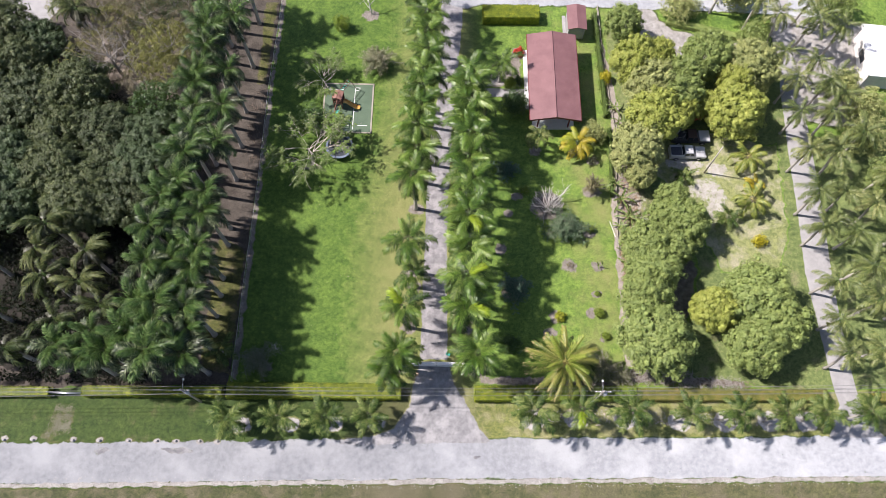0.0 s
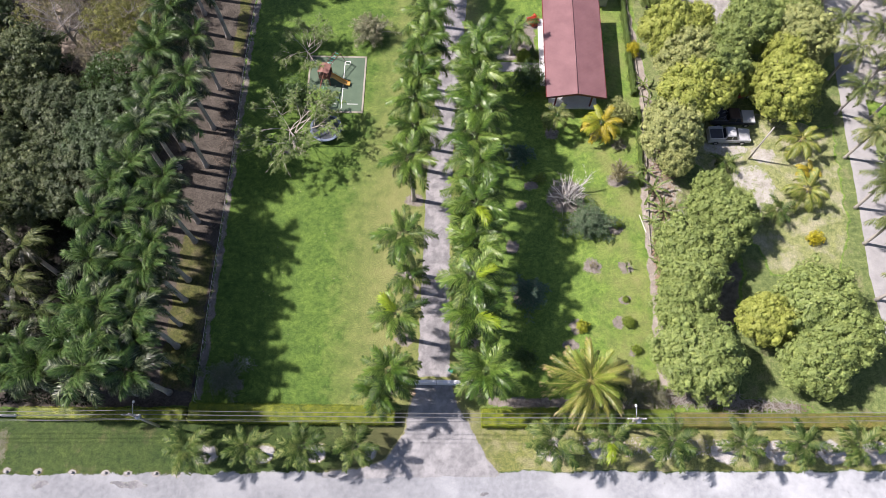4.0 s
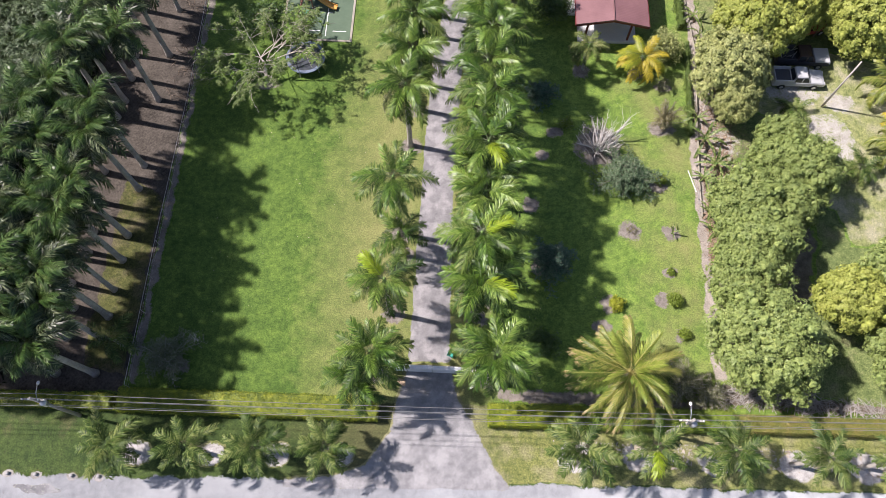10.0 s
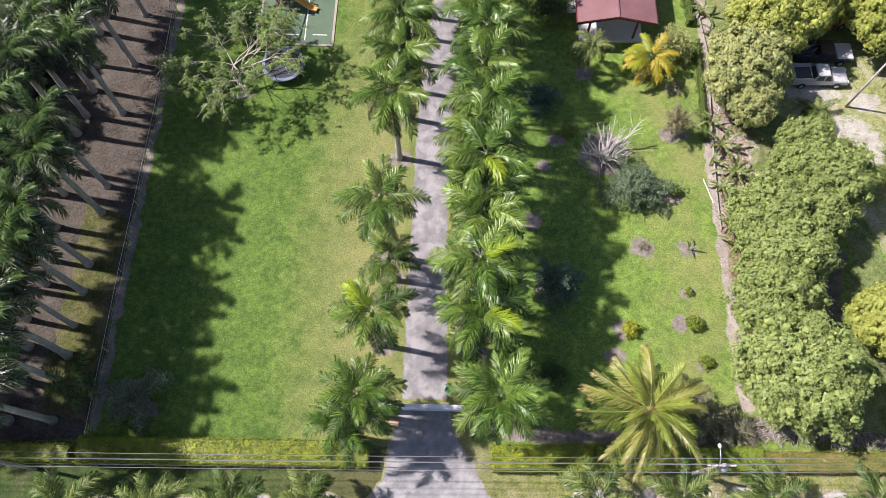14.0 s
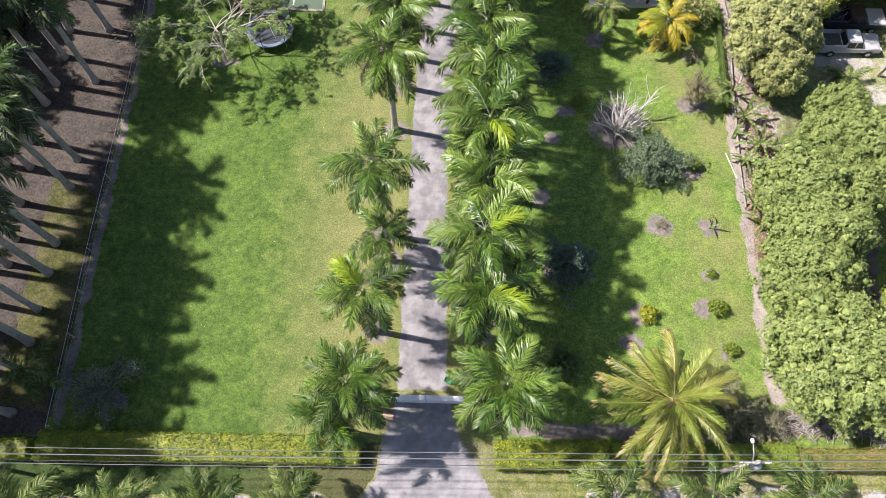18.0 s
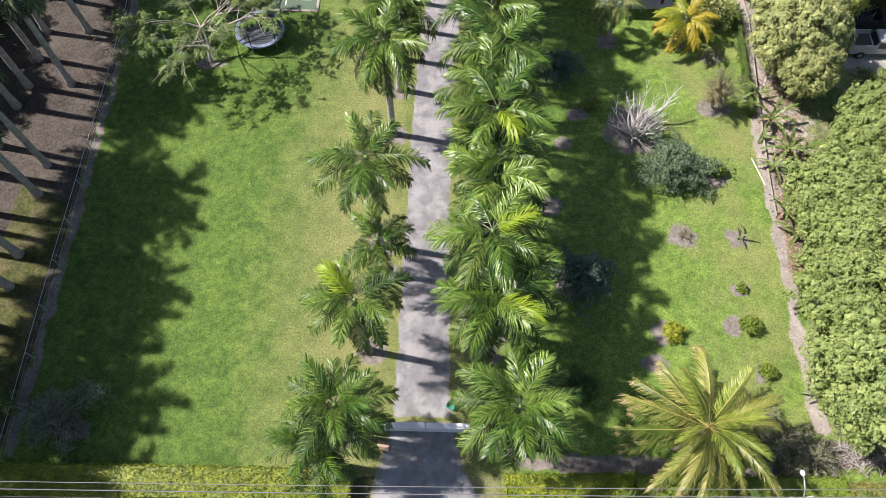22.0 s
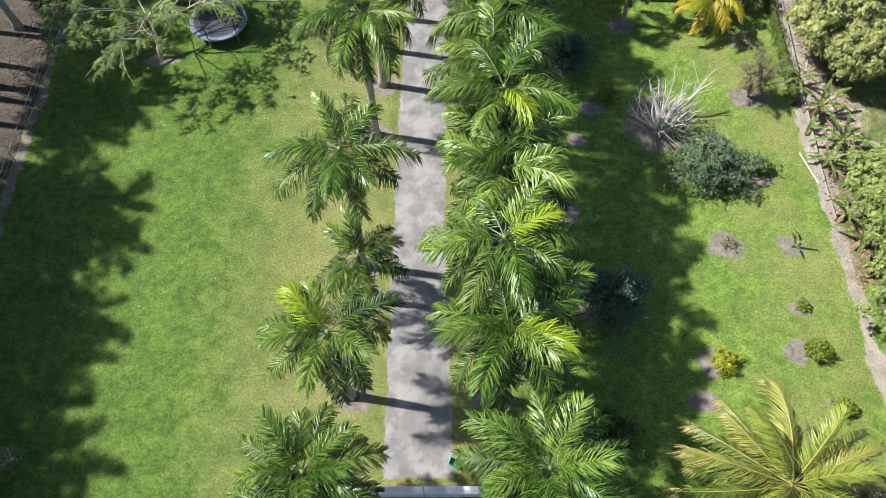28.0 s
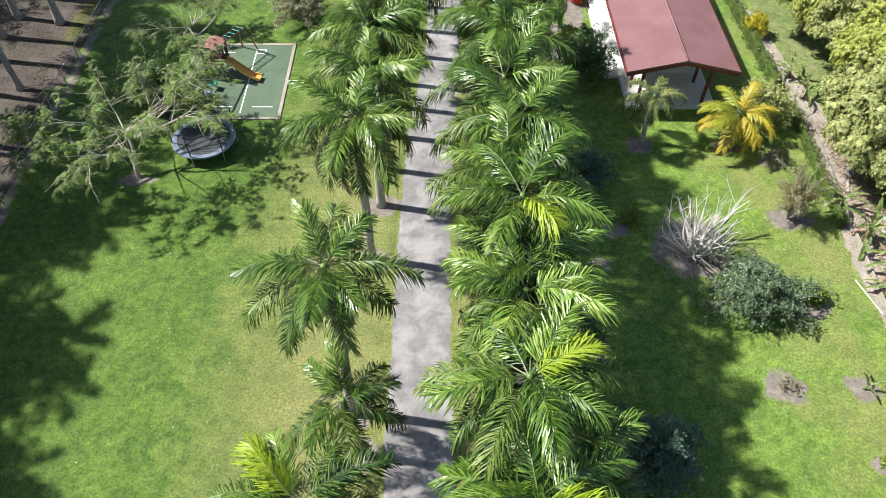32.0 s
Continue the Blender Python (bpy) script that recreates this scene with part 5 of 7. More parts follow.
M_OLDOLIVE = leafy("thin_olive_leaf", (0.095, 0.11, 0.03), (0.25, 0.255, 0.07), 0.6, 0.12, third=(0.38, 0.36, 0.11), single=0.5)
M_PINKBROWN = leafy("olive_brown_leaf", (0.095, 0.085, 0.05), (0.235, 0.21, 0.125), 0.6, 0.12, third=(0.36, 0.29, 0.20), single=0.6)


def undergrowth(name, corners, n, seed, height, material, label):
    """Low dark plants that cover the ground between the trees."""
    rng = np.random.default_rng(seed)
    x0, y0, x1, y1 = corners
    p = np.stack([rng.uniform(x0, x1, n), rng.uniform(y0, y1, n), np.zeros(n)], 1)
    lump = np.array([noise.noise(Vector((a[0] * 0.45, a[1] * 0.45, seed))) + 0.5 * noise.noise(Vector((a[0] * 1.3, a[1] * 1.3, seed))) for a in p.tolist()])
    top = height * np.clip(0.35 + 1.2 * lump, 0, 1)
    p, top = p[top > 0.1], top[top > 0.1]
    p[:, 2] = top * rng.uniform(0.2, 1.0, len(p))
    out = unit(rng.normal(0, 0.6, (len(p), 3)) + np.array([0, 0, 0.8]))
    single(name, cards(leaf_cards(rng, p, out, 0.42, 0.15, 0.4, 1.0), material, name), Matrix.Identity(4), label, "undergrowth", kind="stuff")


undergrowth("undergrowth", (-75, 17.0, -35.2, 41), 52000, 51, 2.4, M_UNDER_SHADE, "undergrowth coloured near black for shade between the grove palms")
undergrowth("undergrowth", (-66, 38, -34.5, 58), 26000, 52, 2.4, M_UNDER_SHADE, "undergrowth coloured near black for shade below the old wood")
# old wood beside the grove
rng = random.Random(9)
WOOD = []
for k in range(3):
    c = crown_mesh("crown", 560 + k, 5.2, 5.0 - 0.4 * k, 3.4, 250, 0.62, 19, 0.30, 0.07, (M_FOREST, M_FOREST_OLIVE, M_FOREST_DARK)[k], -0.25, tufts=0, inner=0.5, whorl=8)
    WOOD.append(tree("wood_tree", Matrix.Identity(4), 560 + k, c, 4.4, 5.0, 0.35, 0.8, "spreading grey-green tree in the old wood", "tree", "trees of the old wood"))
spots = [(-41, 40.5), (-46, 39.5), (-38.6, 44.6), (-44, 45.2), (-50.5, 43.5), (-39, 50), (-45.5, 50.4), (-51.5, 50), (-57, 46), (-56.5, 55), (-50.5, 56.5), (-56, 40), (-61, 51), (-60, 60), (-57.5, 64.5), (-62, 35), (-63, 66), (-64, 44), (-63, 57)]
for k, (x, y) in enumerate(spots):
    m = pose(x, y, 0, 0, 0, rng.uniform(0, 360)) @ Matrix.Scale(rng.uniform(0.8, 1.0), 4)
    if k < 3:
        WOOD[k].matrix_basis = m
    else:
        copy_thing(WOOD[k % 3], m)
c = crown_mesh("crown", 570, 3.0, 3.0, 2.4, 80, 0.6, 60, 0.3, 0.12, M_DARKLEAF, -0.3)
tree("wood_tree", at(-39.3, 54.2), 570, c, 4.0, 4, 0.25, 0.8, "dark glossy tree at the edge of the clearing", "tree")
for k, (x, y, s) in enumerate([(-38.2, 59.6, 1.0), (-41.2, 61.8, 1.1), (-37.6, 64.5, 1.0), (-49.5, 59.5, 0.9), (-51.5, 62.5, 0.9), (-46.5, 65.5, 1.1), (-42.5, 68.5, 1.1), (-38.5, 70.5, 1.1), (-49.0, 64.5, 1.0), (-47.5, 71, 1.1), (-55.5, 72, 1.0), (-36.8, 75, 1.1), (-43, 75, 1.2), (-52, 76, 1.2), (-39.5, 63.4, 1.3), (-43.5, 70.5, 1.4), (-47.5, 67.5, 1.2), (-40.5, 72.5, 1.2), (-50.5, 69.5, 1.1), (-46, 74, 1.3), (-36.5, 67.5, 1.1), (-42.5, 58.0, 0.9)]):
    c = crown_mesh("crown", 575 + k, 3.2, 3.0, 2.0, 90, 0.6, 120 if k < 3 or k == 14 else 76, 0.15, 0.05, (M_FOREST_OLIVE if k in (6, 7, 17) else M_OLDOLIVE if k < 3 or k % 3 == 1 or k == 14 else M_PINKBROWN), -0.2, core=False, tufts=4, ragged=0.5)
    tree("thin_tree", at(x, y, 0, 40 * k, s), 575 + k, c, 3.6, 4.2, 0.16, 0.9, "thin brownish tree in the clearing", "tree", "trees of the clearing", levels=2, bark=M_DEAD_GREY)


def bare_tree(m, seed, height, label, spread=1.0, radius=0.16, material=None, forks=9, levels=3, name="bare_tree", start=0.2):
    return single(name, limbs_mesh("branches", seed, height, spread, radius, material or M_DEAD, forks, levels, 6, start=start), m, label, "bare tree")


def dead_bush(m, seed, label):
    """A dead bush: many bleached shoots from one stump, with a tangle of broken sticks about its foot."""
    rng = random.Random(seed)
    b = thing("dead_bush", m, label, "bare bush")

    def shoot(s, p, d, ln, r, level):
        pts, rad = [p], [r]
        for k in range(5):
            d = (d + Vector((rng.uniform(-1, 1), rng.uniform(-1, 1), rng.uniform(-0.1, 0.4))) * 0.2).normalized()
            p = p + d * ln / 5
            pts.append(p)
            rad.append(r * (1 - 0.16 * (k + 1)))
        s.tube(pts, rad, 5 if level == 0 else 4, cap=False)
        if level < 2:
            for k in range(3 if level == 0 else 2):
                j = rng.choice((2, 3, 4))
                shoot(s, pts[j], (d + Vector((rng.uniform(-1, 1), rng.uniform(-1, 1), rng.uniform(-0.2, 0.5))) * 0.75).normalized(), ln * rng.uniform(0.35, 0.6), rad[j] * 0.7, level + 1)

    for k in range(24):
        w = k * 2.399963
        q = math.sqrt((k + 0.5) / 24)
        s = Shape()
        shoot(s, Vector((0.45 * q * math.cos(w), 0.35 * q * math.sin(w), 0)), Vector((0.8 * q * math.cos(w), 0.7 * q * math.sin(w), 1)).normalized(), rng.uniform(1.3, 2.3), rng.uniform(0.04, 0.065), 0)
        part("branch", s.mesh("branch", M_DEAD, True), b)
    s = Shape()
    for k in range(70):
        w, q = rng.uniform(0, 6.28), rng.uniform(0.1, 1.3)
        a = Vector((q * math.cos(w), q * math.sin(w) * 0.8, rng.uniform(0.03, 0.5)))
        d = Vector((rng.uniform(-1, 1), rng.uniform(-1, 1), rng.uniform(-0.4, 0.5))).normalized() * rng.uniform(0.3, 0.9)
        s.tube([a, a + d * 0.5 + Vector((0, 0, 0.05)), a + d], [0.022, 0.018, 0.008], 4, cap=False)
    part("stick_tangle", s.mesh("stick_tangle", M_DEAD_GREY, True), b, None, "grey broken sticks round the foot")
    return b


dead_bush(at(14.1, 41.9, 0, 20, 1.6), 607, "dead bleached bush of bare whitish branches")
bare_tree(at(-43.5, 60.5), 601, 5.0, "leafless brown tree in the clearing", 0.8, 0.2, M_DEAD_GREY)
bare_tree(at(-46.8, 61.7), 602, 5.6, "leafless brown tree in the clearing", 0.9, 0.26, M_DEAD_GREY, forks=12)
bare_tree(at(-11.3, 73.6, 0, 0, 1.25), 604, 3.0, "small leafless tree in a mulch bed", 1.0, 0.1, M_DEAD, forks=7)


def shrub(x, y, r, h, seed, material, label, name="shrub", category="shrub", lobes=40, leaves=26, length=0.16, width=0.07, lobe=0.3, bark=None, core=True, group=""):
    t = thing(name, at(x, y, 0, seed * 37), label, category, group)
    part("stem", limbs_mesh("stem", seed, h * 0.7, 0.9, 0.03 + 0.03 * r, bark or M_BARK, 6, 1, 5), t)
    part("foliage", crown_mesh("foliage", seed, r, r * 0.93, h * 0.55, int(lobes * 1.3), lobe * r, int(leaves * 1.2), length * 0.8, width * 0.85, material, -0.6, core=core, tufts=5, ragged=0.5), t, pose(0, 0, h * 0.5))
    return t


def shoot_bush(x, y, r, h, seed, material, label, shoots=60, leaves=46, length=0.16, width=0.06, name="shrub", category="shrub", bark=None, flat=1.0, droop=0.5, loose=0.16, twigs=0):
    """A ragged bush: arching shoots from one foot, leaves along them or along their side twigs, wood that shows between."""
    rng = np.random.default_rng(seed)
    t = thing(name, at(x, y), label, category)
    s = Shape()
    pts, outs = [], []
    for k in range(shoots):
        w = k * 2.399963 + rng.normal(0, 0.25)
        q = math.sqrt((k + 0.5) / shoots)
        uneven = 1.0 + 0.22 * math.sin(3.0 * w + seed) + 0.14 * math.sin(7.0 * w + 2.0 * seed)
        reach, top = r * q * rng.uniform(0.68, 1.2) * uneven, h * (1.0 - 0.5 * q * q) * rng.uniform(0.6, 1.15) * (0.5 + 0.5 * uneven)
        c, sn = math.cos(w), math.sin(w)
        line = []
        for j in range(7):
            u = j / 6
            z = top * (1 - (1 - u) ** 2.2) - droop * h * 0.35 * q * max(0, u - 0.55) ** 1.2
            wob = rng.normal(0, 0.05 * r, 2) * u
            line.append((c * reach * u ** 1.15 + wob[0], sn * reach * u ** 1.15 * flat + wob[1], max(0.03, z)))
        s.tube(line, [0.028 * (1 - 0.12 * j) * (0.6 + 0.2 * h) for j in range(7)], 4, cap=False)
        line = np.array(line)
        if twigs:
            # side twigs spread flat from each shoot and carry the leaves in two ranks
            for g in range(twigs):
                v = (0.3 + 0.7 * (g + rng.random()) / twigs) * 5.99
                i = int(v)
                foot = line[i] + (line[i + 1] - line[i]) * (v - i)
                ahead = unit((line[i + 1] - line[i])[None])[0]
                across = unit(np.cross(ahead, [0, 0, 1.0])[None])[0] * (1 if g % 2 else -1)
                d = unit((ahead * rng.uniform(0.4, 1.0) + across + np.array([0, 0, rng.uniform(-0.25, 0.35)]))[None])[0]
                ln = r * rng.uniform(0.14, 0.30)
                tip = foot + d * ln + np.array([0, 0, -0.12 * ln])
                s.tube([foot, (foot + tip) * 0.5 + np.array([0, 0, 0.03]), tip], [0.008, 0.006, 0.004], 3, cap=False)
                m = max(4, leaves // twigs)
                u = (np.arange(m) + rng.random(m)) / m
                off = rng.normal(0, 1, (m, 3))
                pts.append(np.maximum(foot + (tip - foot) * u[:, None] + off * 0.025, [-99, -99, 0.04]))
                outs.append(unit(off * 0.5 + np.array([0, 0, 1.0])))
            continue
        u = rng.uniform(0.25, 1.0, leaves) ** 0.8 * 6
        i = np.minimum(u.astype(int), 5)
        p = line[i] + (line[i + 1] - line[i]) * (u - i)[:, None]
        off = rng.normal(0, 1, (leaves, 3)) * np.array([1, 1, 0.7])
        p = p + unit(off) * (rng.uniform(0.2, 1.0, (leaves, 1)) * loose * (0.6 + 0.35 * r))
        pts.append(np.maximum(p, [-99, -99, 0.04]))
        outs.append(unit(off + np.array([c * 0.5, sn * 0.5, 0.9])))
    part("stem", s.mesh("stem", bark or M_DEAD_GREY, True), t, None, "thin grey stem with many shoots")
    part("foliage", cards(leaf_cards(rng, np.concatenate(pts), np.concatenate(outs), length, width, 0.2, 0.8), material, "foliage"), t)
    return t


shrub(14.9, 26.4, 0.62, 0.9, 620, M_LIMELEAF, "small yellow-green shrub in a mulch bed")
shrub(19.9, 27.0, 0.62, 0.9, 621, M_SHRUB, "small round green shrub in a mulch bed")
shrub(20.5, 24.0, 0.55, 0.7, 622, M_SHRUB, "small low green shrub in a mulch bed", leaves=14)
shrub(19.9, 29.6, 0.42, 0.45, 623, M_SHRUB, "seedling shrub in a mulch bed", lobes=14, leaves=14)
shrub(16.6, 33.4, 0.45, 0.5, 624, M_BROWNLEAF, "sparse brownish seedling in a grey mulch bed", lobes=10, leaves=10, core=False)
shrub(19.5, 38.5, 0.5, 0.9, 625, M_SHRUB, "fresh green shrub in a mulch bed")
shoot_bush(10.9, 44.05, 0.95, 1.0, 626, M_SHRUB, "loose green shrub beside the palms", 34, 40, 0.14, 0.06)
shrub(8.6, 22.4, 1.2, 2.0, 627, M_DARKLEAF, "dark glossy round shrub behind the gate palm", lobes=60, leaves=40)
shoot_bush(9.25, 29.5, 2.1, 3.1, 628, M_BLUEDARK, "dark blue-green shrub on the lawn", 56, 250, 0.16, 0.075, bark=M_BARK, droop=0.8, twigs=13)
shoot_bush(8.4, 46.6, 1.7, 2.6, 629, M_BLUEDARK, "blue-green shrub beside the drive palms", 44, 200, 0.16, 0.075, bark=M_BARK, twigs=12)
shoot_bush(19.9, 44.2, 1.5, 3.9, 630, M_BROWNLEAF, "tall bronze-green shrub with thin foliage", 70, 130, 0.10, 0.045, loose=0.22)
shoot_bush(16.25, 38.4, 3.15, 2.5, 631, M_BLUELEAF, "wide blue-green citrus bush with long shoots", 54, 320, 0.16, 0.07, bark=M_BARK, flat=0.85, droop=1.0, twigs=15)
shrub(20.6, 52.6, 1.6, 3.0, 632, M_MANGO_OLIVE, "tall loose shrub beside the boundary", lobes=70, leaves=34, length=0.24)
shoot_bush(20.4, 48.9, 1.0, 0.9, 633, M_OLIVEDRY, "low half-dry shrub on the lawn", 30, 26)
shoot_bush(-22.2, 19.9, 2.5, 2.3, 634, M_GREYLEAF, "small grey-green tree with pale twigs by the hedge", 46, 170, 0.14, 0.065, "small_tree", "tree", M_DEAD_GREY, droop=0.7, twigs=11)
bare_tree(at(-20.2, 21.6, 0, 0, 0.6), 605, 1.7, "small bleached bush of bare twigs on the lawn", 1.0, 0.06, M_DEAD, forks=9)
shrub(23.1, 62.4, 0.85, 1.7, 635, M_YELLOW, "bright yellow round shrub at the boundary", lobes=50, leaves=40)
shrub(41.5, 37.2, 0.9, 1.2, 636, M_YELLOW, "golden yellow shrub in the yard", lobes=40, leaves=30)
shrub(10.7, 66.8, 0.75, 1.0, 637, M_RED, "red flowering shrub beside the house", lobes=40, leaves=30)
shrub(9.6, 57.0, 2.0, 3.4, 638, M_DARKLEAF, "dense dark shrub between drive and house", lobes=90, leaves=50, length=0.2)
shrub(10.5, 61.7, 0.6, 1.0, 639, M_DARKLEAF, "clipped round dark shrub beside the path", lobes=40, leaves=40)
shrub(9.3, 61.2, 0.8, 1.2, 640, M_SHRUB, "leafy yellow-green plant beside the path", lobes=30, leaves=24, length=0.4, width=0.1)
shrub(-15.6, 70.8, 1.2, 2.6, 641, M_SHRUB, "young mango bush on the lawn", lobes=40, leaves=34, length=0.26)
shoot_bush(-10.0, 64.0, 2.9, 3.1, 642, M_BLOSSOM, "greyish shrub with pale blossom on the lawn", 90, 170, 0.15, 0.07, loose=0.2)
shoot_bush(19.9, 19.6, 2.3, 2.0, 643, M_OLIVEDRY, "tangled grey-green shrub behind the hedge", 110, 110, 0.12, 0.055)
shoot_bush(22.0, 18.9, 1.9, 1.8, 644, M_OLIVEDRY, "tangled thin shrub with grey twigs behind the hedge", 90, 60, 0.12, 0.05)
shrub(18.0, 19.4, 1.2, 1.6, 645, M_DARKLEAF, "low dark shrub behind the hedge", lobes=40, leaves=22)
for k, (x, y, r, h) in enumerate([(57, 52, 3.2, 5.5), (60, 46, 3.2, 5.5), (58.5, 57, 2.6, 5), (61.5, 40, 3, 5), (56.8, 61.2, 2, 4), (45.2, 69.5, 2.2, 4), (43.5, 77, 3, 5), (58, 75, 3, 5), (35, 75, 2.6, 3.5)]):
    shrub(x, y, r, h, 650 + k, M_MANGO if k % 2 else M_MANGO_OLIVE, "bushy tree beside the side drive", "bushy_tree", "tree", lobes=80, leaves=40, length=0.32, width=0.13, lobe=0.26, group="bushes beside the side drive")


def feather_tree(m, seed, label):
    """A flat, open crown: pale limbs with feathery leaves at the twigs' ends."""
    rng = np.random.default_rng(seed)
    rnd = random.Random(seed)
    t = thing("flame_tree", m, label, "tree")
    s = Shape()
    ends = []

    def grow(p, d, ln, r, level):
        pts, rad = [p], [r]
        for k in range(4):
            d = (d + Vector((rnd.uniform(-1, 1), rnd.uniform(-1, 1), rnd.uniform(-0.5, 0.35))) * 0.25).normalized()
            p = p + d * ln / 4
            pts.append(p)
            rad.append(r * (1 - 0.16 * (k + 1)))
            if (level == 3 and k >= 1) or (level == 2 and k == 3):
                ends.append((p, d))
        s.tube(pts, rad, 6 if level < 2 else 4, cap=False)
        if level < 3:
            n = (7, 5, 4)[level]
            for k in range(n):
                w = 2 * math.pi * (k + rnd.random() * 0.7) / n
                out = Vector((math.cos(w), math.sin(w), 0.5)) if level == 0 else (d + Vector((rnd.uniform(-1, 1), rnd.uniform(-1, 1), rnd.uniform(-0.2, 0.3))) * 0.9)
                j = 4 if level == 0 and k < 4 else rnd.choice((2, 3, 4))
                grow(pts[j], out.normalized(), (3.3, 2.0, 1.25)[level] * rnd.uniform(0.8, 1.3), rad[j] * 0.74, level + 1)

    grow(Vector((0, 0, -0.1)), Vector((0.15, 0.42, 1)).normalized(), 3.0, 0.18, 0)
    for w, up, ln in ((-0.15, 0.5, 3.4), (0.35, 0.4, 3.8), (0.9, 0.45, 3.4)):
        grow(Vector((0.3, 0.9, 2.4)), Vector((math.cos(w), math.sin(w), up)).normalized(), ln, 0.075, 1)
    leafy_ends = [e for e in ends if rnd.random() < 0.9]
    # bare twigs hang from the limbs
    for p, d in rnd.sample(ends, min(60, len(ends))):
        grow(p, Vector((d.x + rnd.uniform(-0.6, 0.6), d.y + rnd.uniform(-0.6, 0.6), -0.35)).normalized(), rnd.uniform(0.8, 1.6), 0.018, 3)
    part("trunk", s.mesh("trunk", M_TANWOOD, True), t, None, "pale beige forked trunk and limbs")
    dull, fresh = [], []
    for p, d in leafy_ends:
        v = fresh if rng.random() < 0.2 else dull
        for _ in range(5):
            a = np.array(d) * 0.6 + rng.normal(0, 0.8, 3)
            a[2] = a[2] * 0.35 - 0.1
            a = a / np.linalg.norm(a)
            side = np.cross(a, [0, 0, 1.0])
            side /= max(1e-6, np.linalg.norm(side))
            ln = rng.uniform(0.35, 0.6)
            for j in range(9):
                u = 0.15 + 0.85 * j / 9
                q = np.array(p) + a * ln * u + np.array([0, 0, -0.06 - 0.24 * u * u])
                w = 0.125 * (1 - 0.5 * u) * rng.uniform(0.7, 1.2)
                for sg in (-1, 1):
                    end = q + side * sg * w + a * 0.05 + np.array([0, 0, -0.05 * rng.random()])
                    v.append([q - a * 0.014, q + a * 0.014, end + a * 0.012, end - a * 0.012])
    part("foliage", cards(np.array(dull), M_FEATHER, "foliage"), t)
    part("foliage", cards(np.array(fresh), M_FEATHER_YOUNG, "foliage"), t, None, "bright green young leaves")
    return t


feather_tree(at(-17.95, 47.37, 0, 0, 1.0), 700, "open flat-crowned flame tree with feathery leaves")
feather_tree(at(-17.2, 60.6, 0, 40, 0.62), 703, "small feathery tree with pale branches on the lawn")
shrub(-18.1, 54.0, 2.3, 3.2, 701, M_DARKLEAF, "dark leafy tree behind the flame tree", lobes=80, leaves=34, length=0.2)


# ---- hedges ----
M_CLIMBER = leafy("climber_leaf", (0.04, 0.075, 0.02), (0.12, 0.175, 0.04), 0.5, 0.2)


def hedge(x0, y0, x1, y1, depth, height, seed, material, label, wavy=0.06):
    rng = np.random.default_rng(seed)
    ln = math.hypot(x1 - x0, y1 - y0)
    t = thing("hedge", pose(x0, y0, 0, 0, 0, math.degrees(math.atan2(y1 - y0, x1 - x0))), label, "hedge", "hedges")
    n = int(ln * (depth + 2 * height) * 190)
    pick = rng.random(n) * (depth + 2 * height)
    u = rng.random(n) * ln
    ends = np.where(rng.random(n) < 0.5, 0.0, ln)
    at_end = rng.random(n) < 1.5 / ln
    u = np.where(at_end, ends, u)
    top, front = pick < depth, (pick >= depth) & (pick < depth + height)
    p = np.stack([u, np.where(top | at_end, rng.random(n) * depth, np.where(front, 0.0, depth)), np.where(top & ~at_end, height, rng.random(n) * height)], 1)
    lump = np.sin(p[:, 0] * 2.1 + seed) * 0.5 + np.sin(p[:, 0] * 5.3 + p[:, 1] * 4 + seed * 2) * 0.5
    out = np.stack([np.zeros(n), np.where(top, 0, np.where(front, -1.0, 1.0)), np.where(top, 1.0, 0.1)], 1) + rng.normal(0, 0.35, (n, 3))
    p += unit(out) * (lump[:, None] * wavy + rng.normal(0, 0.035, (n, 1)))
    part("foliage", cards(leaf_cards(rng, p, unit(out), 0.125, 0.07, 0.1, 0.6), material, "foliage"), t)
    s = Shape()
    s.box(0.06, 0.08, 0, ln - 0.06, depth - 0.08, height - 0.1)
    part("inner_growth", s.mesh("inner_growth", material), t)
    return t


hedge(-42.6, 15.3, -26.0, 15.5, 1.15, 1.15, 710, M_HEDGE, "clipped yellow-green hedge along the road verge")
hedge(-25.4, 15.4, -4.7, 15.6, 1.8, 1.2, 711, M_HEDGE, "clipped yellow-green hedge along the lawn")
hedge(-70, 14.7, -46.6, 15.2, 1.1, 1.1, 712, M_HEDGE, "clipped yellow-green hedge along the road verge")
hedge(4.2, 15.55, 11.5, 15.7, 1.8, 1.2, 713, M_HEDGE, "clipped yellow-green hedge beside the entrance")
hedge(11.6, 15.7, 23.6, 15.95, 1.7, 1.15, 714, M_SHRUB, "clipped green hedge beside the entrance")
hedge(23.8, 16.0, 46.5, 16.35, 1.35, 1.1, 715, M_HEDGE_DRY, "yellow-brown hedge with rusty young leaves")
hedge(52.2, 16.3, 75, 16.8, 1.3, 1.1, 716, M_HEDGE_DRY, "yellow-brown hedge with rusty young leaves")
hedge(5.4, 72.0, 13.8, 72.2, 2.4, 1.7, 717, M_HEDGE, "tall clipped hedge in front of the cross drive")
hedge(22.9, 43.5, 23.3, 54.0, 0.4, 0.7, 718, M_CLIMBER, "tangled green climber over the boundary wall", 0.4)
hedge(23.0, 56.0, 22.5, 74.0, 0.5, 0.9, 719, M_CLIMBER, "tangled green climber over the boundary wall", 0.35)
hedge(33.0, 72.5, 45.0, 69.4, 1.0, 0.8, 720, M_MANGO, "low planted border of green bushes", 0.2)


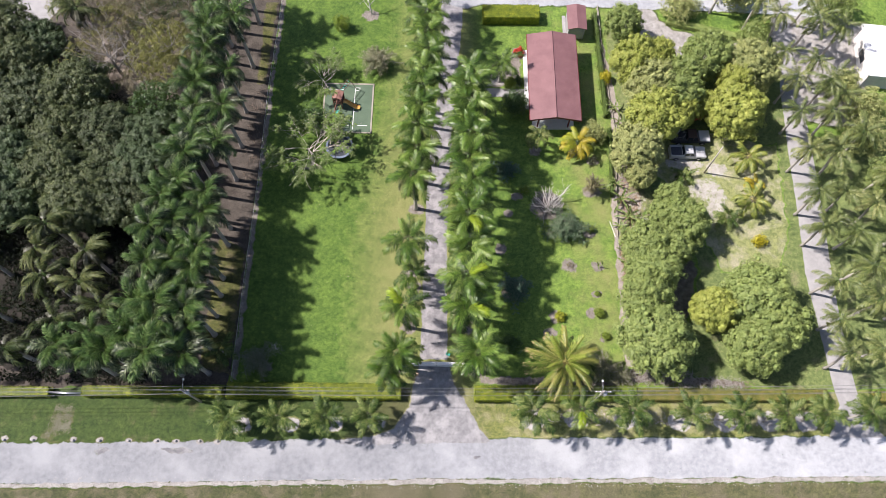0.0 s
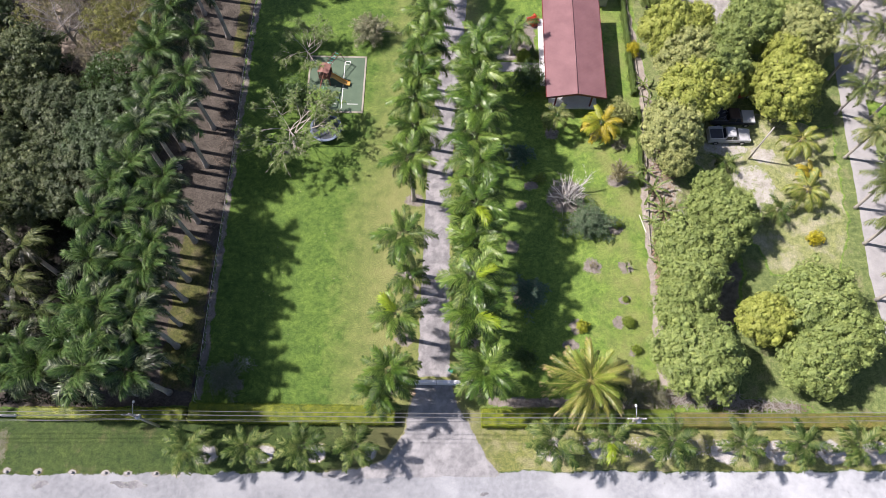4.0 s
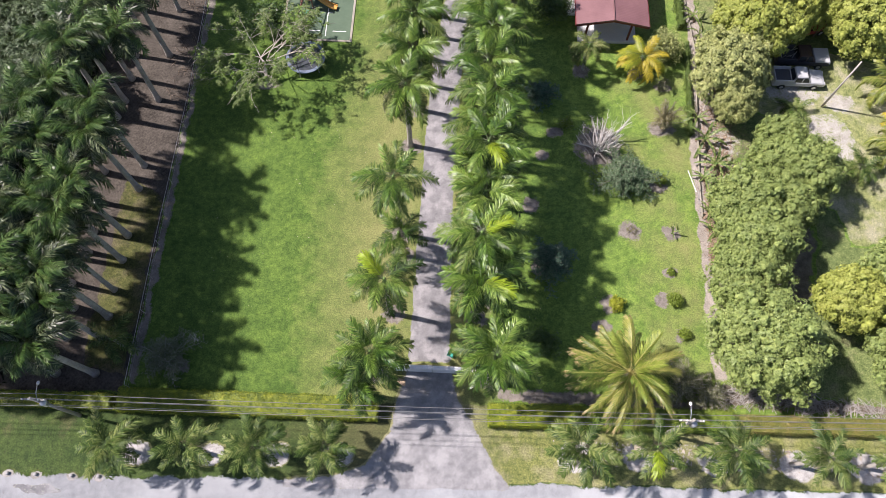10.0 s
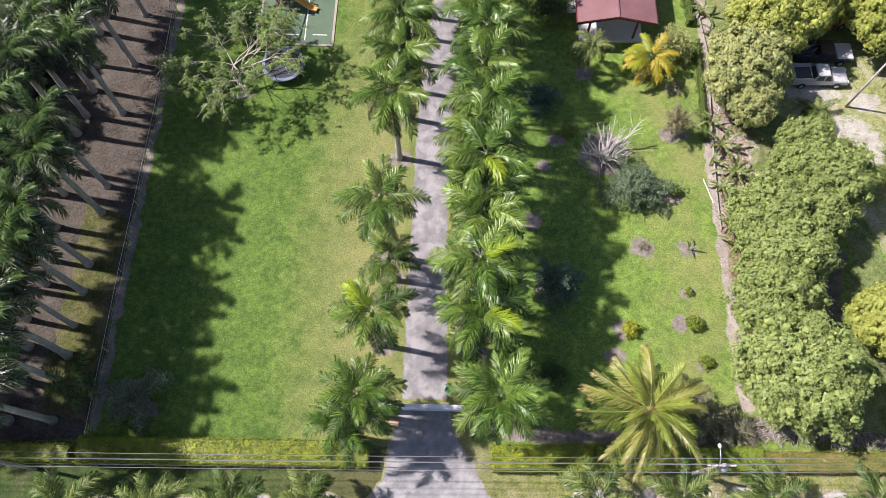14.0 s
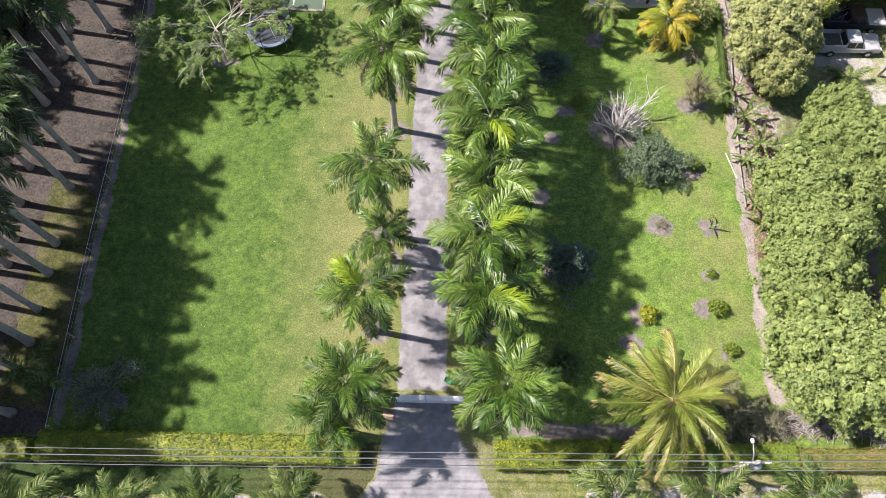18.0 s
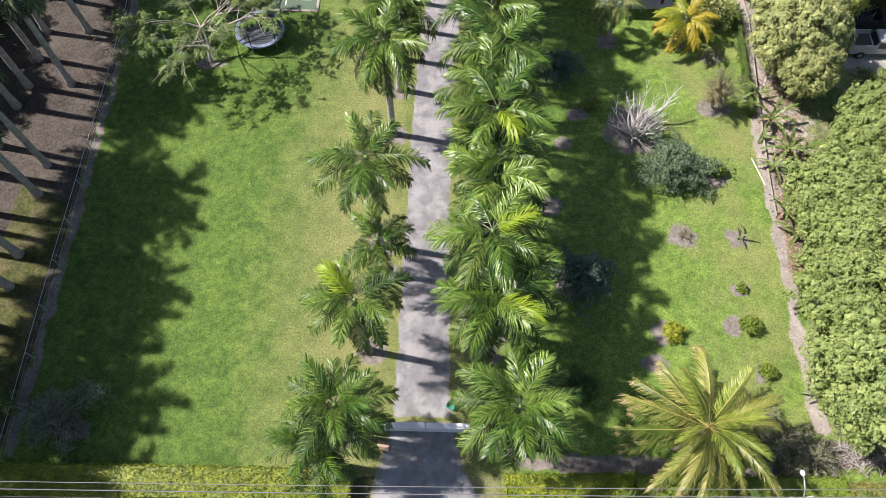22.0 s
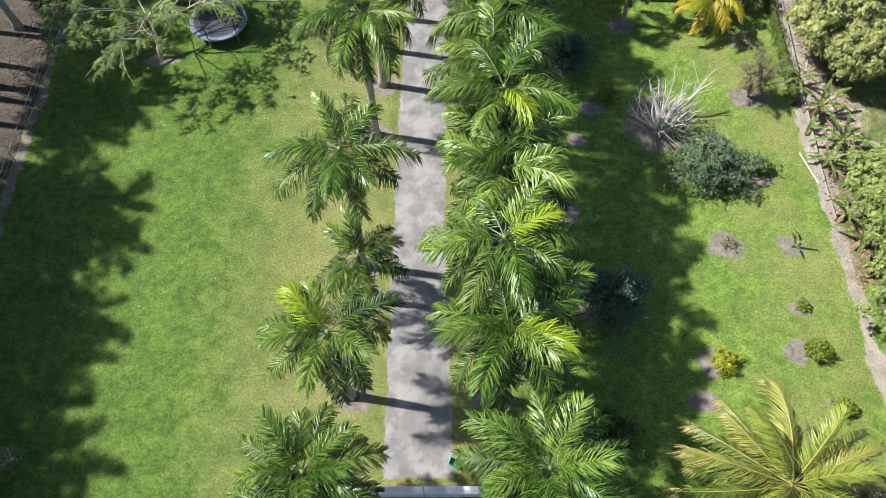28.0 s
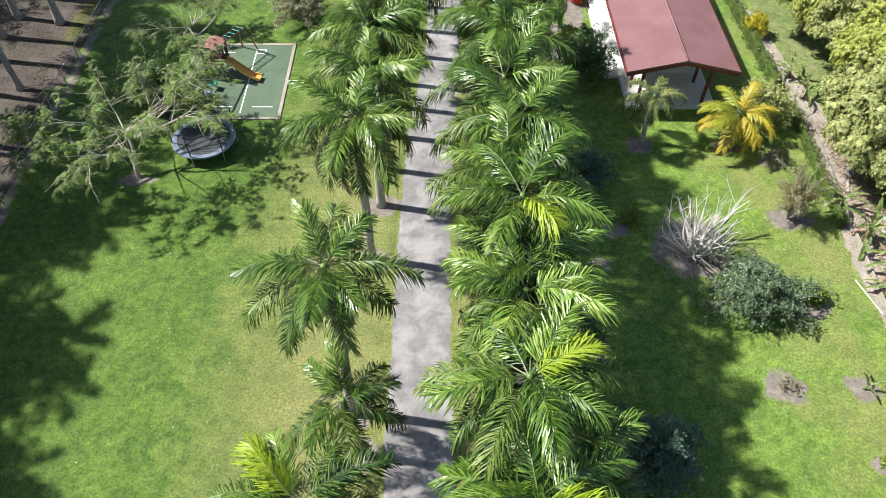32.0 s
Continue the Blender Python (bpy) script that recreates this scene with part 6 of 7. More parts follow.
# ---- house ----
def roof_material():
    m, t, b, _ = nodes_of("red_roof")
    co = own_pos(t)
    wave = t.nodes.new("ShaderNodeTexWave")
    wave.bands_direction = "Y"
    wave.inputs["Scale"].default_value, wave.inputs["Distortion"].default_value = 1.6, 0.4
    t.links.new(co, wave.inputs["Vector"])
    mid, fine = noise_node(t, co, 0.5, 5), noise_node(t, co, 14, 3)
    col = ramp(t, mid, [(0.3, (0.168, 0.080, 0.083)), (0.7, (0.228, 0.115, 0.117))])
    col = mix(t, 1.0, col, ramp(t, fine, [(0.3, (0.88, 0.88, 0.88)), (0.7, (1.08, 1.08, 1.08))]), "MULTIPLY")
    t.links.new(col, b.inputs["Base Color"])
    b.inputs["Roughness"].default_value = 0.55
    bump(t, b, math_node(t, "MULTIPLY_ADD", fine, 0.4, wave.outputs["Fac"]), 0.15, 0.02)
    return m


M_ROOF = roof_material()


def slab_between(a, b, c, d, thick):
    """A thick plate whose top has the corners a, b, c, d."""
    bm = bmesh.new()
    top = [bm.verts.new(p) for p in (a, b, c, d)]
    low = [bm.verts.new((p[0], p[1], p[2] - thick)) for p in (a, b, c, d)]
    bm.faces.new(top)
    bm.faces.new(list(reversed(low)))
    for k in range(4):
        j = (k + 1) % 4
        bm.faces.new((top[k], low[k], low[j], top[j]))
    bmesh.ops.recalc_face_normals(bm, faces=bm.faces)
    s = Shape()
    s.take(bm)
    return s


def box_part(name, parent, material, x0, y0, z0, x1, y1, z1, label="", chamfer=0.01):
    s = Shape()
    s.box(x0, y0, z0, x1, y1, z1, chamfer=chamfer)
    return part(name, s.mesh(name, material), parent, None, label)


def house():
    h = thing("house", pose(15.05, 60.4, 0, 0, 0, 0.3), "long low house with a red gabled roof and open porch", "house")
    w, y0, y1, eave, ridge = 3.48, -7.2, 7.2, 3.5, 4.3
    part("roof_slope", slab_between((-w, y0, eave), (0, y0, ridge), (0, y1, ridge), (-w, y1, eave), 0.12).mesh("roof_slope", M_ROOF), h, None, "faded red-brown sheet roof slope")
    part("roof_slope", slab_between((0, y0, ridge), (w, y0, eave), (w, y1, eave), (0, y1, ridge), 0.12).mesh("roof_slope", M_ROOF), h, None, "faded red-brown sheet roof slope")
    s = Shape()
    s.tube([(0, y0 - 0.03, ridge + 0.01), (0, y1 + 0.03, ridge + 0.01)], [0.07, 0.07], 8)
    part("ridge_cap", s.mesh("ridge_cap", M_ROOF, True), h)
    for sx in (-1, 1):
        s = Shape()
        s.box(-0.06, y0, -0.2, 0.06, y1, 0.0, pose(sx * (w + 0.02), 0, eave - 0.05))
        part("fascia", s.mesh("fascia", M_REDPOST), h, None, "red painted fascia board")
        for yy in (y0 + 0.04, y1 - 0.04):
            s = slab_between((0, yy - 0.04, ridge - 0.13), (sx * w, yy - 0.04, eave - 0.13), (sx * w, yy + 0.04, eave - 0.13), (0, yy + 0.04, ridge - 0.13), 0.22)
            part("barge_board", s.mesh("barge_board", M_REDPOST), h, None, "red painted gable board")
    box_part("floor_slab", h, M_FLOOR, -1.75, -6.5, -0.05, 3.05, 6.8, 0.3, "pale tiled floor slab")
    box_part("porch_step", h, M_FLOOR, -2.75, -6.5, -0.05, -1.78, -3.2, 0.26, "pale tiled porch floor")
    box_part("walkway", h, M_FLOOR, -3.7, -3.18, -0.05, -1.78, 7.0, 0.2, "white concrete walkway along the side")
    box_part("wall", h, M_WALL, -1.75, -3.0, 0.30, -1.55, 6.6, 3.5)
    box_part("wall", h, M_WALL, 2.1, -3.0, 0.30, 2.3, 6.6, 3.5)
    box_part("wall", h, M_WALL, -1.55, -3.0, 0.30, 2.1, -2.8, 3.6)
    box_part("wall", h, M_WALL, -1.55, 6.4, 0.30, 2.1, 6.6, 3.6)
    for x, y in ((-2.1, -6.2), (2.15, -6.2), (-2.1, -4.0), (2.15, -4.0)):
        box_part("post", h, M_REDPOST, x - 0.09, y - 0.09, 0.15, x + 0.09, y + 0.09, 3.55, "red painted porch post")
    for y in (-6.2, -4.0):
        box_part("beam", h, M_REDPOST, -3.3, y - 0.08, 3.3, 3.3, y + 0.08, 3.42, "red painted porch beam")
    for k in range(3):
        win = box_part("window", h, M_GLASS, -1.80, 0.2 + 2.2 * k, 1.3, -1.76, 1.3 + 2.2 * k, 2.4, "dark window pane")
        box_part("sill", win, M_PAINT, -1.86, 0.1 + 2.2 * k, 1.22, -1.76, 1.4 + 2.2 * k, 1.29)
    box_part("door", h, M_WOODRED, -1.81, -1.6, 0.46, -1.76, -0.7, 2.5, "dark red wooden door")


house()


def shed():
    h = thing("shed", pose(19.1, 71.6, 0, 0, 0, 0), "small pump house with a red roof and grey walls", "shed")
    part("roof_slope", slab_between((-1.4, -2.2, 2.55), (0, -2.2, 2.9), (0, 2.2, 2.9), (-1.4, 2.2, 2.55), 0.1).mesh("roof_slope", M_ROOF), h)
    part("roof_slope", slab_between((0, -2.2, 2.9), (1.4, -2.2, 2.55), (1.4, 2.2, 2.55), (0, 2.2, 2.9), 0.1).mesh("roof_slope", M_ROOF), h)
    for x0, y0, x1, y1 in ((-1.2, -1.9, -1.05, 1.9), (1.05, -1.9, 1.2, 1.9), (-1.05, -1.9, 1.05, -1.75), (-1.05, 1.75, 1.05, 1.9)):
        box_part("wall", h, M_CONC, x0, y0, 0, x1, y1, 2.55)
    box_part("plinth", h, M_CONC, -1.7, -2.3, 0, -1.22, 2.3, 0.15)


shed()


def white_building():
    h = thing("outbuilding", pose(64.3, 66.0, 0, 0, 0, -6), "flat-roofed white building beside the yard", "building")
    box_part("roof", h, M_PAINT, -4.2, -4.6, 2.9, 6, 4.6, 3.1, "flat white roof")
    box_part("wall", h, M_WALL, -3.8, -4.2, 0, -3.6, 4.2, 2.9)
    box_part("wall", h, M_WALL, -3.6, -4.2, 0, 5.6, -4.0, 2.9)
    box_part("wall", h, M_WALL, -3.6, 4.0, 0, 5.6, 4.2, 2.9)
    box_part("window", h, M_GLASS, -3.86, -1, 1.0, -3.81, 1, 2.1)


white_building()


# ---- entrance gate ----
def gate():
    g = thing("sliding_gate", pose(-0.5, 19.85, 0), "closed white metal gate across the drive", "gate")
    for side in (-1, 1):
        x0, x1 = (-3.45, -0.02) if side < 0 else (0.02, 3.4)
        leaf = box_part("gate_leaf", g, M_WHITEGATE, x0, -0.03, 0.12, x1, 0.03, 1.55, "white sheet-metal gate leaf")
        box_part("top_rail", leaf, M_WHITEGATE, x0, -0.17, 1.5, x1, 0.17, 1.62, "broad white top rail")
        box_part("bottom_rail", leaf, M_WHITEGATE, x0, -0.05, 0.06, x1, 0.05, 0.14)
        for k in range(5):
            x = x0 + (x1 - x0) * (k + 0.5) / 5
            box_part("stile", leaf, M_WHITEGATE, x - 0.03, -0.05, 0.14, x + 0.03, -0.031, 1.5)
        box_part("gate_post", g, M_WALL, (x0 - 0.42) if side < 0 else x1 + 0.02, -0.2, -0.1, (x0 - 0.02) if side < 0 else x1 + 0.42, 0.2, 1.7, "white rendered gate post", 0.03)
    for side, x in ((-1, -4.4), (1, 4.3)):
        box_part("wing_wall", g, M_WALL, x - 0.55, -0.1, -0.05, x + 0.45, 0.1, 1.3, "white rendered wing wall")
    box_part("motor_box", g, M_TEAL, -4.0, -0.15, 0, -3.52, 0.55, 1.0, "green-painted gate motor post")
    box_part("motor_box", g, M_TEAL, 3.48, -0.15, 0, 3.9, 0.5, 1.0, "green-painted gate motor post")


gate()


def field_gate():
    g = thing("field_gate", pose(-44.6, 15.6, 0), "grey tubular field gate in the hedge gap", "gate")
    for k in range(5):
        s = Shape()
        s.tube([(-1.9, 0, 0.2 + 0.27 * k), (1.9, 0, 0.2 + 0.27 * k)], [0.03, 0.03], 6)
        part("rail", s.mesh("rail", M_METAL, True), g)
    for x in (-1.95, 1.95):
        s = Shape()
        s.tube([(x, 0, -0.1), (x, 0, 1.5)], [0.06, 0.06], 8)
        part("gate_post", s.mesh("gate_post", M_METAL, True), g)


field_gate()
wallm = surf("boundary_wall", (0.17, 0.155, 0.14), (0.34, 0.315, 0.285), 1.2, 0.9, 0.4, 10, everywhere=True)


# ---- fences, walls, poles, cables ----
def wire_fence(points, spacing, height, label):
    f = thing("wire_fence", Matrix.Identity(4), label, "fence")
    posts = Shape()
    posts.tube([(0, 0, -0.1), (0, 0, height)], [0.035, 0.03], 6)
    pm = posts.mesh("post", M_POLE)
    line = []
    for a, b in zip(points, points[1:]):
        n = max(1, int(math.hypot(b[0] - a[0], b[1] - a[1]) / spacing))
        line += [(a[0] + (b[0] - a[0]) * k / n, a[1] + (b[1] - a[1]) * k / n) for k in range(n)]
    line.append(points[-1])
    for x, y in line:
        part("post", pm, f, pose(x, y, 0))
    for z, r in ((height, 0.016), (height * 0.66, 0.004), (height * 0.33, 0.004)):
        s = Shape()
        s.tube([(x, y, z) for x, y in line], [r] * len(line), 5)
        part("rail" if z == height else "wire", s.mesh("wire", M_RAIL), f)


wire_fence([(-25.05, 17.4), (-25.1, 30), (-24.95, 45), (-25.2, 59), (-24.8, 78)], 2.6, 1.2, "light wire fence with a pale top rail along the grove")


def boundary_wall():
    w = thing("boundary_wall", Matrix.Identity(4), "low weathered block wall along the boundary", "wall", kind="structure")
    rng = random.Random(3)
    pts = [(22.95, 35), (23.0, 39), (23.4, 46), (23.9, 53), (23.4, 59), (22.9, 70), (22.8, 76)]
    s = Shape()
    s.box(-0.2, -0.09, 0, 0.2, 0.09, 0.22, chamfer=0.015)
    me = s.mesh("block", wallm)
    for a, b in zip(pts, pts[1:]):
        d = math.hypot(b[0] - a[0], b[1] - a[1])
        n = int(d / 0.41)
        turn = math.degrees(math.atan2(b[1] - a[1], b[0] - a[0]))
        for k in range(3):
            u0, u1 = k / 3 + 0.01 * rng.random(), (k + 1) / 3 - 0.02 * rng.random()
            s = Shape()
            s.box(d * u0, -0.04, -0.1, d * u1, 0.04, 0.3 + rng.uniform(-0.05, 0.05), chamfer=0.012)
            part("wall_panel", s.mesh("wall_panel", M_KERB), w, pose(a[0] + 0.12, a[1], 0, 0, 0, turn), "thin weathered concrete wall panel")
        for k in range(n):
            if rng.random() < 0.62:
                continue
            u = (k + 0.5) / n
            part("block", me, w, pose(a[0] + (b[0] - a[0]) * u, a[1] + (b[1] - a[1]) * u, -0.1 + rng.uniform(0, 0.1), 0, 0, turn + rng.uniform(-9, 9)))


boundary_wall()


def utility_pole(x, y, label, lamp=1):
    p = thing("utility_pole", pose(x, y, 0), label, "utility pole", "utility poles")
    s = Shape()
    s.tube([(0, 0, -0.2), (0, 0, 7.6)], [0.15, 0.10], 10)
    part("pole", s.mesh("pole", M_POLE, True), p)
    arm = box_part("cross_arm", p, M_POLE, -0.9, -0.06, 6.95, 0.9, 0.06, 7.08, "grey wooden cross arm")
    for k in (-0.8, -0.35, 0.35, 0.8):
        s = Shape()
        s.tube([(k, 0, 7.08), (k, 0, 7.15), (k, 0, 7.24)], [0.05, 0.07, 0.03], 8)
        part("insulator", s.mesh("insulator", M_PAINT, True), arm, None, "white porcelain insulator")
    s = Shape()
    s.tube([(0, 0, 6.6), (0, 0.5, 7.0), (0, 1.1, 7.1)], [0.035, 0.035, 0.03], 6)
    part("lamp_arm", s.mesh("lamp_arm", M_METAL, True), p)
    bm = bmesh.new()
    bmesh.ops.create_uvsphere(bm, u_segments=12, v_segments=8, radius=0.12, matrix=Matrix.Translation((0, 1.2, 7.05)) @ Matrix.Diagonal((1, 1.3, 0.55, 1)))
    s = Shape()
    s.take(bm)
    part("lamp_head", s.mesh("lamp_head", M_PAINT, True), p, None, "white street lamp head")
    s = Shape()
    s.tube([(0.35, -0.1, 5.9), (0.35, -0.1, 6.5)], [0.22, 0.22], 12)
    part("transformer", s.mesh("transformer", M_METAL, True), p, None, "small grey transformer can")


utility_pole(18.2, 15.7, "grey utility pole with a street lamp behind the hedge")
utility_pole(-28.6, 15.0, "grey utility pole with a street lamp beside the hedge")
utility_pole(-78, 13.6, "grey utility pole with a street lamp beside the hedge")
utility_pole(70, 17.4, "grey utility pole with a street lamp beside the hedge")


def cables():
    stops = [(-78, 13.6), (-28.6, 15.0), (18.2, 15.7), (70, 17.4)]
    for dy, z in ((-0.45, 7.2), (0.0, 7.6), (0.4, 7.2), (-0.2, 6.3), (0.2, 6.0)):
        c = bpy.data.curves.new("power_cable", "CURVE")
        c.dimensions, c.bevel_depth = "3D", 0.016
        pts = []
        for a, b in zip(stops, stops[1:]):
            for k in range(14):
                u = k / 14
                pts.append((a[0] + (b[0] - a[0]) * u, a[1] + (b[1] - a[1]) * u + dy, z - 0.55 * 4 * u * (1 - u)))
        sp = c.splines.new("POLY")
        sp.points.add(len(pts) - 1)
        for q, p in zip(sp.points, pts):
            q.co = (*p, 1)
        c.materials.append(M_WIRE)
        tagged(new("power_cable", c), "thin grey overhead power cable between poles", "cable", "power cables")


cables()


def leaning_pole():
    s = Shape()
    s.tube([(0, 0, -0.2), (0, 0, 7.0)], [0.11, 0.075], 9)
    single("bare_pole", s.mesh("bare_pole", M_POLE, True), pose(35.75, 47.45, 0), "bare grey wooden pole standing in the yard", "pole")


leaning_pole()


# ---- playground ----
def court():
    c = thing("play_court", pose(0, 0, 0), "green sports court with white lines and a concrete kerb", "court", kind="structure")
    x0, y0, x1, y1 = -17.2, 52.9, -10.5, 60.8
    box_part("surface", c, M_COURT, x0, y0, -0.05, x1, y1, 0.05, "worn green court surface", 0)
    for a in ((x0 - 0.22, y0 - 0.22, x1 + 0.22, y0), (x0 - 0.22, y1, x1 + 0.22, y1 + 0.22), (x0 - 0.22, y0, x0, y1), (x1, y0, x1 + 0.22, y1)):
        box_part("kerb", c, M_KERB, a[0], a[1], -0.05, a[2], a[3], 0.075, "weathered concrete kerb")
    for a in ((-13.02, 53.3, -12.94, 60.3), (-12.3, 53.9, -10.95, 53.98), (-14.9, 53.9, -13.6, 53.98), (-12.94, 56.2, -12.4, 56.27), (-12.94, 60.2, -12.3, 60.28), (-12.36, 59.9, -12.29, 60.2), (-16.9, 59.9, -14.5, 59.97), (-12.94, 59.78, -12.4, 59.84)):
        box_part("line", c, M_PAINT, a[0], a[1], 0.05, a[2], a[3], 0.056, "white painted line", 0)


court()


def beam(name, parent, material, a, b, r=0.05, label=""):
    s = Shape()
    s.tube([a, b], [r, r], 4)
    return part(name, s.mesh(name, material), parent, None, label)


def play_tower():
    p = thing("play_set", pose(-15.0, 57.3, 0.05, 0, 0, -12), "wooden play tower with swings, ladder and orange slide", "play set")
    for x in (-0.6, 0.6):
        for y in (-0.6, 0.6):
            beam("post", p, M_WOODRED, (x, y, 0), (x, y, 2.6), 0.07)
    box_part("deck", p, M_WOODRED, -0.68, -0.68, 1.25, 0.68, 0.68, 1.33)
    for y in (-0.64, 0.64):
        for k in range(5):
            box_part("slat", p, M_WOODRED, -0.56 + 0.24 * k, y - 0.015, 1.33, -0.42 + 0.24 * k, y + 0.015, 1.95)
    roofm = surf("faded_red_roof", (0.21, 0.10, 0.078), (0.31, 0.155, 0.12), 2, 0.7, 0.2, 8)
    part("roof_slope", slab_between((-0.7, -0.7, 2.5), (0, -0.7, 2.68), (0, 0.7, 2.68), (-0.7, 0.7, 2.5), 0.05).mesh("roof_slope", roofm), p, None, "faded red roof board")
    part("roof_slope", slab_between((0, -0.7, 2.68), (0.7, -0.7, 2.5), (0.7, 0.7, 2.5), (0, 0.7, 2.68), 0.05).mesh("roof_slope", roofm), p, None, "faded red roof board")
    # slide
    s = Shape()
    prof = [(0.68, 1.33), (1.1, 1.2), (1.9, 0.62), (2.5, 0.28), (2.95, 0.24)]
    for (xa, za), (xb, zb) in zip(prof, prof[1:]):
        s.face((xa, -0.25, za), (xb, -0.25, zb), (xb, 0.25, zb), (xa, 0.25, za))
        s.face((xa, -0.25, za - 0.05), (xa, 0.25, za - 0.05), (xb, 0.25, zb - 0.05), (xb, -0.25, zb - 0.05))
        for sy in (-1, 1):
            s.face((xa, sy * 0.25, za - 0.05), (xb, sy * 0.25, zb - 0.05), (xb, sy * 0.25, zb + 0.16), (xa, sy * 0.25, za + 0.16))
            s.face((xa, sy * 0.29, za - 0.05), (xb, sy * 0.29, zb - 0.05), (xb, sy * 0.29, zb + 0.16), (xa, sy * 0.29, za + 0.16))
            s.face((xa, sy * 0.25, za + 0.16), (xb, sy * 0.25, zb + 0.16), (xb, sy * 0.29, zb + 0.16), (xa, sy * 0.29, za + 0.16))
    part("slide", s.mesh("slide", M_SLIDE), p, None, "orange plastic slide")
    # swing beam with A-frame
    beam("swing_beam", p, M_WOODRED, (0.1, -0.6, 2.3), (0.35, -3.6, 2.3), 0.08)
    beam("frame_leg", p, M_WOODRED, (0.35, -3.6, 2.35), (-0.7, -3.9, 0), 0.06)
    beam("frame_leg", p, M_WOODRED, (0.35, -3.6, 2.35), (1.4, -3.9, 0), 0.06)
    for y in (-1.5, -2.6):
        sw = box_part("swing_seat", p, M_BLUEPAD if y < -2 else M_TEAL, -0.05, y - 0.25, 0.45, 0.45, y + 0.25, 0.52, "plastic swing seat")
        for d in (-0.22, 0.22):
            beam("chain", sw, M_METAL, (0.2, y + d, 0.5), (0.22, y + d, 2.25), 0.012)
    # climbing ladder behind
    beam("ladder_rail", p, M_WOODRED, (-0.3, 0.6, 2.1), (0.5, 3.0, 2.1), 0.05)
    beam("ladder_rail", p, M_WOODRED, (0.3, 0.6, 2.1), (1.1, 2.8, 2.1), 0.05)
    for k in range(6):
        u = (k + 0.5) / 6
        beam("rung", p, M_TEAL, (-0.3 + 0.8 * u, 0.6 + 2.4 * u, 2.12), (0.3 + 0.8 * u, 0.6 + 2.2 * u, 2.12), 0.03, "green ladder rung")
    for a, b in (((0.5, 3.0, 2.1), (0.2, 3.4, 0)), ((1.1, 2.8, 2.1), (1.5, 3.2, 0))):
        beam("frame_leg", p, M_WOODRED, a, b, 0.05)


play_tower()


def net_material():
    m, t, b, out = nodes_of("net_mesh")
    b.inputs["Base Color"].default_value, b.inputs["Roughness"].default_value = (0.10, 0.115, 0.14, 1), 0.7
    clear = t.nodes.new("ShaderNodeBsdfTransparent")
    mx = t.nodes.new("ShaderNodeMixShader")
    mx.inputs[0].default_value = 0.22
    t.links.new(clear.outputs[0], mx.inputs[1])
    t.links.new(b.outputs[0], mx.inputs[2])
    t.links.new(mx.outputs[0], out.inputs["Surface"])
    return m


M_NET = net_material()


def trampoline():
    t = thing("trampoline", pose(-14.45, 50.1, 0), "round trampoline with a pale blue pad and dark net", "trampoline")
    ring = lambda r, z, n=40: [(r * math.cos(2 * math.pi * k / n), r * math.sin(2 * math.pi * k / n), z) for k in range(n)]
    s = Shape()
    s.face(*ring(1.66, 0.80))
    s.face(*reversed(ring(1.66, 0.785)))
    part("jumping_mat", s.mesh("jumping_mat", M_MAT), t, None, "dark woven jumping mat")
    s = Shape()
    a, b, c, d = ring(1.62, 0.83), ring(1.9, 0.83), ring(1.92, 0.74), ring(1.62, 0.79)
    for k in range(40):
        j = (k + 1) % 40
        for p, q in ((a, b), (b, c), (c, d), (d, a)):
            s.face(p[k], q[k], q[j], p[j])
    part("edge_pad", s.mesh("edge_pad", M_BLUEPAD), t, None, "silver-blue padded edge")
    for k in range(6):
        w = 2 * math.pi * (k + 0.3) / 6
        x, y = 1.86 * math.cos(w), 1.86 * math.sin(w)
        beam("leg", t, M_METAL, (x, y, -0.02), (x, y, 0.76), 0.03)
        beam("net_pole", t, M_RUBBER, (x, y, 0.8), (x * 1.03, y * 1.03, 2.5), 0.035, "dark padded net pole")
    s = Shape()
    for p, q, p2, q2 in zip(ring(1.88, 0.85, 48), ring(1.88, 2.45, 48), ring(1.88, 0.85, 48)[1:] + ring(1.88, 0.85, 48)[:1], ring(1.88, 2.45, 48)[1:] + ring(1.88, 2.45, 48)[:1]):
        s.face(p, p2, q2, q)
    s.tube(ring(1.9, 2.46) + ring(1.9, 2.46)[:1], [0.02] * 41, 4, cap=False)
    part("safety_net", s.mesh("safety_net", M_NET), t, None, "thin see-through safety net")


trampoline()


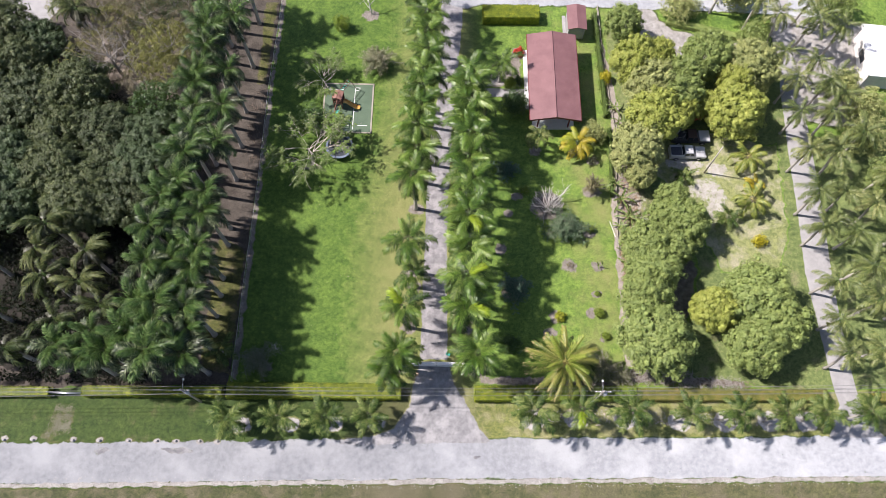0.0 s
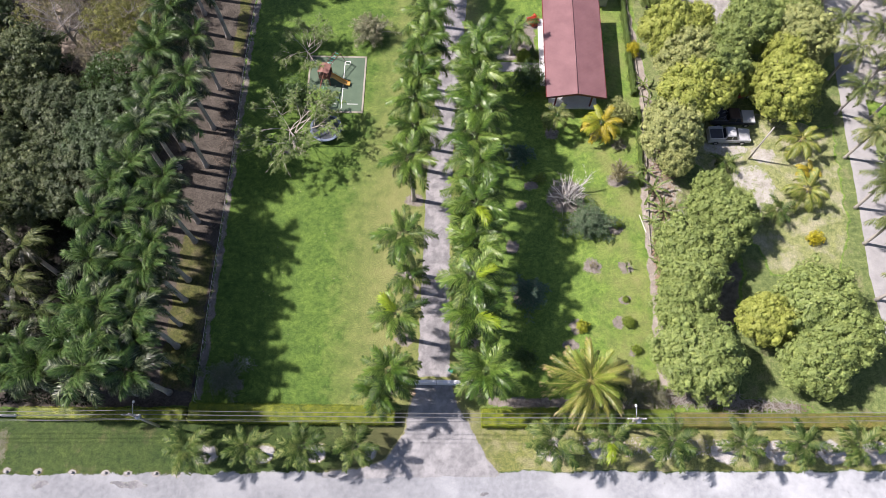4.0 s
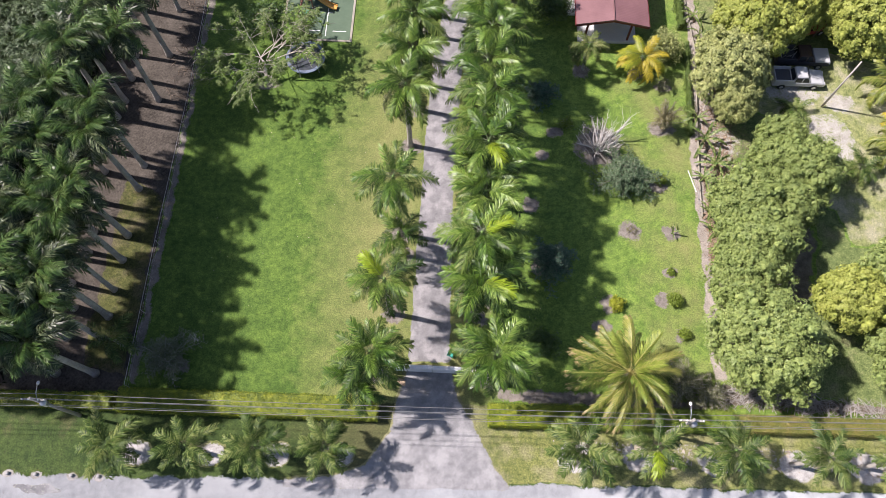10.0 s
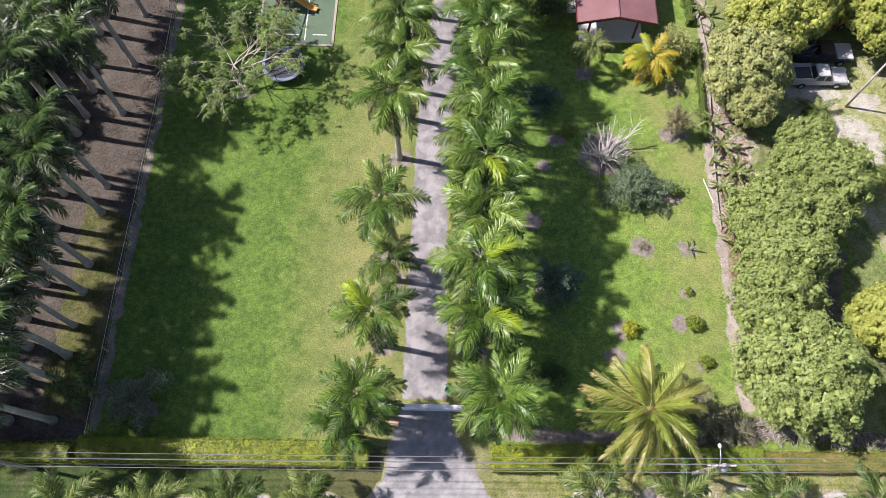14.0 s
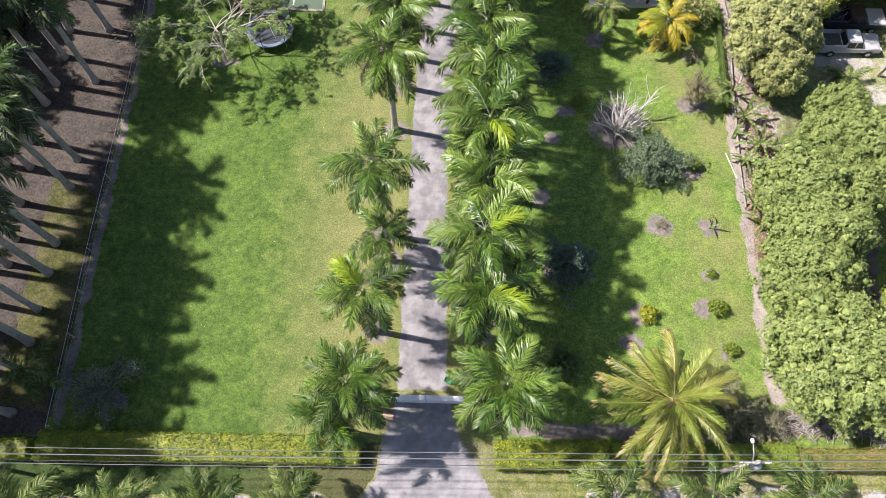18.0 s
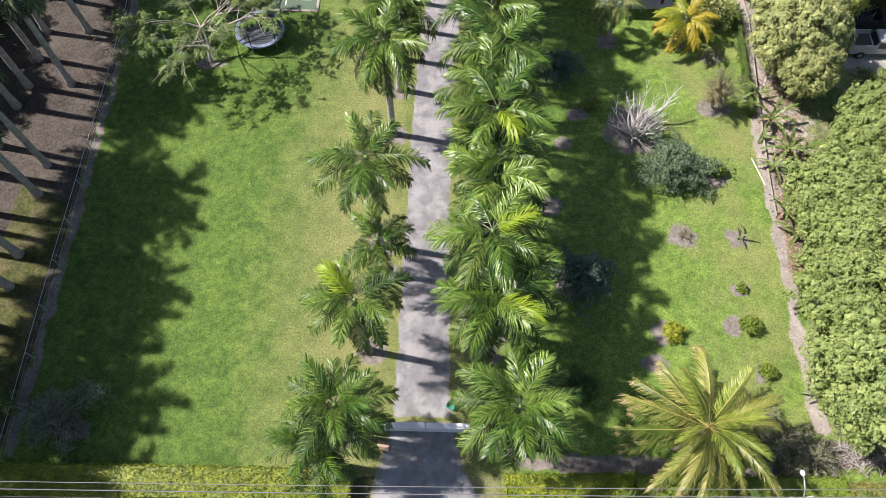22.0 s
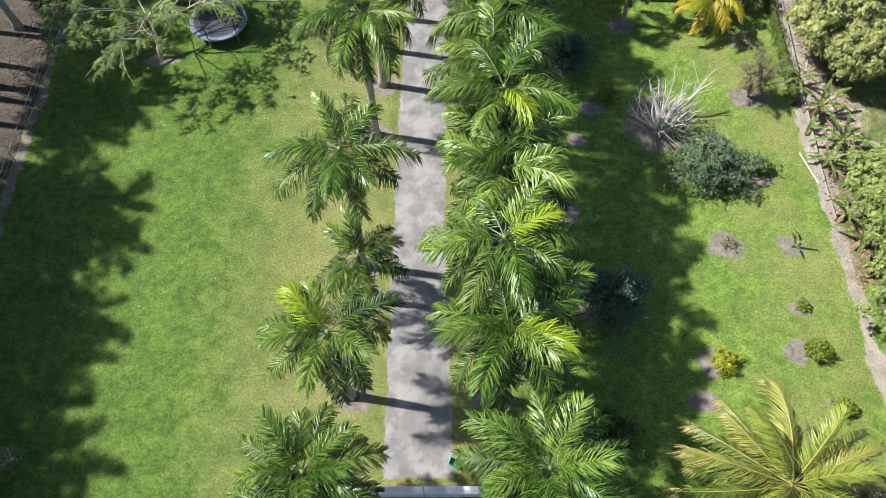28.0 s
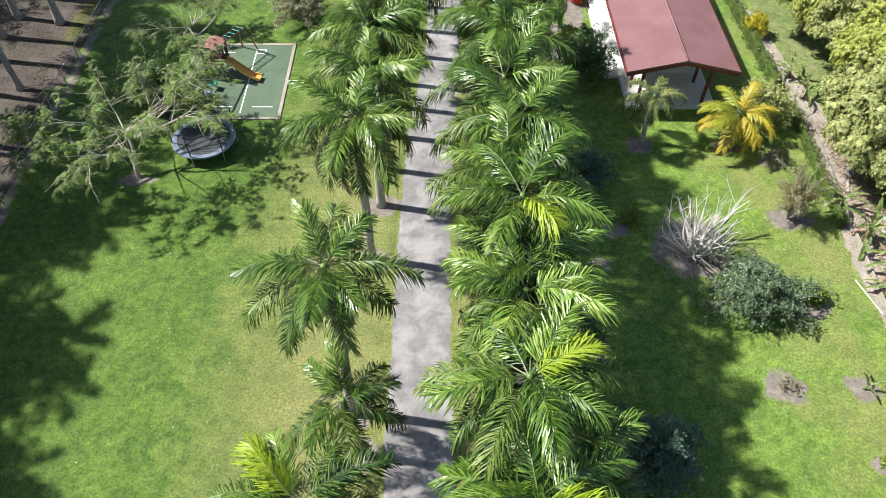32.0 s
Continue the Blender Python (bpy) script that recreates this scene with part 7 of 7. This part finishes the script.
# ---- vehicles ----
def pickup(m, paint, bed_paint, label, loaded=False):
    c = thing("pickup_truck", m, label, "pickup truck")
    s = Shape()
    prof = [(-2.65, 0.45), (-2.65, 1.05), (-0.75, 1.05), (-0.75, 1.05), (0.95, 1.05), (2.3, 0.98), (2.62, 0.85), (2.65, 0.45)]
    bm = bmesh.new()
    l = [bm.verts.new((x, -0.9, z)) for x, z in prof if True]
    r = [bm.verts.new((x, 0.9, z)) for x, z in prof]
    l2 = [v for k, v in enumerate(l) if k != 3]
    r2 = [v for k, v in enumerate(r) if k != 3]
    bm.faces.new(l2)
    bm.faces.new(list(reversed(r2)))
    for k in range(len(l2)):
        j = (k + 1) % len(l2)
        bm.faces.new((l2[j], l2[k], r2[k], r2[j]))
    for k in (3,):
        bm.verts.remove(l[k])
        bm.verts.remove(r[k])
    bmesh.ops.recalc_face_normals(bm, faces=bm.faces)
    bmesh.ops.bevel(bm, geom=list(bm.edges), offset=0.06, segments=2, affect="EDGES")
    s.take(bm)
    part("body", s.mesh("body", bed_paint if loaded else paint), c)
    if loaded:
        box_part("bonnet", c, paint, 1.1, -0.86, 0.8, 2.6, 0.86, 1.075, "white bonnet", 0.05)
    cab = Shape()
    bm = bmesh.new()
    lo = [(-0.75, -0.84), (1.15, -0.84), (1.15, 0.84), (-0.75, 0.84)]
    hi = [(-0.55, -0.68), (0.55, -0.68), (0.55, 0.68), (-0.55, 0.68)]
    vl, vh = [bm.verts.new((x, y, 1.02)) for x, y in lo], [bm.verts.new((x, y, 1.72)) for x, y in hi]
    bm.faces.new(vh)
    for k in range(4):
        bm.faces.new((vl[k], vl[(k + 1) % 4], vh[(k + 1) % 4], vh[k]))
    bmesh.ops.bevel(bm, geom=list(bm.edges), offset=0.05, segments=2, affect="EDGES")
    cab.take(bm)
    part("cab", cab.mesh("cab", M_CARBROWN if loaded else paint), c)
    s = Shape()
    s.face((1.10, -0.72, 1.10), (1.10, 0.72, 1.10), (0.62, 0.60, 1.68), (0.62, -0.60, 1.68))
    part("windscreen", s.mesh("windscreen", M_GLASS), c, pose(0.03, 0, 0.02), "dark windscreen")
    s = Shape()
    s.face((-0.76, 0.72, 1.12), (-0.76, -0.72, 1.12), (-0.60, -0.60, 1.62), (-0.60, 0.60, 1.62))
    part("rear_window", s.mesh("rear_window", M_GLASS), c, pose(-0.02, 0, 0.0))
    for sy in (-1, 1):
        for x0, x1 in ((-0.6, 0.1), (0.18, 0.85)):
            s = Shape()
            s.face((x0, sy * 0.845, 1.10), (x1, sy * 0.845, 1.10), (x1 - 0.22 if x1 > 0.5 else x1, sy * 0.725, 1.62), (x0 + 0.08, sy * 0.725, 1.62))
            part("side_window", s.mesh("side_window", M_GLASS), c, pose(0, sy * 0.012, 0), "dark side window")
    bed = box_part("bed", c, bed_paint, -2.5, -0.78, 1.052, -0.85, 0.75, 1.06, "dark open load bed", 0)
    for a in ((-2.64, -0.9, -0.78, -0.8), (-2.64, 0.8, -0.78, 0.9), (-2.64, -0.8, -2.54, 0.8)):
        box_part("bed_side", c, bed_paint if loaded else paint, a[0], a[1], 1.02, a[2], a[3], 1.42, "", 0.02)
    for x in (-1.65, 1.65):
        for y in (-0.85, 0.85):
            s = Shape()
            s.tube([(x, y - 0.12, 0.36), (x, y + 0.12, 0.36)], [0.36, 0.36], 18)
            wheel = part("wheel", s.mesh("wheel", M_RUBBER), c)
            s = Shape()
            s.tube([(x, y - 0.125, 0.36), (x, y + 0.125, 0.36)], [0.2, 0.2], 12)
            part("rim", s.mesh("rim", M_METAL), wheel)
    for y in (-0.68, 0.68):
        box_part("headlight", c, M_PAINT, 2.55, y - 0.16, 0.68, 2.66, y + 0.16, 0.84, "clear headlight")
    if loaded:
        rng = random.Random(4)
        for k in range(9):
            x, y = rng.uniform(-2.4, -1.0), rng.uniform(-0.6, 0.6)
            beam("load_bar", bed, M_METAL, (x, y, 1.1), (x + rng.uniform(-0.6, 0.6), y + rng.uniform(-0.5, 0.5), 1.9), 0.03, "metal bars of the load")


M_CARBROWN = plain("dark_brown_car_paint", (0.06, 0.035, 0.03), 0.35)
pickup(at(33.5, 50.2, 0, 1, 0.95), M_CARWHITE, M_CARDARK, "white double-cab pickup truck parked under the trees")
pickup(pose(34.2, 52.7, 0, 0, 0, 1), M_CARWHITE, M_CARDARK, "dark pickup truck with a white bonnet and loaded bed", True)
pickup(pose(34.9, 56.3, 0, 0, 0, 20), M_CARRED, M_CARDARK, "red pickup truck in the shade of the trees")


# ---- plants along the boundary, and small things ----
def long_leaf(name, seed, ln, w, bend, material):
    """One long blade of a banana-like plant, along +x."""
    rng = random.Random(seed)
    s = Shape()
    n = 14
    x = z = 0.0
    rows = []
    for k in range(n + 1):
        u = k / n
        a = -bend * u
        rows.append((x, z, w * math.sin(math.pi * min(1, 0.08 + 0.9 * u)) ** 0.7 * 0.5 + 0.02))
        x += math.cos(a) * ln / n
        z += math.sin(a) * ln / n
    for (xa, za, wa), (xb, zb, wb) in zip(rows, rows[1:]):
        for sg in (-1, 1):
            drop, gap = rng.uniform(-0.25, 0.45), rng.uniform(0.0, 0.3) * (xb - xa)
            s.face((xa, 0, za), (xb, 0, zb), (xb - gap, sg * wb, zb + wb * drop), (xa, sg * wa * rng.uniform(0.7, 1.05), za + wa * drop))
    return s.mesh(name, material)


BANANA = [long_leaf("leaf", k, 1.5 + 0.3 * k, 0.25, 0.6 + 0.55 * k, M_BANANA) for k in range(3)]
DRYLEAF = [long_leaf("dry_leaf", 5 + k, 1.3, 0.24, 1.8, M_LEAF_BROWN) for k in range(2)]


def banana(x, y, seed, size, label, leaves=7, dry=5):
    rng = random.Random(seed)
    b = thing("banana_plant", at(x, y, 0, rng.uniform(0, 360), size), label, "plant", "banana plants along the wall")
    s = Shape()
    s.tube([(0, 0, -0.1), (0, 0, 0.8)], [0.12, 0.08], 8)
    part("stem", s.mesh("stem", M_SHAFT, True), b)
    for k in range(leaves):
        part("leaf", BANANA[rng.randrange(3)], b, pose(0, 0, 0.7, 0, -rng.uniform(15, 75), k * 137.5))
    for k in range(dry):
        part("dry_leaf", DRYLEAF[k % 2], b, pose(0, 0, 0.6, 0, rng.uniform(10, 50), k * 120 + rng.uniform(0, 60)), "hanging dry brown leaf")


for k, (x, y, s) in enumerate([(23.8, 42.8, 1.2), (24.6, 40.2, 1.15), (23.3, 45.2, 0.8), (24.9, 38.3, 0.9), (23.5, 38.9, 0.75), (23.9, 33.4, 1.0), (23.5, 35.2, 0.8), (24.2, 31.6, 0.85), (26.4, 45.4, 0.9), (24.0, 57.3, 0.9), (24.4, 55.0, 0.8), (26.2, 52.0, 0.8)]):
    banana(x, y, 800 + k, s, "banana plant with long green leaves by the wall")
banana(20.2, 33.3, 820, 0.55, "small banana shoot in a mulch bed", 5, 0)
banana(23.4, 22.6, 821, 0.6, "small yellowing plant beside the strip", 6, 1)


def plank(x, y, ln, turn, label, material, w=0.14, h=0.06, z=0.03):
    s = Shape()
    s.box(-ln / 2, -w / 2, 0, ln / 2, w / 2, h, chamfer=0.01)
    single("plank", s.mesh("plank", material), pose(x, y, z, 0, 0, turn), label, "plank", "loose planks")


plank(22.5, 38.7, 2.3, -75, "thin white board lying in the grass", M_PAINT, 0.07, 0.03)
plank(25.6, 39.3, 1.5, 30, "grey board on the sandy strip", M_POLE)
plank(24.6, 47.5, 2.4, 70, "weathered board leaning on the wall", M_POLE)
plank(27.0, 19.1, 2.2, 12, "grey timber among the cuttings", M_POLE, 0.3, 0.2)


def brushwood(x, y, lx, ly, seed, n, label):
    """A heap of dry sticks and palm litter."""
    rng = random.Random(seed)
    s = Shape()
    for k in range(n):
        a, b = x + rng.uniform(-lx, lx), y + rng.uniform(-ly, ly)
        w, ln = rng.uniform(0, math.pi), rng.uniform(0.5, 1.5)
        z = rng.uniform(0.03, 0.35)
        dx, dy = math.cos(w) * ln / 2, math.sin(w) * ln / 2
        s.tube([(a - dx, b - dy, z), (a, b, z + rng.uniform(0.02, 0.25)), (a + dx, b + dy, z * 0.6)], [0.025, 0.02, 0.008], 4, cap=False)
    single("brushwood", s.mesh("brushwood", M_DEAD_GREY if y < 20 else M_DEBRIS), Matrix.Identity(4), label, "brushwood", kind="stuff")


brushwood(27.0, 19.0, 3.8, 0.8, 1, 260, "heap of dry brown sticks behind the hedge")
brushwood(33.0, 18.4, 3.8, 0.6, 2, 170, "heap of dry brown sticks behind the hedge")
brushwood(24.6, 41.0, 1.0, 3.5, 3, 36, "dry fallen leaves and sticks by the wall")
brushwood(24.6, 49.0, 1.0, 3.5, 4, 36, "dry fallen leaves and sticks by the wall")
brushwood(-45, 58.5, 4.0, 2.5, 5, 120, "dry brown litter in the clearing")
brushwood(-26.6, 52.0, 0.9, 8.0, 6, 90, "dry palm litter under the grove")


def bollards():
    s = Shape()
    s.tube([(0, 0, -0.05), (0, 0, 0.22), (0, 0, 0.27)], [0.15, 0.14, 0.08], 10)
    me = s.mesh("kerb_stone", M_CONC)
    for k, x in enumerate((-51.0, -47.6, -42.9, -39.8, -36.4, -33.1, -30.9, -28.1, -26.0)):
        single("kerb_stone", me, pose(x, 10.25 + 0.012 * (x + 40), 0, 0, 0, 40 * k), "short round concrete marker stone beside the road", "marker stone", "marker stones")
        sheet("stone_ring", disc(x, 10.3, 0.62, 0.5), 0.045, M_LIME, "worn pale patch round a marker stone", "patch", wobble=0.1, step=0.4, seed=110 + k, soft=0.36)


bollards()


def clutter():
    s = Shape()
    s.box(-0.36, -0.11, 0, 0.36, 0.11, 0.09, chamfer=0.015)
    me = s.mesh("timber", M_WOOD)
    for dy, z, turn in ((0, 0.04, -14), (0.27, 0.04, -20), (0.12, 0.13, -10)):
        single("timber", me, pose(-3.0, 18.75 + dy, z, 0, 0, turn), "short brown timber offcut beside the gate", "timber", "timber offcuts")
    crate = thing("crate", pose(0.95, 21.35, 0.034, 0, 0, -24), "small teal plastic crate beside the drive", "crate")
    box_part("base", crate, M_TEAL, -0.26, -0.18, 0, 0.26, 0.18, 0.03, "", 0.004)
    for a in ((-0.26, -0.18, 0.26, -0.16), (-0.26, 0.16, 0.26, 0.18), (-0.26, -0.16, -0.24, 0.16), (0.24, -0.16, 0.26, 0.16)):
        box_part("side", crate, M_TEAL, a[0], a[1], 0.03, a[2], a[3], 0.3, "", 0.003)


clutter()


def litter(spots, n, seed, lo, hi, material, label, name="leaf_litter"):
    """Fallen leaves and small stones, strewn along a line."""
    rng = np.random.default_rng(seed)
    pts = np.array(spots, dtype=float)
    k = rng.integers(0, len(pts) - 1, n)
    u = rng.random((n, 1))
    p = pts[k, :2] * (1 - u) + pts[k + 1, :2] * u
    spread = pts[k, 2:3] * (1 - u) + pts[k + 1, 2:3] * u
    p = p + rng.uniform(-1, 1, (n, 2)) * spread
    size = rng.uniform(lo, hi, (n, 1))
    w = rng.uniform(0, 2 * math.pi, n)
    d = np.stack([np.cos(w), np.sin(w), rng.uniform(-0.15, 0.25, n)], 1)
    e = np.stack([-np.sin(w), np.cos(w), rng.uniform(-0.3, 0.3, n)], 1) * rng.uniform(0.3, 0.7, (n, 1))
    c = np.concatenate([p, rng.uniform(0.03, 0.06, (n, 1)) + size * 0.1], 1)
    single(name, cards(np.stack([c - d * size, c + e * size, c + d * size, c - e * size], 1), material, name), Matrix.Identity(4), label, "litter", kind="stuff")


litter([(23.0, 21, 0.5), (23.2, 30, 0.7), (23.8, 38, 1.2), (25.0, 43, 1.6), (25.6, 50, 1.4), (24.2, 58, 0.9), (23.2, 68, 0.5)], 1500, 31, 0.02, 0.06, M_FROND_DRY, "dry leaves strewn along the boundary wall")
litter([(23.2, 31, 0.6), (24.4, 41, 1.4), (25.0, 50, 1.4), (24.0, 58, 0.8)], 1300, 32, 0.02, 0.08, M_DEBRIS, "brown fallen leaves along the boundary wall")
litter([(10, 14, 0.8), (22, 14.2, 0.8), (34, 14.1, 0.8)], 900, 38, 0.03, 0.11, M_STONE, "pale rubble round the verge palms", "rubble")
litter([(12, 13.8, 0.8), (30, 14.0, 0.9), (40, 14.1, 0.7)], 200, 39, 0.06, 0.22, M_FROND_DRY, "grey fallen palm leaves on the verge")
litter([(-47, 57, 3), (-44, 60, 4), (-42, 65, 3)], 900, 34, 0.05, 0.2, M_FROND_DRY, "dry leaves in the clearing")
litter([(24.0, 31, 0.7), (24.6, 38, 1.1), (25.4, 44, 1.4), (25.6, 52, 1.2)], 2200, 43, 0.05, 0.16, M_LEAF_BROWN, "curled brown leaves under the banana plants")
litter([(26.0, 37, 1.2), (27.0, 41.5, 1.6), (26.4, 46, 1.6)], 1600, 40, 0.02, 0.08, M_DEBRIS, "pale dry leaves under the trees")
litter([(24, 18.6, 0.6), (38, 18.2, 0.5)], 700, 35, 0.03, 0.12, M_DEBRIS, "dry cuttings behind the hedge")
litter([(-20, 24, 5), (-12, 34, 7), (-14, 44, 6)], 70, 41, 0.03, 0.07, M_FROND_DRY, "single dry leaves fallen on the lawn")
litter([(6, 24, 2), (14, 34, 6), (16, 46, 5)], 60, 42, 0.03, 0.07, M_FROND_DRY, "single dry leaves fallen on the lawn")
litter([(-55, 5.3, 0.6), (-24, 6.0, 0.6), (0, 6.1, 0.6), (28, 6.9, 0.6), (55, 7.7, 0.6)], 1300, 36, 0.03, 0.09, M_STONE, "white pebbles along the road edge", "pebbles")
